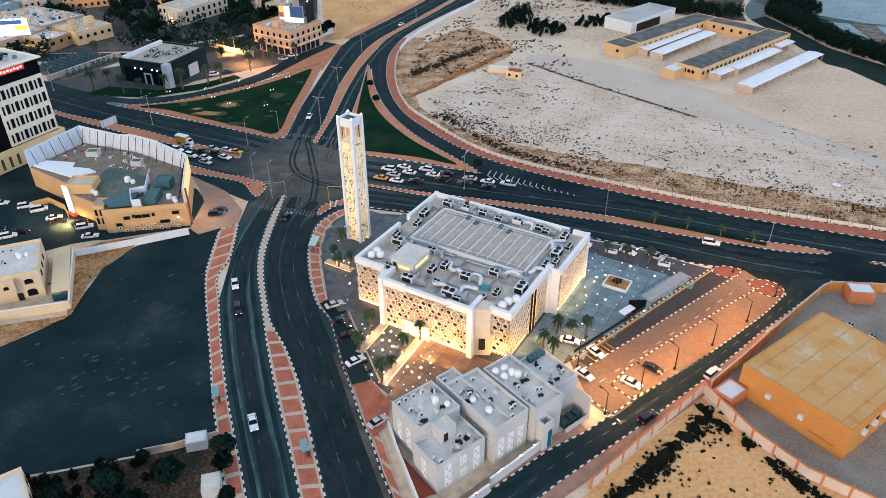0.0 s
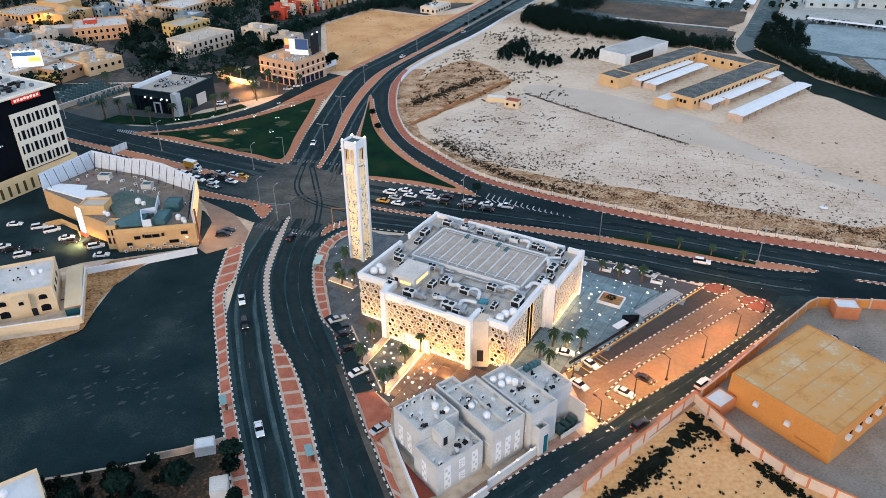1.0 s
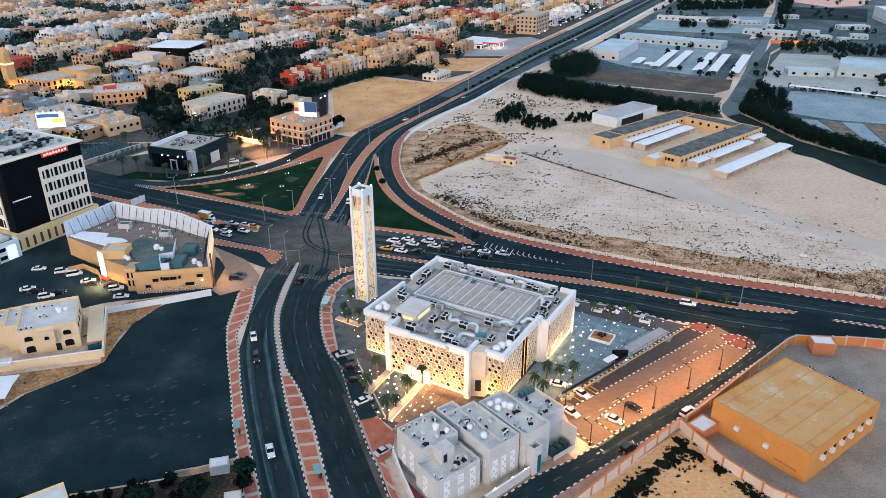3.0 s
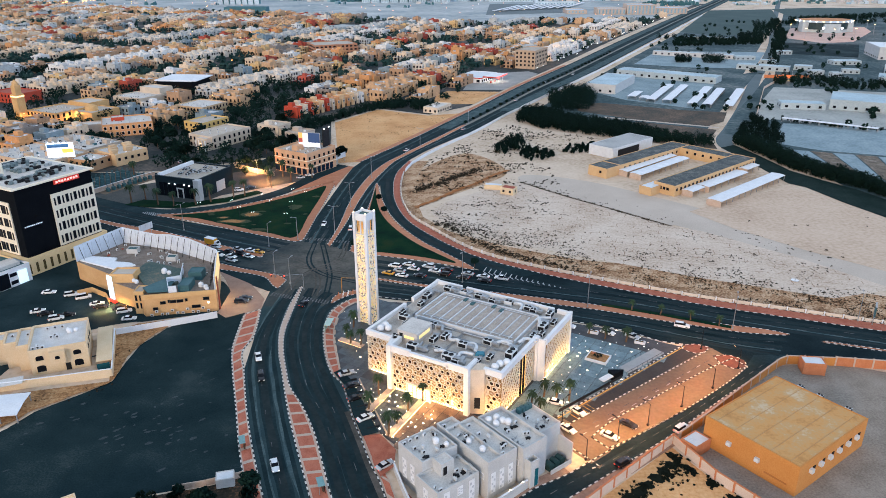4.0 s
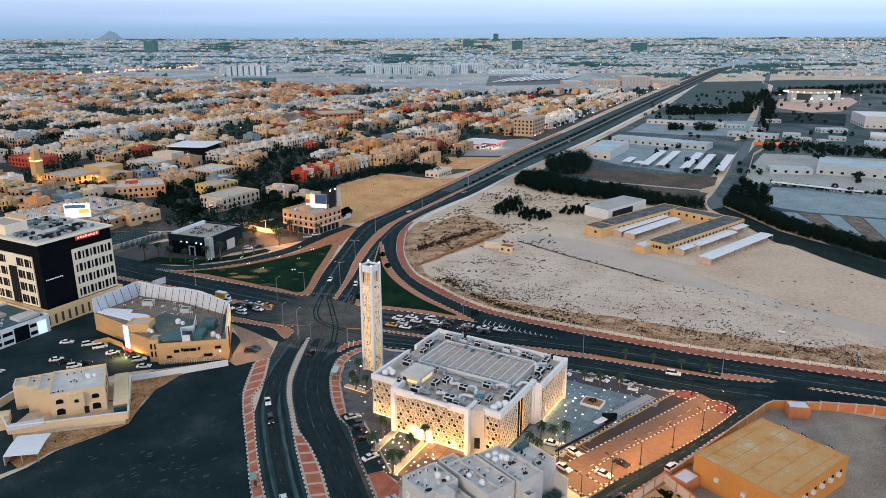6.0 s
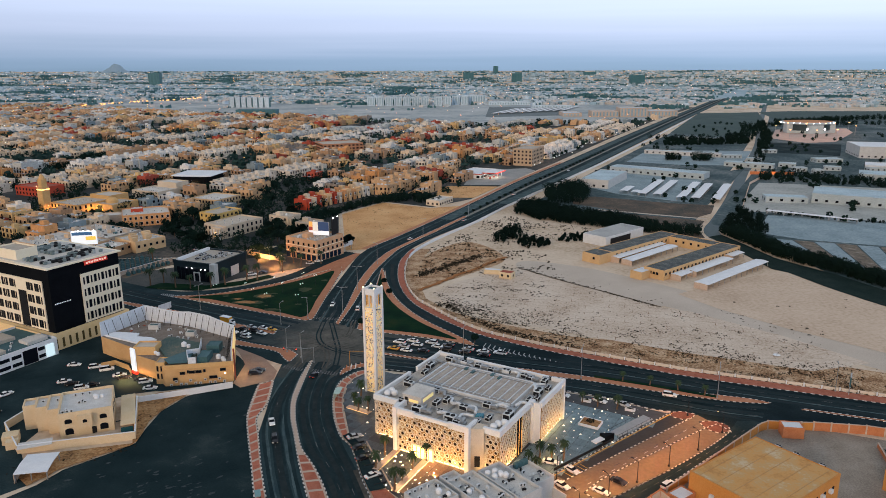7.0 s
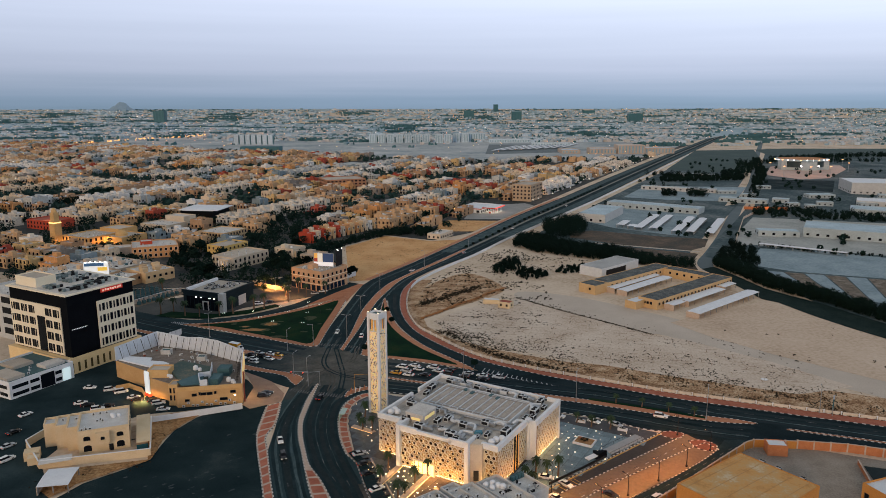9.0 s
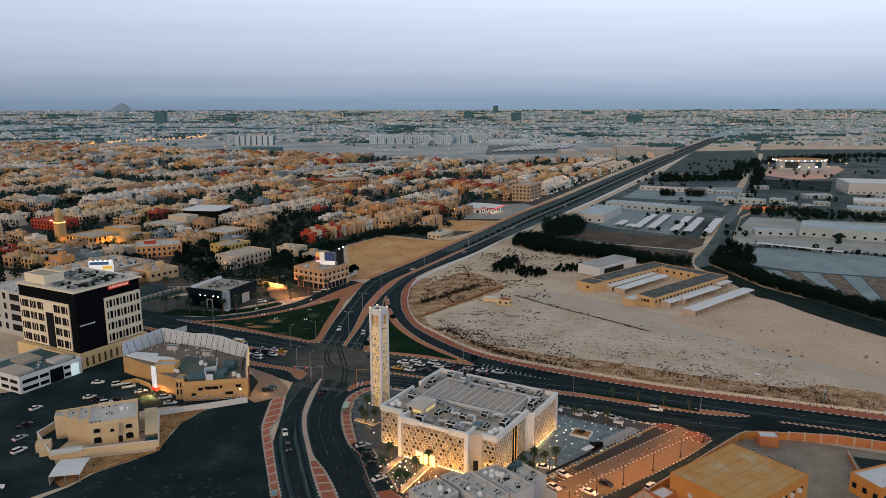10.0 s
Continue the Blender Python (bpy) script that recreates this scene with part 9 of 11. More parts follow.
def tree_kind(seed, h, r, label):
    rnd = random.Random(seed)
    t = thing("tree", 0, -400, 0, 0, label, "tree", "street trees")
    g = Geo()
    g.tube((0, 0, 0), (0.1, 0.05, h * 0.5), h * 0.03, h * 0.018, 7)
    for i in range(5):
        a = i * 1.26 + rnd.uniform(-0.3, 0.3)
        g.tube((0.1, 0.05, h * 0.38), (math.cos(a) * r * 0.6, math.sin(a) * r * 0.6, h * 0.72), h * 0.014, h * 0.005, 5)
    part("trunk", g, TRUNK, t)
    g = Geo()
    leaves(g, (0, 0, h * 0.68), (r, r, h * 0.34), 520, r * 0.17, rnd)
    for i in range(5):
        a = i * 1.26
        leaves(g, (math.cos(a) * r * 0.55, math.sin(a) * r * 0.55, h * 0.6), (r * 0.5, r * 0.5, h * 0.2), 60, r * 0.13, rnd)
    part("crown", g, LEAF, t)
    return t


TREES = [tree_kind(1, 6, 2.8, "rounded dark green street tree"), tree_kind(2, 8, 3.6, "broad dark green tree"), tree_kind(3, 5, 2.2, "small dark green tree")]


def palm_kind(seed, h, label, lit=False):
    rnd = random.Random(seed)
    t = thing("palm_tree", 0, -400, 0, 0, label, "palm tree", "date palms")
    g = Geo()
    pts = [(0.1 * math.sin(k * 0.9), 0.1 * math.cos(k * 1.3) - 0.1, h * k / 5) for k in range(6)]
    for i, (p, q) in enumerate(zip(pts, pts[1:])):
        g.tube(p, q, 0.30 - 0.02 * i, 0.28 - 0.02 * i, 7)
    part("trunk", g, TRUNK, t)
    g = Geo()
    for i in range(38):
        a, lift = i * 2.4, rnd.uniform(-0.3, 1.2)
        length = rnd.uniform(1.4, 2.1)
        line = []
        for k in range(6):
            s = k / 5
            out, up = length * s * (1 - 0.12 * s), length * (lift * s - 1.25 * s * s)
            line.append((math.cos(a) * out, math.sin(a) * out, h + up))
        sx, sy = -math.sin(a), math.cos(a)
        for k in range(5):
            w0, w1 = 0.2 * math.sin(math.pi * (0.12 + 0.85 * k / 5)), 0.2 * math.sin(math.pi * (0.12 + 0.85 * (k + 1) / 5))
            p, q = line[k], line[k + 1]
            for s in (-1, 1):
                g.add([p, q, (q[0] + s * sx * w1, q[1] + s * sy * w1, q[2] - 0.12), (p[0] + s * sx * w0, p[1] + s * sy * w0, p[2] - 0.12)], [(0, 1, 2, 3)])
    part("crown", g, FROND, t)
    return t


PALMS = [palm_kind(1, 5.0, "date palm with a spreading green crown"), palm_kind(2, 4.2, "shorter date palm with drooping fronds"), palm_kind(3, 6.0, "tall date palm with a wide green crown")]


def put(kind, x, y, ang=0.0, scale=1.0, z=0.0):
    return copy_thing(kind, pose(x, y, z, 0, 0, ang) @ Matrix.Scale(scale, 4))


rp = random.Random(8)
PLAZA_PALMS = [(-28.7, 173), (-28.4, 162), (-25.1, 161), (-30, 166), (-12.9, 140.6), (-17.5, 134.8), (-19.6, 127.4), (-8.6, 137), (-5.6, 131), (-9.2, 126.6), (-11.8, 121), (-13.6, 116.6), (26.9, 133.4), (30.2, 132.4), (33.4, 131.4), (23.1, 128.0), (25, 126), (45.5, 168), (50, 165), (56, 163)]
for i, (x, y) in enumerate(PLAZA_PALMS):
    put(PALMS[i % 3 if i < 17 else 1], x, y, rp.uniform(0, 360), rp.uniform(0.85, 1.1))
for x, y in ((-249.5, 457.4), (-257.3, 451.7), (-165.4, 341.3), (-98, 309), (-103, 307), (-112, 300), (-118, 296), (-128, 294), (-136, 296), (-150, 299), (-88, 324), (-80, 334), (-145, 304), (-92, 336), (-86, 343), (-70, 341)):
    put(PALMS[2], x, y, rp.uniform(0, 360), rp.uniform(1.1, 1.5))
for x, y in ((63, 184.4), (71.6, 180.9), (80.2, 176.8), (88.1, 173.2)):
    put(PALMS[1], x, y, rp.uniform(0, 360), 0.8, 0.15)
for x, y in ((12, 221), (-31, 300), (-27, 282), (-36, 240)):
    put(TREES[2], x, y, rp.uniform(0, 360), 0.8)
for x, y, s in ((-42.6, 96.6, 0.8), (-42, 93, 0.9), (-39.5, 86, 0.7), (-58, 95, 0.8), (-51, 90, 0.9), (-62, 88, 1.1), (-70, 85, 1.0), (-64, 82, 1.2), (-76, 84, 1.1), (-84, 86, 1.0), (-57, 84, 1.0), (-92, 84, 1.1), (-66, 76, 1.2)):
    put(TREES[rp.randrange(3)], x, y, rp.uniform(0, 360), s * 0.9)
# Trees along the carriageway median, behind the field, by the showroom and among the near houses.
for x, y, a in along(far_med[:60], 14):
    put(TREES[2], x, y, rp.uniform(0, 360), rp.uniform(0.6, 0.8), 0.16)
for x, y in ((-62, 371), (-59, 380), (-100, 388), (-106, 392), (-112, 398), (-98, 402), (-94, 412), (-90, 425), (-96, 438), (-100, 425), (-108, 410), (-118, 420), (-116, 434), (-150, 432), (-160, 440), (-166, 428), (-172, 420), (-158, 416), (-176, 405), (-168, 396), (-156, 372), (-150, 380), (-146, 366)):
    put(TREES[rp.randrange(2)], x, y, rp.uniform(0, 360), rp.uniform(0.9, 1.3))

# Trees between the near town buildings.
tr = random.Random(77)
planted = 0
NEAR_BLOCKS = [(-142, 420, 26), (-214, 450, 30), (-236, 380, 44), (-107, 318, 26), (-72, 357, 24), (-168, 335, 34), (-190, 375, 24), (-160, 462, 20), (-285, 505, 40), (-190, 520, 26), (-80, 525, 22), (-250, 560, 24)]
while planted < 16:
    x, y = tr.uniform(-275, -78), tr.uniform(345, 500)
    if any(math.dist((x, y), q[:2]) < q[2] * 0.75 for q in NEAR_BLOCKS) or noise.noise((x * 0.02, y * 0.02, 5)) < -0.05 or x > -60 - (y - 340) * 0.2:
        continue
    put(TREES[tr.randrange(2)], x, y, tr.uniform(0, 360), tr.uniform(0.8, 1.3))
    planted += 1


def belt(name, poly, count, h, label, size=0.7, material=LEAF):
    """A dense belt of trees as one mass of leaf clumps over short stems."""
    rnd = random.Random(count)
    x0, x1, y0, y1 = min(p[0] for p in poly), max(p[0] for p in poly), min(p[1] for p in poly), max(p[1] for p in poly)
    g = Geo()
    made = 0
    while made < count:
        x, y = rnd.uniform(x0, x1), rnd.uniform(y0, y1)
        if not inside(x, y, poly):
            continue
        made += 1
        k = h * rnd.uniform(0.6, 1.15)
        g.tube((x, y, 0), (x, y, k * 0.6), 0.2, 0.1, 4, cap=False)
        leaves(g, (x, y, k * 0.48), (k * 0.40, k * 0.40, k * 0.54), 110, size * 0.62 * rnd.uniform(0.8, 1.2), rnd, 2.5)
    tagged(part(name, g, material), label, "trees", kind="stuff")


belt("tree_belt", [(52, 482), (71, 454), (94, 440), (115, 428), (136, 442), (128, 458), (104, 476), (88, 494), (72, 514), (60, 508)], 620, 8.0, "dense dark belt of trees behind the desert")
belt("tree_belt", [(115, 428), (139, 415), (166, 402), (172, 420), (152, 434), (134, 450)], 170, 6.2, "dark trees behind the school", 0.6)
belt("tree_belt", [(86, 516), (86, 562), (104, 590), (124, 598), (124, 548), (110, 516)], 190, 11, "clump of tall dark trees by the sheds")
belt("tree_belt", [(182, 414), (188, 384), (192, 354), (200, 337), (210, 319), (216, 301), (223, 282), (277, 196), (289, 204), (235, 288), (227, 307), (221, 325), (212, 342), (203, 358), (198, 390), (192, 418)], 820, 7.5, "long dark hedge of trees along the lane", 0.8)
belt("tree_belt", [(186, 419), (200, 448), (222, 486), (228, 480), (232, 466), (218, 420), (204, 398)], 120, 6, "dark thicket beside the lane", 0.8)
belt("hedge", [(240, 483), (256, 470), (273, 456), (276, 461), (245, 490)], 40, 2.6, "low hedge between the yards", 0.5)
belt("hedge", [(279, 453), (316, 436), (360, 414), (362, 419), (317, 442), (281, 458)], 50, 2.6, "low hedge between the yards", 0.5)
belt("tree_clump", [(31, 391), (39, 416), (50, 430), (52, 412), (46, 396), (40, 388)], 50, 6.0, "clump of dark desert trees")
belt("tree_clump", [(45, 392), (49, 373), (58, 374), (66, 384), (62, 396), (52, 402)], 46, 3.8, "clump of low dark desert bushes")
belt("tree_clump", [(70, 394), (80, 410), (95, 411), (88, 393), (80, 390)], 34, 3.4, "low dark bushes beside the shed")
belt("hedge", [(-108, 402), (-100, 440), (-92, 466), (-80, 494), (-62, 530), (-40, 548), (-20, 552), (-2, 528), (-6, 514), (-28, 530), (-52, 522), (-70, 498), (-84, 462), (-92, 410)], 250, 6.5, "dark hedge of trees behind the field")
belt("tree_belt", [(-187, 408), (-200, 450), (-206, 480), (-196, 486), (-184, 470), (-180, 445), (-179, 420), (-176, 408)], 70, 6, "dense dark trees along a side street", 0.7)
belt("tree_belt", [(-237, 430), (-239, 446), (-228, 434), (-214, 428), (-216, 421), (-230, 424)], 46, 6, "dark trees before the apricot building", 0.7)
belt("tree_belt", [(-166, 402), (-168, 414), (-162, 408), (-156, 392), (-150, 386), (-156, 382)], 40, 6, "dark garden trees beside the villa", 0.7)
belt("tree_belt", [(300, 1030), (335, 995), (425, 958), (470, 1075), (440, 1080), (410, 1000), (340, 1040)], 130, 9, "dark trees round the far yards", 1.0)
belt("tree_belt", [(336, 728), (348, 738), (398, 840), (498, 1050), (606, 1330), (598, 1340), (486, 1062), (388, 848)], 240, 7.5, "dark trees along the lane", 1.0)
belt("tree_clump", [(256, 786), (266, 782), (278, 788), (272, 800), (260, 800)], 26, 9, "clump of dark trees in the pale yard", 0.9)
belt("tree_clump", [(288, 780), (300, 774), (310, 780), (304, 796), (290, 794)], 30, 11, "clump of dark trees in the pale yard", 0.9)
belt("hedge", [(206, 706), (262, 694), (264, 700), (208, 712)], 36, 3, "low dark hedge behind the cream building", 0.7)
belt("tree_belt", [(310, 655), (460, 575), (480, 600), (330, 690)], 120, 7, "dark trees behind the walled yard", 0.9)
belt("tree_belt", [(430, 960), (560, 1230), (800, 1260), (820, 1300), (540, 1270), (410, 970)], 180, 9, "dark trees round the arena", 1.1)
belt("tree_belt", [(322, 1010), (430, 1008), (420, 950), (300, 935)], 220, 5.5, "dense dark trees round a far yard", 1.3)
belt("tree_belt", [(312, 664), (415, 605), (560, 530), (548, 512), (404, 587), (301, 639)], 170, 6, "long dark hedge behind the walled yard", 1.0)
belt("tree_belt", [(600, 1310), (840, 1415), (1080, 1420), (1080, 1390), (840, 1388), (625, 1265)], 200, 11, "dark trees behind the arena", 1.5)
belt("tree_row", [(176, 1338), (257, 1308), (257, 1298), (176, 1328)], 24, 9, "row of dark trees by the far car park", 1.5)
belt("tree_row", [(287, 1327), (330, 1317), (330, 1308), (287, 1318)], 14, 9, "row of dark trees by the far car park", 1.5)
belt("tree_belt", [(-468, 690), (-378, 732), (-384, 744), (-474, 702)], 70, 9, "dark trees along a town street", 1.1)
belt("tree_belt", [(-444, 728), (-415, 830), (-400, 826), (-430, 724)], 60, 9, "dark trees along a town street", 1.1)
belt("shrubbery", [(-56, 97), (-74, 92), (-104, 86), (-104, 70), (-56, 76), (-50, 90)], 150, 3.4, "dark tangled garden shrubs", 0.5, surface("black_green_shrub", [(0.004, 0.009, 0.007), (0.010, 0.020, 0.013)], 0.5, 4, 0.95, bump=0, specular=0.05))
g = Geo()
rnd = random.Random(21)
g_far = Geo()
for x, y in tree_spots:
    if y > 1150 and rnd.random() < 0.3:
        continue
    for _ in range(rnd.choice((2, 3, 3, 4)) if y < 900 else 2):
        xx, yy, k = x + rnd.uniform(-6, 6), y + rnd.uniform(-7, 7), rnd.uniform(5, 11)
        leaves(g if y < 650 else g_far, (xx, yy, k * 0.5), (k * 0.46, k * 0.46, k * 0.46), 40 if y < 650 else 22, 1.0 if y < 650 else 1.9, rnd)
# Lighter teal leaves: haze painted into the more distant trees.
tagged(part("town_trees", g_far, surface("haze_tinted_teal_foliage", [(0.012, 0.036, 0.036), (0.024, 0.054, 0.050), (0.045, 0.080, 0.070)], 0.05, 0.5, 0.95, bump=0, specular=0.05)), "trees among the distant houses, haze in their colour", "trees", kind="stuff")
scatter = random.Random(31)
for x, y in street_trees:
    k = scatter.uniform(4.5, 8.5)
    if any(inside(x, y, q) for q in KEEP) or x > road_x(y) - 12:
        continue
    leaves(g, (x, y, k * 0.55), (k * 0.42, k * 0.42, k * 0.45), 44 if y < 700 else 16, 0.8 if y < 700 else 1.6, scatter)
for _ in range(1000):
    x, y = scatter.uniform(-330, -70), scatter.uniform(345, 640)
    if x > road_x(y) - 22 or any(math.dist((x, y), q[:2]) < q[2] * 0.75 for q in NEAR_BLOCKS) or noise.noise((x * 0.02, y * 0.02, 5)) < -0.25 or inside(x, y, KEEP[0]):
        continue
    if any(abs(x - q[0]) < 8.5 and abs(y - q[1]) < 8.5 for q in near_houses if q[1] < 700):
        continue
    k = scatter.uniform(5, 10)
    g.tube((x, y, 0), (x, y, k * 0.5), 0.2, 0.1, 5, cap=False)
    leaves(g, (x, y, k * 0.55), (k * 0.46, k * 0.46, k * 0.45), 60, 0.75, scatter)
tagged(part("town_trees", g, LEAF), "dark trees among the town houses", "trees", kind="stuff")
g = Geo()
for _ in range(620):
    x, y = rnd.uniform(80, 700), rnd.uniform(330, 1300)
    if x < road_x(y) + 60 or x > 200 + y * 0.5 or y < 500 and x < 270 or noise.noise((x * 0.012, y * 0.012, 2.0)) < 0:
        continue
    k = rnd.uniform(4, 7)
    leaves(g, (x, y, k * 0.5), (k * 0.5, k * 0.5, k * 0.48), 40, 1.2, rnd)
tagged(part("yard_trees", g, LEAF), "scattered dark trees between the yards", "trees", kind="stuff")

verge_rnd = random.Random(12)
CREEPER = surface("black_green_creeper", [(0.006, 0.008, 0.006), (0.014, 0.018, 0.012)], 0.5, 4, 0.95, bump=0, specular=0.05)
# Scrub on the sand.
g = Geo()


def shrub(x, y, s, n=9):
    leaves(g, (x, y, s * 0.35), (s, s, s * 0.5), n, s * 0.42, rnd)


for _ in range(3200):
    t = rnd.random()
    x = float(np.interp(t, [0, 0.25, 0.5, 1], [-6, 20, 52, 150])) + rnd.uniform(-3, 3)
    y = float(np.interp(t, [0, 0.25, 0.5, 1], [272, 240, 219, 176])) + abs(rnd.gauss(0, 1)) * (9 + 12 * t) + 3
    if noise.noise((x * 0.07, y * 0.07, 1.0)) + 0.5 * noise.noise((x * 0.3, y * 0.3, 2.0)) > -0.06:
        shrub(x, y, rnd.uniform(0.12, 0.6), 7)
for _ in range(330):
    cx, cy, along_a = rnd.uniform(-6, 135), rnd.uniform(205, 345), rnd.choice((-0.62, -0.62, 0.5))
    if not (cy > 250 - 0.62 * cx + 5 and cy < 345 - 0.9 * max(0, cx - 35)):
        continue
    for _ in range(rnd.choice((1, 1, 2, 3, 5, 7))):
        k = rnd.uniform(-4, 4)
        shrub(cx + k, cy + k * along_a + rnd.uniform(-0.7, 0.7), rnd.uniform(0.12, 0.55), 7)
for i in range(120):
    f = rnd.random()
    shrub(41 + 57 * f + rnd.uniform(-0.8, 0.8), 330.5 - 64.6 * f + rnd.uniform(-0.8, 0.8), rnd.uniform(0.3, 0.8))
for _ in range(1100):
    x, y = rnd.uniform(-14, 60), rnd.uniform(320, 470)
    if x > road_x(y) + 38 and x < 60 and noise.noise((x * 0.06, y * 0.06, 4.0)) > -0.05:
        shrub(x, y, rnd.uniform(0.4, 1.1))
for _ in range(150):
    x, y = rnd.uniform(120, 215), rnd.uniform(205, 275)
    if noise.noise((x * 0.05, y * 0.05, 6.0)) > 0.22:
        shrub(x, y, rnd.uniform(0.4, 0.9))
for _ in range(900):
    x, y = rnd.uniform(-80, 20), rnd.uniform(385, 520)
    if inside(x, y, [(-64, 385), (-78, 478), (-50, 524), (-11, 501), (18, 510), (-8, 461), (-30, 420)]):
        shrub(x, y, rnd.uniform(0.2, 0.6) * (1.0 if noise.noise((x * 0.06, y * 0.06, 3.0)) > 0 else 0.5), 5)
for _ in range(260):
    x, y = rnd.uniform(-8, 50), rnd.uniform(546, 606)
    if inside(x, y, [(-8, 546), (-5, 590), (4, 606), (50, 602), (37, 574), (25, 546)]):
        shrub(x, y, rnd.uniform(0.3, 0.8), 5)
for _ in range(2600):
    x = rnd.uniform(70, 205)
    y = 200 - 0.40 * (x - 75) + abs(rnd.gauss(0, 1)) * 10
    if noise.noise((x * 0.09, y * 0.12, 11.0)) > 0.02:
        shrub(x, y, rnd.uniform(0.15, 0.6), 6)
for _ in range(520):
    f = rnd.random()
    shrub(-14 + 36 * f + rnd.gauss(0, 1.2), 317 + 41 * f + rnd.gauss(0, 2.2), rnd.uniform(0.3, 0.9), 8)
    shrub(float(np.interp(f, [0, 0.3, 0.6, 1], [-3, 14, 27, 52])) + rnd.gauss(0, 1.2), float(np.interp(f, [0, 0.3, 0.6, 1], [272, 247, 232, 217])) + rnd.gauss(0, 1.6), rnd.uniform(0.25, 0.8), 8)
for _ in range(26):
    cx, cy = rnd.uniform(10, 48), rnd.uniform(250, 300)
    for _ in range(rnd.choice((3, 5, 8))):
        shrub(cx + rnd.gauss(0, 2.2), cy + rnd.gauss(0, 1.0), rnd.uniform(0.25, 0.75), 9)
for _ in range(700):
    x, y = rnd.uniform(8, 100), rnd.uniform(392, 470)
    if x > road_x(y) + 42 and y < 500 - 0.7 * x and noise.noise((x * 0.05, y * 0.08, 4.5)) > 0.0:
        shrub(x, y, rnd.uniform(0.3, 1.0), 8)
tagged(part("scrub", g, SCRUB), "dry dark scrub scattered over the sand", "scrub", kind="stuff")
g = Geo()
for _ in range(1500):
    t = rnd.random()
    if rnd.random() < 0.6:
        x, y = 28 + 26 * t + rnd.uniform(-0.5, 5), 86.4 + 23 * t - abs(rnd.gauss(0, 3.4))
    else:
        x, y = 54.6 + 17 * t - rnd.uniform(0.2, 3.2), 110.5 - 26 * t - rnd.uniform(-1, 2)
    if noise.noise((x * 0.28, y * 0.28, 3.3)) > -0.02:
        shrub(x, y, rnd.uniform(0.15, 0.5), 22)
for _ in range(120):
    x, y = rnd.uniform(30, 68), rnd.uniform(72, 104)
    if inside(x, y, [(54, 108), (30, 87), (30, 70), (70, 70), (62, 97)]):
        shrub(x, y, rnd.uniform(0.15, 0.55), 16)
# Flat near-black patches in the shrubs' own material, below them.
for i in range(16):
    f = (i % 10) / 9
    if i < 10:
        blob(31 + 22 * f, 86.8 + 20 * f - 1.5, verge_rnd.uniform(1.6, 3.2), verge_rnd.uniform(1.2, 2.2), CREEPER, "flat near-black patches under the creeping shrubs", 0.09 + 0.0005 * i, 40)
    else:
        f = (i - 10) / 5
        blob(54 + 15 * f, 108.6 - 24 * f, verge_rnd.uniform(1.6, 2.6), verge_rnd.uniform(0.9, 1.5), CREEPER, "flat near-black patches under the creeping shrubs", 0.09 + 0.0005 * i, -57)
tagged(part("creepers", g, CREEPER), "nearly black creeping shrubs on the sand", "shrubs", kind="stuff")
g = Geo()
for _ in range(420):
    x, y = rnd.uniform(-122, -84), rnd.uniform(122, 180)
    if inside(x, y, [(-84, 179), (-89, 171), (-93, 161), (-93.4, 150), (-93, 142), (-98, 137), (-107, 128), (-122, 124), (-124, 133), (-112, 136), (-93.6, 141), (-103.6, 168), (-98, 175)]) or inside(x, y, [(-104, 168), (-92.5, 141), (-110, 136), (-106, 127), (-98, 132), (-91, 140), (-94, 152), (-94, 162), (-86, 171)]):
        shrub(x, y, rnd.uniform(0.2, 0.6), 8)
tagged(part("scrub", g, SCRUB), "dark tufts on the earth beside the wall", "scrub", kind="stuff")
strip_edge = curve([(-83.4, 179.6), (-88.4, 171.8), (-92.4, 162), (-92.8, 151), (-92.4, 142), (-97, 136.4), (-102, 131.8), (-106.6, 127.3), (-112, 119)], step=1.0)
strip_edge = [shifted(strip_edge, 1.1 * noise.noise((p[0] * 0.35, p[1] * 0.35, 3)) - 0.3)[i] for i, p in enumerate(strip_edge)]
patch("earth_strip", strip_edge + [(-118, 124), (-119, 134.6), (-112, 136.6), (-93.2, 141.4), (-104.4, 169.8), (-98.4, 175.6)], EARTH, "strip of earth beside the boundary wall", "verge")
RUSTY = surface("rust_coloured_earth", [(0.24, 0.085, 0.022), (0.38, 0.16, 0.05)], 0.3, 2, 0.95, bump=0.6, depth=0.3)
level[0] += 0.05
ridge = curve([(-13, 291), (-5.1, 300.2), (1.4, 309.3), (9, 320), (17.5, 329.6), (26.4, 342.8), (36, 354)], step=1.2)
top = [shifted(ridge, 1.2 + 0.9 * noise.noise((p[0] * 0.4, p[1] * 0.4, 1)))[i] for i, p in enumerate(ridge)]
low = [shifted(ridge, -1.3 + 1.0 * noise.noise((p[0] * 0.4, p[1] * 0.4, 7)))[i] for i, p in enumerate(ridge)]
patch("earth_ridge", top + low[::-1], RUSTY, "ridge of rust-coloured earth", "earth")
g = Geo()
for p in ridge:
    if rnd.random() < 0.55:
        shrub(p[0] + rnd.uniform(-0.6, 1.6), p[1] - rnd.uniform(0.2, 1.6), rnd.uniform(0.3, 0.9), 8)
for _ in range(240):
    cx, cy = rnd.uniform(-14, 40), rnd.uniform(300, 370)
    if cy > 312 + cx * 0.95 and cx > road_x(cy) + 42 and noise.noise((cx * 0.09, cy * 0.09, 8)) > 0:
        shrub(cx, cy, rnd.uniform(0.3, 1.1), 8)
tagged(part("scrub", g, SCRUB), "dark scrub along the rusty ridge", "scrub", kind="stuff")
g = Geo()
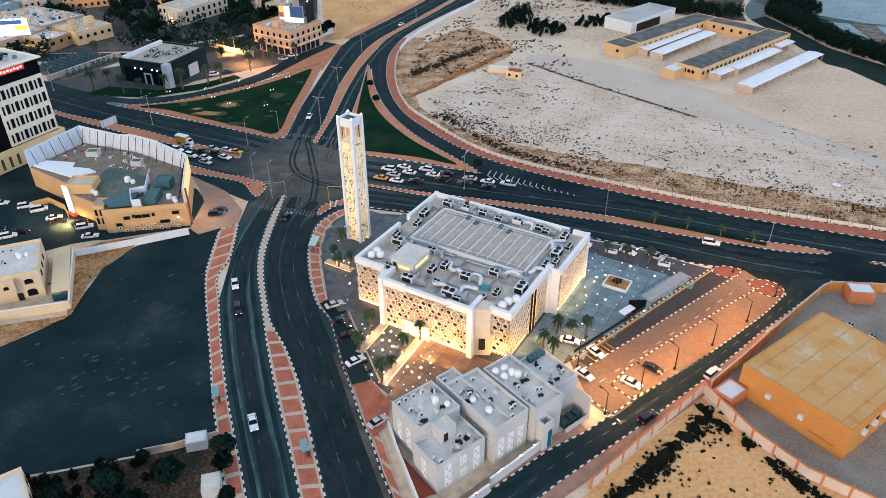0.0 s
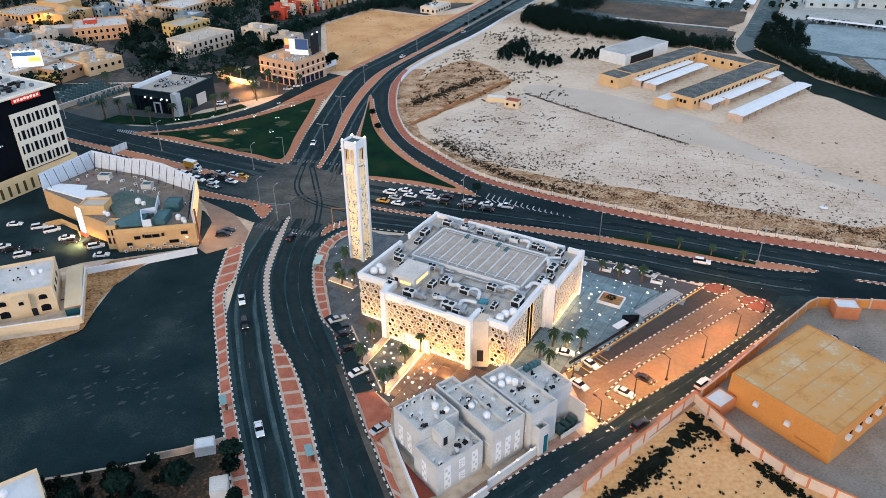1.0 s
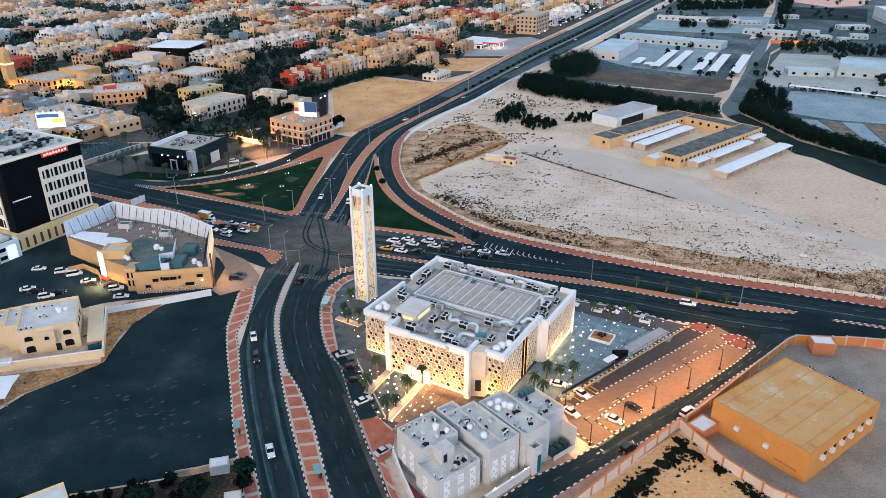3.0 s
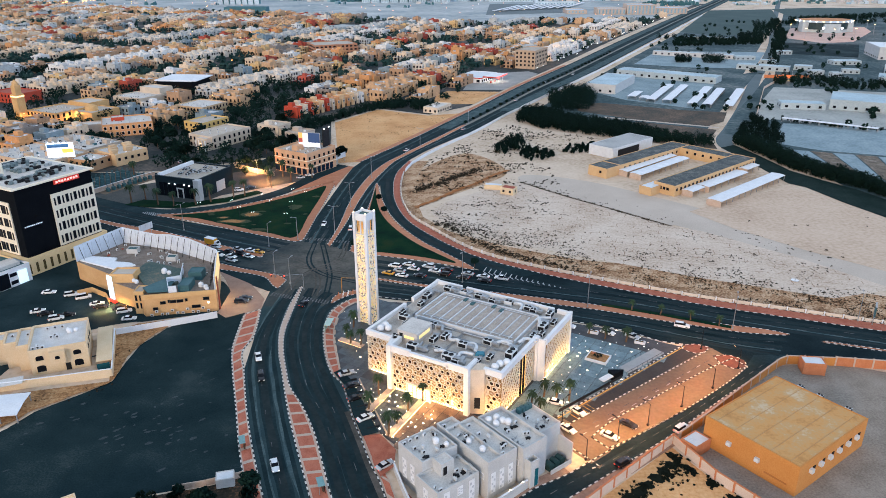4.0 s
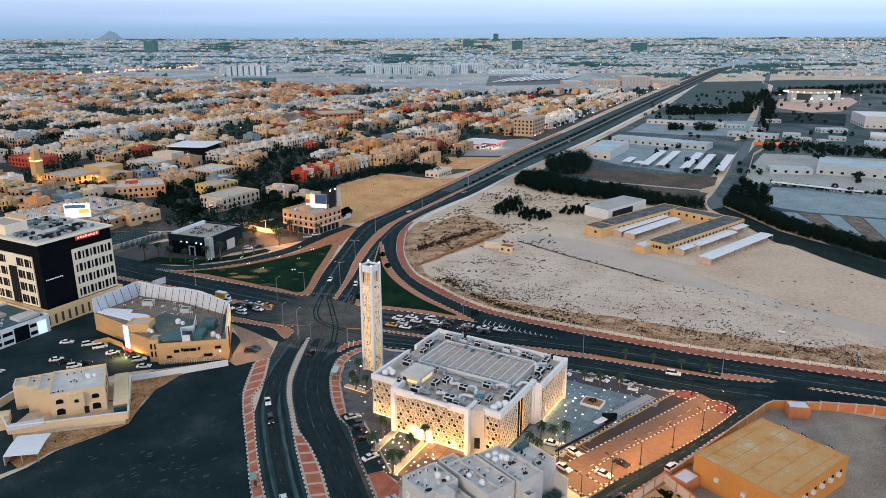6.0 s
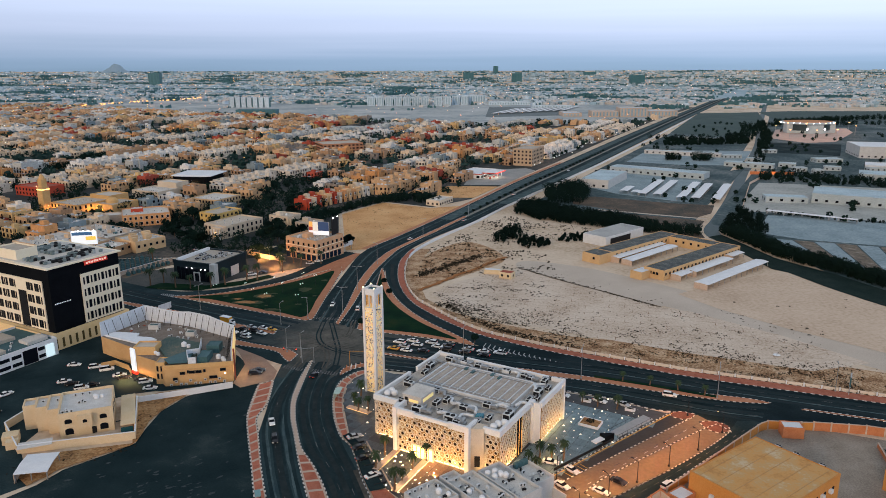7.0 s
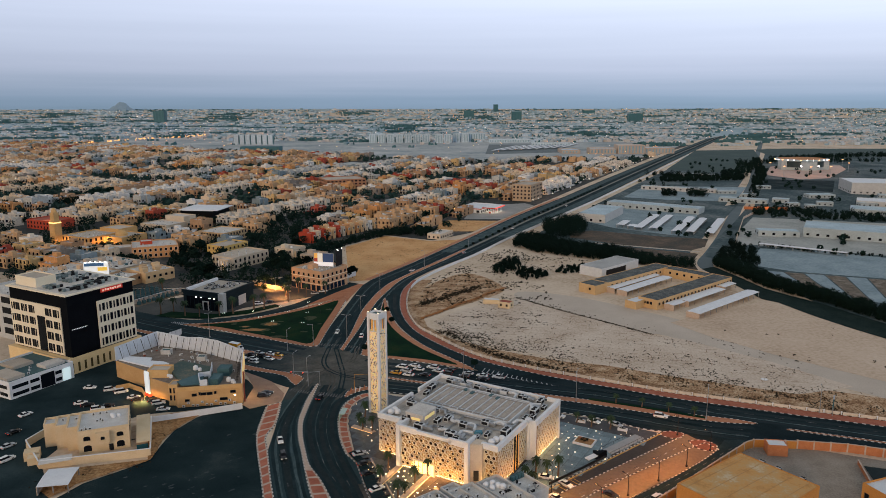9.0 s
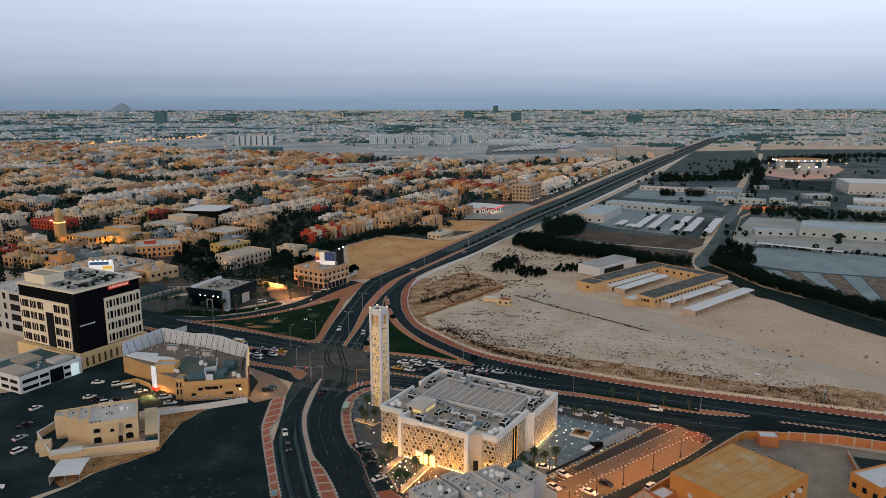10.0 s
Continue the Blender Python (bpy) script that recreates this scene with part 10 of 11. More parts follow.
for _ in range(420):
    x, y = rnd.uniform(-124, -84), rnd.uniform(122, 180)
    if inside(x, y, strip_edge + [(-118, 128), (-112, 135.0), (-93.0, 141.0), (-101.8, 168.8), (-98.4, 175.6)]) and noise.noise((x * 0.25, y * 0.25, 5)) > -0.1:
        shrub(x, y, rnd.uniform(0.2, 0.7), 9)
tagged(part("scrub", g, SCRUB), "dark shrubs along the earth strip by the villa wall", "scrub", kind="stuff")
for k in TREES + PALMS:
    for o in (*k.children_recursive, k):
        bpy.data.objects.remove(o)

# ---- the plaza ----
PLAZA_EDGE = [(-26, 192), (-30, 190.5), (-32.8, 187), (-34.2, 180), (-34.3, 173), (-33.5, 165.5), (-31.3, 155.5), (-29.4, 147.4), (-25.8, 141), (-15.6, 117.4), (-12, 113.4), (-3, 110.6), (8.5, 112), (13, 115.6), (21, 118.4), (28, 123.2), (72, 160), (66, 163.2), (54, 170.8), (20, 183), (-10, 190)]
plaza = thing("plaza", 0, 0, 0.1, 0, "blue-grey stone plaza with ground lights", "plaza", kind="structure")
g = Geo()
g.prism(PLAZA_EDGE, -0.1, 0.02)
part("bed", g, JOINT, plaza, "dark joints between the slabs")
mc, ms = math.cos(radians(MA)), math.sin(radians(MA))
BROWNSTONE = surface("brown_stone_paving", [(0.16, 0.09, 0.06), (0.24, 0.14, 0.09), (0.30, 0.19, 0.13)], 0.4, 5.0, 0.55, bump=0.08, vary=0.15)
SLATE = surface("dark_slate_paving", [(0.035, 0.05, 0.06), (0.07, 0.085, 0.095), (0.11, 0.125, 0.135)], 0.4, 5.0, 0.5, bump=0.08, vary=0.2)
slabs = {}
for i in range(-8, 20):
    for j in range(-10, 14):
        u, v = i * 3.6 + 1.8, j * 3.6 + 1.8
        x, y = MX + u * mc - v * ms, MY + u * ms + v * mc
        if not inside(x, y, PLAZA_EDGE) or (-1 < u < 45 and -5 < v < 39):
            continue
        warm = v < -5 and 8 < u < 46 and x > -4.6 + (y - 133.6) * 0.523
        key = "warm" if warm else "dark" if x < 8 else "cool"
        if key not in slabs:
            q = Geo()
            q.box(0, 0, 0.015, 3.48, 3.48, 0.03)
            slabs[key] = q.mesh("slab", {"warm": BROWNSTONE, "dark": SLATE, "cool": PLAZA}[key])
        part("slab", slabs[key], None, plaza, at=pose(x, y, 0, 0, 0, MA))
patch("parking_strip", [(-31.2, 145.4), (-27.6, 139.4), (-23, 124), (-20, 116), (-16, 117.6), (-18.8, 124), (-22.5, 134), (-26, 142), (-29.4, 147.2)], ASPHALT, "asphalt parking bays beside the plaza", "parking lot").location.z = 0.09
patch("brick_corner", [(-19.8, 116), (-14.4, 101), (-11.6, 104.4), (-11.4, 110.6), (-15.8, 117)], REDBRICK, "triangle of red block paving at the plaza corner", "pavement").location.z = 0.14
dividers = thing("low_wall", -22, 130, 0.1, 0, "low stone walls between the parking bays", "wall")
for i in range(8):
    q = Geo()
    q.box(-3.9 + 1.18 * i, 11.6 - 3.1 * i, 0, 3.4, 0.3, 0.45, 24)
    part("divider", q, DARK, dividers)
q = Geo()
q.box(3.2, -0.4, 0, 26.5, 0.3, 0.5, -69)
part("back_wall", q, BAND, dividers)
# Low planter walls with light strips, and the lit path between the palms.
g = Geo()
for x0, y0, x1, y1 in ((-12.6, 140.6, -19.6, 126.6), (-4.6, 133.6, -13.6, 116.4), (-32, 165, -24.5, 160.4)):
    d, a = math.dist((x0, y0), (x1, y1)), math.degrees(math.atan2(y1 - y0, x1 - x0))
    pl = thing("planter", (x0 + x1) / 2, (y0 + y1) / 2, 0.14, a, "long low stone planter edged with lights", "planter", "plaza planters")
    q = Geo()
    q.box(0, 0, 0, d, 1.7, 0.45)
    part("bed", q, BAND, pl)
    for s in (-1, 1):
        q = Geo()
        q.box(0, s * 0.95, 0.05, d, 0.1, 0.12)
        part("light_strip", q, glowing("planter_light", (1.0, 0.66, 0.30), 4.0 if x0 == -4.6 else 0.8), pl)
for x, y, w, d in ((45.4, 153.0, 6.4, 5.2), (37.4, 169.5, 2.4, 2.2)):
    pl = thing("planter", x, y, 0.14, MA, "square pale planter with shrubs and seats", "planter", "plaza planters")
    shell(pl, w, d, 0.8, WHITE, EARTH, x=-w / 2, y=-d / 2, parapet=0.2)
    q = Geo()
    leaves(q, (0, 0, 1.2), (w * 0.28, d * 0.28, 0.7), 90, 0.25, rnd)
    part("shrub", q, LEAF, pl)
    q = Geo()
    q.box(-w * 0.2, d * 0.2, 0.75, w * 0.3, 0.7, 0.4)
    part("seat", q, ORANGEBRICK, pl)
for i, (x, y) in enumerate(((47, 168.6), (60, 162))):
    pl = thing("planter", x, y, 0.14, -24, "low white concrete planter box", "planter", "kerbside planters")
    shell(pl, 3.2, 1.4, 0.8, WHITE, EARTH, x=-1.6, y=-0.7, parapet=0.15)
    q = Geo()
    leaves(q, (0, 0, 0.9), (1.2, 0.5, 0.4), 40, 0.2, rnd)
    part("shrub", q, LEAF, pl)
rampm = thing("ramp", 56.5, 150.6, 0.14, 39.7, "pale concrete ramp with dark handrails", "ramp")
solo("slab", lambda g: g.box(2, 0, 0, 17, 3.6, 0.2), surface("pale_ramp", [(0.28, 0.30, 0.31), (0.36, 0.38, 0.39)], 0.4, 4, 0.8), rampm)
for s in (-2.1, 2.1):
    solo("handrail", lambda g: [g.tube((-8 + 2.4 * k, s, 0.2), (-8 + 2.4 * k, s, 1.1), 0.05, n=5) for k in range(8)] + [g.tube((-8, s, 1.1), (8.8, s, 1.1), 0.06, n=5)], DARK, rampm)
wall_run("rail", [(30, 126.4), (44, 137.9), (50, 142.8)], 0.9, DARK, "dark low rail at the plaza edge", None)
bin_box = thing("kiosk", 47, 140.6, 0.14, 39, "small dark kiosk with a curved white canopy", "kiosk")
solo("body", lambda g: g.prism([(0, 0), (4.6, 0), (1.2, 2.8)], 0, 2.2), BLACKCLAD, bin_box)
solo("canopy", lambda g: g.box(-2.0, 0.8, 1.6, 4.2, 1.8, 0.3), WHITE, bin_box)

GLOW = glowing("plaza_ground_light", (1.0, 0.80, 0.55), 7.0)
discs, rims = [], []
for r in (0.10, 0.14, 0.26):
    g = Geo()
    g.lathe(0, 0, [(r, 0), (r, r * 0.4), (r * 0.6, r * 0.8), (r * 0.2, r)], 8)
    discs.append(g.mesh("lens", GLOW))
    g = Geo()
    g.lathe(0, 0, [(r + 0.08, 0), (r + 0.08, 0.04), (r + 0.02, 0.05)], 8)
    rims.append(g.mesh("rim", STEEL))
gl = random.Random(17)
made = []
while len(made) < 150:
    i = len(made)
    if i < 70:
        x, y = gl.uniform(-26, -2), gl.uniform(114, 146)
    elif i < 92:
        x, y = gl.uniform(-33, -20), gl.uniform(144, 190)
    else:
        x, y = gl.uniform(30, 66), gl.uniform(128, 172)
    u, v = (x - MX) * mc + (y - MY) * ms, -(x - MX) * ms + (y - MY) * mc
    if not inside(x, y, PLAZA_EDGE) or (-1.5 < u < 47 and -6 < v < 40) or any(math.dist(p, (x, y)) < 1.7 for p in made):
        continue
    if i < 70 and inside(x, y, [(-31, 146), (-20, 116), (-16, 117), (-26, 143)]):
        continue
    made.append((x, y))
    lamp = thing("ground_light", x, y, 0.145, 0, "small bright light set in the paving", "ground light", "plaza lights")
    k = gl.choice((0, 0, 1, 1, 2))
    part("lens", discs[k], None, lamp)
    part("rim", rims[k], None, lamp)


def pool(x, y, z, watts, colour=(1.0, 0.60, 0.26), size=0.6, target=None, name="lamp_light"):
    """Adds an area lamp; many calls have no visible lamp there."""
    d = bpy.data.lights.new(name, "AREA")
    d.shape, d.size, d.energy, d.color = "DISK", size, watts, colour
    o = new(name, d)
    o.matrix_world = look((x, y, z), target or (x + 0.01, y, 0))
    return o


def mlocal(u, v, z):
    return (MX + u * mc - v * ms, MY + u * ms + v * mc, z)


WARM = (1.0, 0.56, 0.20)
# Unseen uplights before the mosque's screens, some 6 m out, and behind them.
for u in (13.5, 18, 22.8, 27.5, 32):
    pool(*mlocal(u, -11, 0.6), 780, (1.0, 0.52, 0.17), 0.8, mlocal(u, -4.5, 5.5), "facade_light")
for u, v, tu, tv in ((4, -3, 4, 0, ), (40.5, -4.4, 40.5, -1.4), (46, 3, 43, 3), (46, 9, 43, 9), (49, 24, 45.9, 24), (49, 30, 45.9, 30), (49, 36, 45.9, 36), (-3, 5, 0, 5), (-3, 13, 0, 13)):
    pool(*mlocal(u, v, 0.4), 500, WARM, 0.8, mlocal(tu, tv, 4.5), "facade_light")
for u in (16, 22.8, 29.5):
    pool(*mlocal(u, -4.1, 0.9), 1250, WARM, 0.5, mlocal(u, -3.7, 9), "screen_light")
for u, v, tu, tv in ((4.2, 0.45, 4.2, 0.8), (40.4, -0.9, 40.4, 0.3), (42.7, 3.5, 42.3, 3.5), (45.45, 25, 45.1, 25), (45.45, 33, 45.1, 33), (0.45, 10, 0.8, 10)):
    pool(*mlocal(u, v, 0.9), 850, WARM, 0.4, mlocal(tu, tv, 9), "screen_light")
pool(*mlocal(22.8, -5.6, 4.2), 140, (1.0, 0.68, 0.32), 1.2, mlocal(22.8, -8.5, 0), "entrance_light")
# Unseen lamps 3 m up shine down in place of palm and path lights.
for x, y in ((-9.5, 124.5), (-6, 130.5), (-16.5, 132), (-13, 117.8), (-27.5, 163), (29.5, 131.2), (24.5, 127)):
    pool(x, y, 3.0, 230, WARM, 1.2)

# ---- lamps ----
def street_lamp(x, y, ang, h=9.0, arms=1, lit=None, watts=0, label="tall grey street lamp with a single arm", colour=(1.0, 0.42, 0.12)):
    paint = DARK if "dark" in label else STEEL
    t = thing("street_lamp", x, y, 0, ang, label, "street lamp", "street lamps")
    solo("pole", lambda g: g.tube((0, 0, 0), (0, 0, h), 0.14, 0.08, 8), paint, t)
    solo("base", lambda g: g.box(0, 0, 0, 0.5, 0.5, 0.6), paint, t)
    for k in range(arms):
        s = 1 if k == 0 else -1
        solo("arm", lambda g: g.tube((0, 0, h - 0.1), (s * 1.6, 0, h + 0.25), 0.06, 0.05, 6), paint, t)
        solo("lamp_head", lambda g: g.box(s * 1.9, 0, h + 0.18, 0.9, 0.34, 0.16), paint, t)
        if lit:
            solo("lens", lambda g: g.box(s * 1.9, 0, h + 0.14, 0.7, 0.26, 0.05), lit, t)
    if watts:
        c, s = math.cos(radians(ang)), math.sin(radians(ang))
        pool(x + 1.9 * c, y + 1.9 * s, h + 0.05, watts, colour, 0.8)
    return t


SODIUM = glowing("sodium_lens", (1.0, 0.55, 0.2), 10)
for x, y in ((42.4, 114.2), (51.5, 120.6), (62.5, 128.6), (73.6, 137.2), (84.5, 147.4)):
    street_lamp(x, y, 128, 6.4, 1, SODIUM, 2400 if x < 80 else 1400, "dark curved car park lamp", (1.0, 0.37, 0.09))
street_lamp(77.5, 158.4, 218, 7.5, 1, SODIUM, 1500, "dark curved car park lamp")
street_lamp(30, 121.6, 40, 7.5, 1, SODIUM, 1700, "dark curved car park lamp")
street_lamp(33.4, 107.2, 130, 6, 1, SODIUM, 1500, "dark curved car park lamp")
for x, y, a, n in ((48.6, 186.6, 70, 2), (91.6, 170.9, 70, 2), (7, 207.0, 70, 2), (-112.2, 261.5, 60, 2), (-71.1, 242.4, 60, 1), (-62, 211.8, 60, 1), (-55.4, 206.3, 60, 1), (-46.4, 258, 170, 2), (-43.6, 292, 170, 2), (-38, 340, 160, 2), (-14, 406, 150, 2), (18, 474, 150, 2), (-168, 300, 60, 1), (-60.8, 250, 200, 1), (134, 176, 70, 1)):
    street_lamp(x, y, a, 12 if n == 2 else 10, n, label="tall grey street lamp with double arms" if n == 2 else "tall grey street lamp with a single arm")
# Two unseen lamps added for the light by the sign and shops.
pool(-112.6, 185.8, 3.0, 3600, (1.0, 0.55, 0.20), 0.5)
pool(-72.4, 190, 6.5, 900, (1.0, 0.66, 0.30), 0.6)
pool(-104, 346.5, 5, 14000, (1.0, 0.40, 0.11), 0.8, (-106, 354, 1))
street_lamp(-101, 349, 90, 7, 1, SODIUM, 0, "street lamp beside the lit orange wall")
pool(-92, 333, 7, 8000, (1.0, 0.40, 0.12))
street_lamp(-90, 330, 90, 7, 1, SODIUM, 0, "street lamp in the orange-lit forecourt")
street_lamp(330, 660, 90, 8, 1, SODIUM, 5000, "street lamp beside the orange wall")
# Lit street corners of the town.
for x, y, h, watts in ((-296, 474, 8, 9000), (-262, 478, 8, 7000), (-352, 560, 8, 9000), (-228, 588, 8, 8000), (108, 800, 10, 16000), (138, 862, 10, 16000), (172, 930, 10, 16000), (84, 742, 9, 9000)):
    street_lamp(x, y, 60, h, 1, SODIUM, watts, "tall street lamp glowing orange in the town", (1.0, 0.45, 0.13))
# Garden lamps on the lawn.
for x, y in ((-112, 283.5), (-98, 287), (-86, 296), (-80, 287), (-73, 304), (-92, 277), (-70, 285), (-66, 300), (-69, 268), (-84, 270)):
    t = thing("lawn_lamp", x, y, 0.2, rp.uniform(0, 90), "small lawn lamp with white globes", "lamp", "lawn lamps")
    solo("pole", lambda g: g.tube((0, 0, 0), (0, 0, 5.2), 0.07, 0.05, 6), DARK, t)
    for s in (-0.6, 0.6):
        solo("globe", lambda g: g.lathe(s, 0, [(0.05, 5.0), (0.17, 5.1), (0.17, 5.3), (0.05, 5.45)], 8), glowing("cool_globe", (0.75, 1.0, 0.92), 2), t)
# Signals at the junction.
AMBER = surface("amber_mast_paint", [(0.42, 0.20, 0.02), (0.55, 0.28, 0.05)], 1, 6, 0.6)
for x, y, a in ((-54, 201, 10), (-35.5, 197.6, 170), (-49.5, 201, 20)):
    t = thing("traffic_signal", x, y, 0.15, a, "traffic signal on a mast with a long arm", "traffic light", "junction signals")
    solo("mast", lambda g: (g.tube((0, 0, 0), (0, 0, 6.2), 0.12, 0.09, 7), g.tube((0, 0, 6.1), (-6.5, 0, 6.5), 0.09, 0.06, 6)), AMBER if x == -35.5 else STEEL, t)
    hd = solo("signal_head", lambda g: g.box(-6.5, 0, 5.7, 0.4, 0.4, 1.1), DARK, t)
    solo("lamp", lambda g: g.lathe(-6.5, -0.3, [(0.2, 6.4), (0.22, 6.6), (0.1, 6.7)], 8), RED_LIGHT, hd)
for i in range(12):
    b = thing("bollard", -36.5 + (i % 6) * 1.6, 194.6 + (i % 6) * 0.75 + (i // 6) * 1.6, 0.15, 0, "short pale traffic post with an orange base", "bollard", "junction posts")
    solo("post", lambda g: g.tube((0, 0, 0), (0, 0, 1.3), 0.14, 0.12, 8), WHITE if i % 3 else ORANGE_POST, b)
# Fence along the desert side of the pavement.
fence_line = curve([(-21.4, 348), (-21.4, 321), (-18.9, 298), (-13.4, 277.2), (-5.6, 263.8), (6.8, 244.9), (18.4, 232.1), (35, 220.9), (54.4, 210.4), (77.4, 199), (93.4, 191.9), (133, 177.4), (213, 148)])
FENCE_PANEL = surface("pale_fence_panel", [(0.58, 0.50, 0.41), (0.70, 0.62, 0.53)], 0.5, 4, 0.8)
fence = thing("fence", fence_line[0][0], fence_line[0][1], 0, 0, "low white post and rail fence along the pavement", "fence")
post_me, rail_me = Geo(), Geo()
post_me.box(0, 0, 0, 0.4, 0.4, 1.35)
rail_me.box(0, 0, 1.0, 5.2, 0.14, 0.2)
rail_me.box(0, 0, 0.15, 4.6, 0.2, 0.85)
post_me, rail_me = post_me.mesh("post", WHITE), rail_me.mesh("panel", FENCE_PANEL)
ox, oy = fence_line[0]
for x, y, a in along(fence_line, 5.6):
    part("post", post_me, None, fence, at=pose(x - ox, y - oy, 0, 0, 0, a))
for x, y, a in along(fence_line, 5.6, 2.8):
    part("panel", rail_me, None, fence, at=pose(x - ox, y - oy, 0, 0, 0, a))

# ---- signs, shelters, small sheds ----
for x, y, a in ((-27.2, 97, -70), (-48.4, 112, -71)):
    t = thing("bus_shelter", x, y, 0.15, a, "small shelter with a pale teal roof", "shelter", "shelters")
    solo("roof", lambda g: g.box(0, 0, 2.4, 3.2, 1.5, 0.14), surface("pale_teal_roof", [(0.13, 0.26, 0.27), (0.20, 0.34, 0.35)], 0.6, 5, 0.5), t)
    solo("back_panel", lambda g: g.box(0, 0.65, 0.2, 3.0, 0.1, 2.1), GLASS, t)
    for s in (-1.4, 1.4):
        solo("post", lambda g: g.tube((s, -0.6, 0), (s, -0.6, 2.4), 0.06, n=6), STEEL, t)
    solo("bench", lambda g: g.box(0, 0.35, 0.4, 2.4, 0.4, 0.1), TRUNK, t)
for x, y, a, w in ((-58.5, 372, 60, 9), (-126, 255.5, 60, 7)):
    t = thing("direction_sign", x, y, 0, a, "pale road direction sign seen from behind", "road sign", "direction signs")
    for s in (-1, 1):
        solo("post", lambda g: g.tube((s * w * 0.35, 0, 0), (s * w * 0.35, 0, 5.4), 0.1, n=6), STEEL, t)
        solo("panel", lambda g: g.box(s * w * 0.25, 0, 2.6, w * 0.48, 0.12, 2.8), METAL, t)
t = thing("bus_shelter", -36.2, 171.5, 0.15, 84, "pale green shelter with a glazed back on the pavement", "shelter", "shelters")
PALE_GREEN = surface("pale_green_panel", [(0.36, 0.50, 0.46), (0.48, 0.62, 0.57)], 0.6, 5, 0.6)
solo("roof", lambda g: g.box(0, 0, 2.6, 5.0, 2.0, 0.18), PALE_GREEN, t)
solo("back_panel", lambda g: g.box(0, 0.9, 0.2, 4.8, 0.12, 2.3), PALE_GREEN, t)
for s in (-2.2, 2.2):
    solo("post", lambda g: g.tube((s, -0.8, 0), (s, -0.8, 2.6), 0.07, n=6), STEEL, t)
t = thing("shed", -50.6, 97.6, 0, 14, "small garden shed with a white sheet roof", "shed")
shell(t, 4.0, 3.0, 2.4, GREYWALL, METAL, parapet=0.08)
t = thing("shed", -44.4, 86.4, 0, 14, "small garden shed with a pale green roof", "shed")
shell(t, 3.4, 4, 2.4, GREYWALL, ROOF, parapet=0.08)
wall_run("garden_wall", [(-45.6, 101.8), (-53.4, 98.8), (-60, 97)], 1.6, BAND, "low wall at the edge of the gravel lot")
t = thing("house", -81.3, 74.3, 0, 35, "cream house with a white flat roof", "house")
shell(t, 12, 9, 7, CREAM, METAL, parapet=0.6)
windows(t, 12, 9, 1.4, 2, 3, 3, 2, 1.3, 1.4, "fr")
tank(t, 6, 6, 6.4, 0.9, 1.5)

# ---- vehicles ----
TYRE = surface("tyre_rubber", [(0.012, 0.012, 0.012), (0.022, 0.022, 0.022)], 4, 20, 0.8, bump=0)
TAIL = glowing("tail_lamp", (0.9, 0.04, 0.02), 1.2)
HEAD = glowing("headlamp", (1.0, 0.95, 0.85), 1.0)
CAR_PAINT = {n: surface(n + "_car_paint", [tuple(c * 0.94 for c in col), col], 0.5, 4, 0.25, bump=0, specular=0.5, stain=0.8) for n, col in {"white": (0.78, 0.78, 0.78), "silver": (0.46, 0.48, 0.50), "black": (0.012, 0.012, 0.014), "red": (0.22, 0.02, 0.02), "yellow": (0.60, 0.30, 0.03)}.items()}
wheel_me = Geo()
wheel_me.tube((0, -0.11, 0), (0, 0.11, 0), 0.34, n=12)
wheel_me = wheel_me.mesh("tyre", TYRE)
rim_me = Geo()
rim_me.tube((0, -0.125, 0), (0, 0.125, 0), 0.2, n=8)
rim_me = rim_me.mesh("rim", STEEL)


def loft(sections):
    """A car shell from cross sections along its length: (x, half width at sill, half width at top, sill z, top z)."""
    g = Geo()
    for x, w0, w1, z0, z1 in sections:
        g.v += [(x, -w0, z0), (x, -w0 * 1.02, z0 + (z1 - z0) * 0.55), (x, -w1, z1), (x, w1, z1), (x, w0 * 1.02, z0 + (z1 - z0) * 0.55), (x, w0, z0)]
    for i in range(len(sections) - 1):
        for k in range(5):
            a, b = 6 * i + k, 6 * (i + 1) + k
            g.f.append((a, a + 1, b + 1, b))
            g.m.append(0)
    n = len(sections) - 1
    g.f += [(5, 4, 3, 2, 1, 0), tuple(6 * n + k for k in range(6))]
    g.m += [0, 0]
    return g


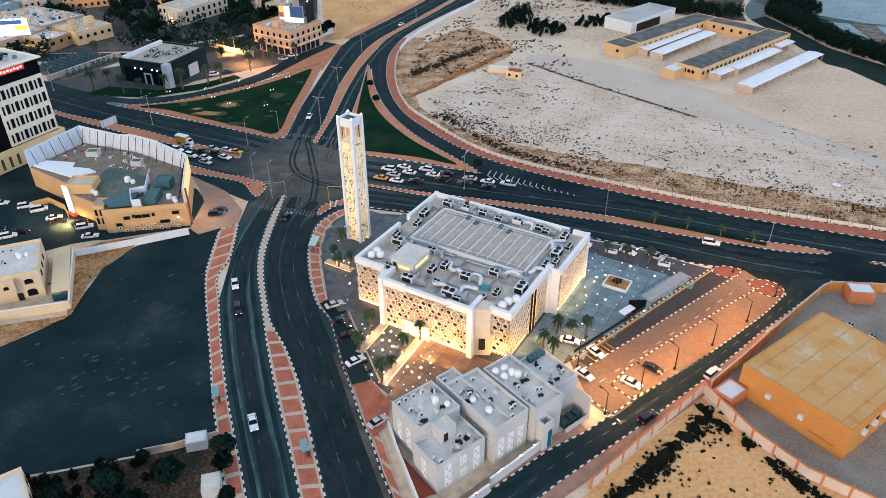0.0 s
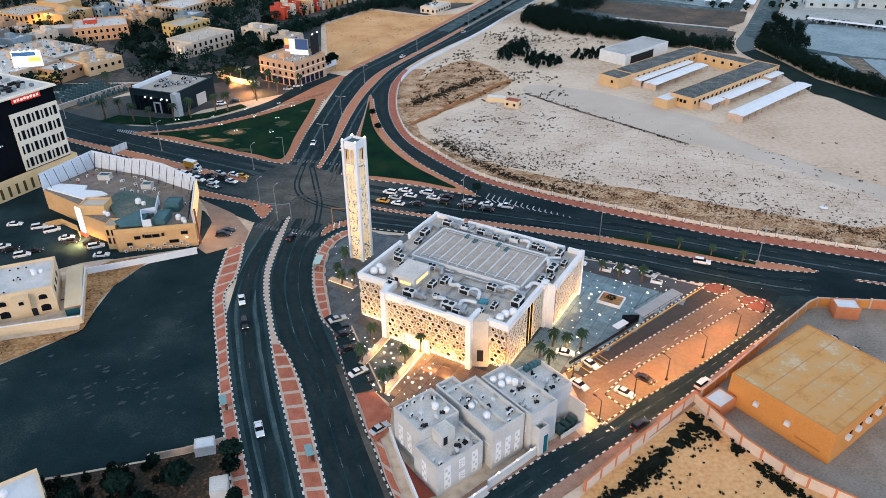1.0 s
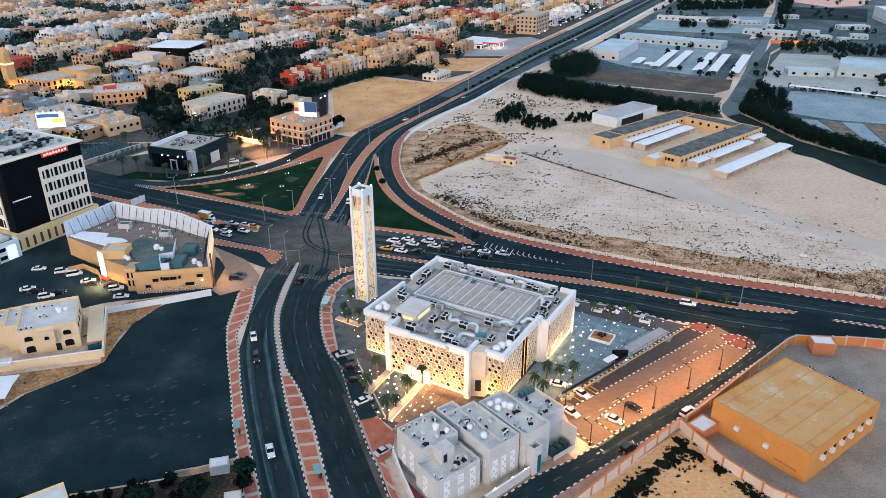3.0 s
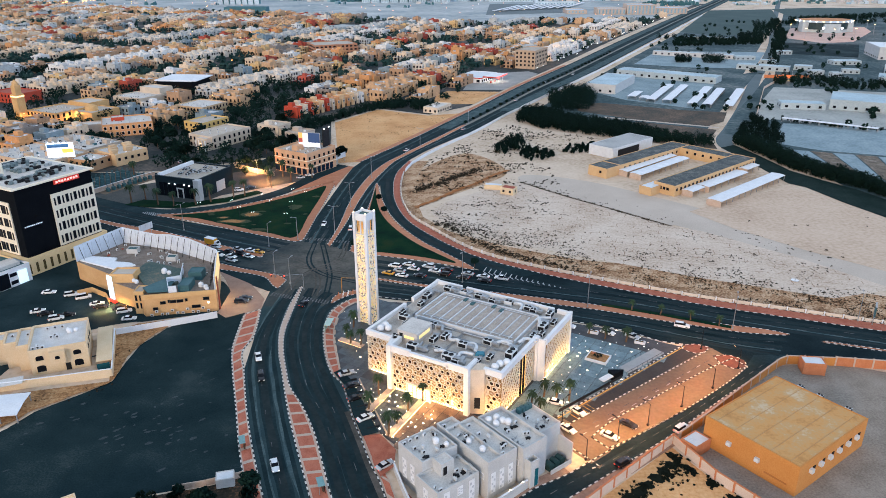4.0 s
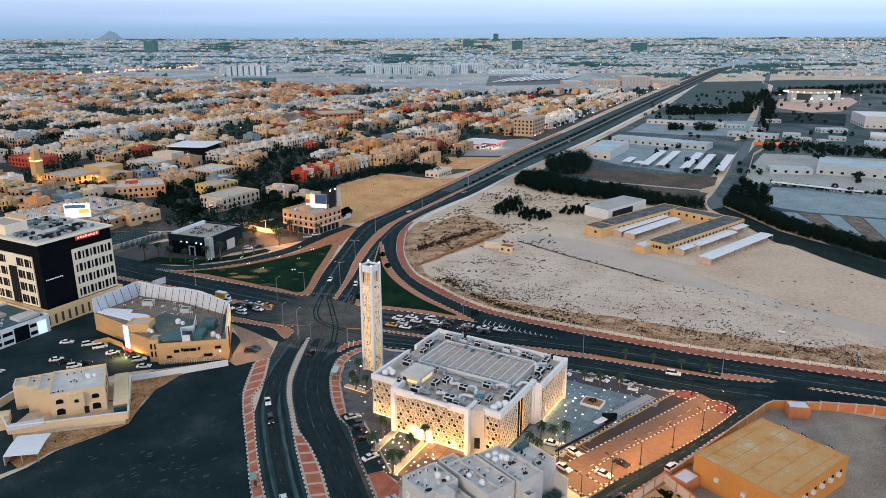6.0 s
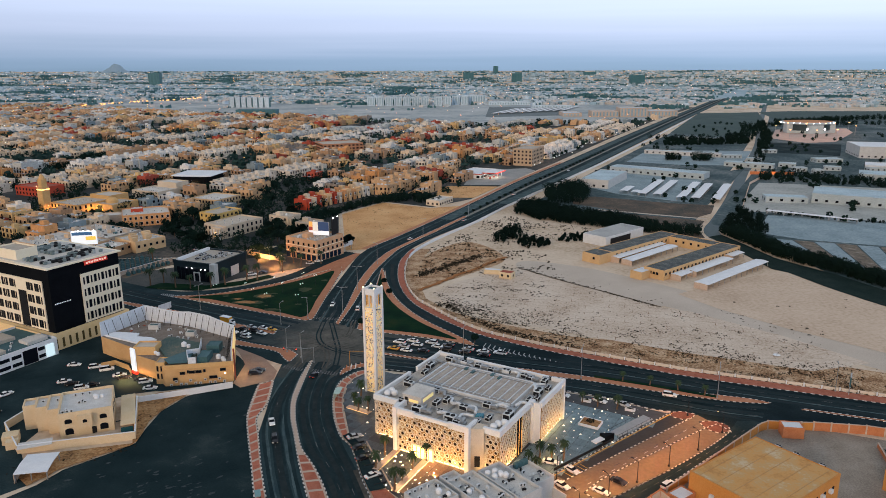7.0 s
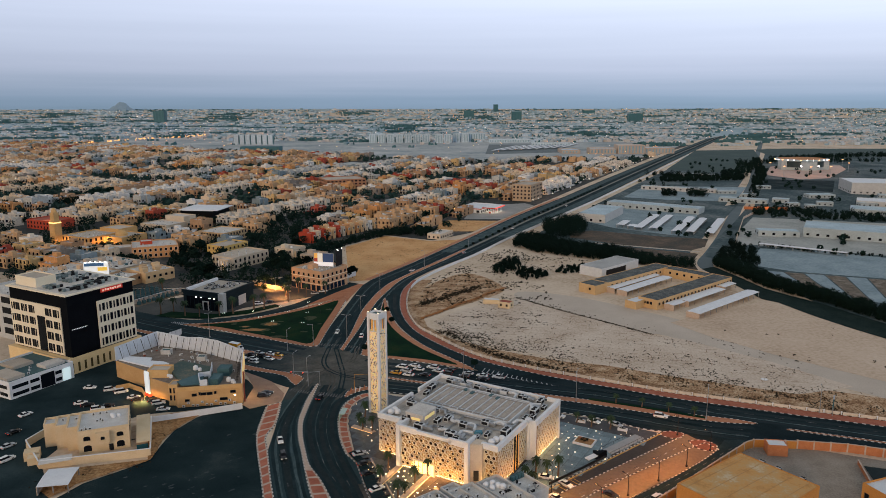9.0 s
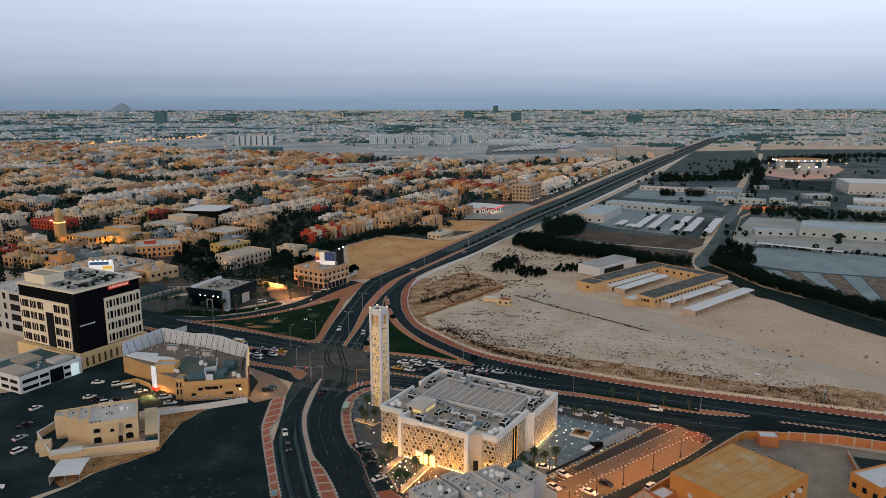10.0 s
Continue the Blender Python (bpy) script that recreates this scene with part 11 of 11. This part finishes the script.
def car_kind(style, colour):
    long = {"saloon": 4.7, "suv": 4.8, "pickup": 5.3, "van": 5.0}[style]
    label = {"saloon": colour + " four-door saloon car", "suv": colour + " tall sport utility car", "pickup": colour + " double-cab pickup truck", "van": colour + " panel van with side windows"}[style]
    t = thing("car", 0, -400, 0, 0, label, "car", "cars")
    belt_z = {"saloon": 0.92, "suv": 1.08, "pickup": 1.08, "van": 1.2}[style]
    top = {"saloon": 1.44, "suv": 1.78, "pickup": 1.78, "van": 2.0}[style]
    h = long / 2
    body = loft([(-h, 0.78, 0.7, 0.4, belt_z - 0.12), (-h + 0.25, 0.88, 0.82, 0.3, belt_z), (0, 0.9, 0.86, 0.28, belt_z + 0.02), (h - 1.3, 0.9, 0.84, 0.28, belt_z), (h - 0.3, 0.86, 0.76, 0.3, belt_z - 0.16), (h, 0.76, 0.66, 0.38, belt_z - 0.3)])
    part("body", body, CAR_PAINT[colour], t)
    c0, c1, r0, r1 = {"saloon": (-h + 0.7, h - 1.35, -h + 1.35, h - 2.15), "suv": (-h + 0.12, h - 1.3, -h + 0.4, h - 2.0), "pickup": (-h + 1.9, h - 1.4, -h + 2.1, h - 2.1), "van": (-h + 0.1, h - 0.9, -h + 0.25, h - 1.6)}[style]
    g = Geo()
    g.add([(c0, -0.82, belt_z), (c1, -0.82, belt_z), (c1, 0.82, belt_z), (c0, 0.82, belt_z), (r0, -0.66, top - 0.05), (r1, -0.66, top - 0.05), (r1, 0.66, top - 0.05), (r0, 0.66, top - 0.05)], [(0, 1, 5, 4), (1, 2, 6, 5), (2, 3, 7, 6), (3, 0, 4, 7)])
    part("glazing", g, GLASS, t, "dark tinted glass")
    g = Geo()
    g.add([(r0 - 0.04, -0.68, top - 0.06), (r1 + 0.04, -0.68, top - 0.06), (r1 + 0.04, 0.68, top - 0.06), (r0 - 0.04, 0.68, top - 0.06), (r0 + 0.12, -0.58, top), (r1 - 0.1, -0.58, top), (r1 - 0.1, 0.58, top), (r0 + 0.12, 0.58, top)], [(4, 5, 6, 7), (0, 1, 5, 4), (1, 2, 6, 5), (2, 3, 7, 6), (3, 0, 4, 7)])
    part("roof", g, CAR_PAINT[colour], t)
    if style == "pickup":
        solo("load_bed", lambda g: g.box(-h + 0.95, 0, belt_z - 0.05, 1.7, 1.5, 0.08), DARK, t)
    for x in (-h + 0.9, h - 0.95):
        for y in (-0.82, 0.82):
            w = part("wheel", wheel_me, None, t, at=pose(x, y, 0.34))
            part("rim", rim_me, None, w)
    for y in (-0.62, 0.62):
        solo("headlight", lambda g: g.box(h - 0.06, y, belt_z - 0.42, 0.12, 0.36, 0.14), HEAD, t)
        solo("tail_light", lambda g: g.box(-h + 0.02, y, belt_z - 0.3, 0.1, 0.3, 0.16), TAIL, t)
    return t


CARS = {(s, c): car_kind(s, c) for s, c in (("saloon", "white"), ("saloon", "silver"), ("saloon", "black"), ("suv", "white"), ("suv", "black"), ("pickup", "white"), ("van", "white"), ("saloon", "yellow"))}
W, B, S_, UW, UB, PW, VW, Y = [("saloon", "white"), ("saloon", "black"), ("saloon", "silver"), ("suv", "white"), ("suv", "black"), ("pickup", "white"), ("van", "white"), ("saloon", "yellow")]
R_W = -27.0
# queue west of the junction
west_queue = [(UW, -88.9, 232.6, R_W), (B, -85.6, 236, R_W), (S_, -82.8, 238.4, R_W), (W, -83.4, 230.9, R_W), (UB, -80.2, 233.8, R_W), (W, -77.2, 237, R_W), (Y, -73.6, 235.6, R_W), (S_, -82.4, 227.2, R_W), (W, -76.6, 231.0, R_W), (UW, -95.2, 237.6, R_W), (S_, -92.6, 241.2, R_W), (W, -103, 240.5, R_W)]
# queue east of the junction
east_queue = [(UW, -18.4, 220.8, 160), (W, -13.2, 222.4, 160), (S_, -16.4, 216.6, 160), (W, -11.2, 218.2, 160), (UW, -5.5, 220.2, 160), (W, -3.2, 216.2, 160), (B, 1.4, 217.4, 160), (UB, 0.2, 213.0, 160), (S_, 9.1, 213.4, 160), (W, 14.8, 211, 160), (PW, 21.4, 209.2, 160), (W, -15.2, 212.2, 160), (B, -8.6, 212.0, 160), (B, 7.4, 210.2, 160), (B, 15.0, 207.4, 160), (Y, -20.5, 214.4, 160)]
# parking behind the shops
shop_parking = [(W, -138.9, 198.7, 10), (UW, -130, 196.7, 24), (VW, -124.8, 194.4, 28), (W, -117.9, 189.4, 20), (B, -115.3, 187.2, 20), (B, -108.9, 186.2, 24), (UW, -106.3, 183.8, 22), (W, -102.6, 178.6, 10), (UW, -126.5, 178.8, 24), (B, -131.7, 182.2, 24), (W, -135.2, 184, 24), (B, -124, 181.4, 24), (W, -150, 174, 60), (B, -146, 160, 62), (S_, -142, 150, 62), (UW, -137, 141, 62), (W, -150, 146, 62), (B, -156, 155, 62), (W, -160, 164, 62), (PW, -131, 118, 20)]
# by the mosque and the car park
plaza_parking = [(S_, -27.4, 144.8, 28), (B, -25.2, 138.4, 28), (B, -23.4, 132.4, 28), (W, -20.0, 123.6, 38), (S_, -13.6, 105, 42), (W, 34.9, 126, -52), (W, 31, 118.6, -50), (W, 40.8, 115.8, -40), (B, 46.6, 120.4, -40), (UW, 59.2, 118.6, 40), (W, 51.5, 168.2, -40), (S_, 58.6, 165.6, -40), (UW, 39.8, 172.5, -30), (W, 29.6, 130.2, -20), (UB, 41.8, 105.6, 38)]
# moving traffic and the rest
traffic = [(B, -47.4, 189, 75), (W, -54.6, 154, -72), (UB, -51.2, 143, -72), (W, -39.2, 105, -70), (UW, 76, 172.4, -20), (UB, -69.1, 190.8, 8), (B, -68.4, 193.4, 8), (W, -22, 398, 65), (S_, 14, 455, 65), (W, -72, 345, 20), (S_, -76, 340, 10), (UW, -103, 318, 15), (B, -98, 322, 15), (W, -150, 372, 40), (W, 60, 560, 64), (S_, 95, 650, 64), (W, 130, 700, 244), (UW, -40, 262, 90), (W, -52.5, 268, -92)]
for kind, x, y, a in west_queue + east_queue + shop_parking + plaza_parking + traffic:
    copy_thing(CARS[kind], pose(x, y, 0.11, 0, 0, a))
for k in CARS.values():
    for o in (*k.children_recursive, k):
        bpy.data.objects.remove(o)
# Yellow delivery truck in the queue.
t = thing("truck", -94.4, 243.6, 0.11, R_W, "yellow box truck with a white roof", "truck")
solo("cargo_box", lambda g: g.box(-0.9, 0, 0.9, 5.0, 2.3, 2.3), CAR_PAINT["yellow"], t)
solo("box_roof", lambda g: g.box(-0.9, 0, 3.2, 5.05, 2.35, 0.08), CAR_PAINT["white"], t)
part("cab", loft([(1.7, 1.0, 0.95, 0.5, 2.4), (2.6, 1.05, 0.95, 0.5, 2.4), (3.2, 1.05, 0.95, 0.5, 1.6), (3.4, 1.0, 0.9, 0.5, 1.4)]), CAR_PAINT["white"], t)
solo("windscreen", lambda g: g.add([(2.7, -0.85, 2.32), (3.24, -0.85, 1.64), (3.24, 0.85, 1.64), (2.7, 0.85, 2.32)], [(0, 1, 2, 3)]), GLASS, t)
for x in (-2.4, 2.3):
    for y in (-0.95, 0.95):
        w = part("wheel", wheel_me, None, t, at=pose(x, y, 0.44) @ Matrix.Scale(1.3, 4))
        part("rim", rim_me, None, w)
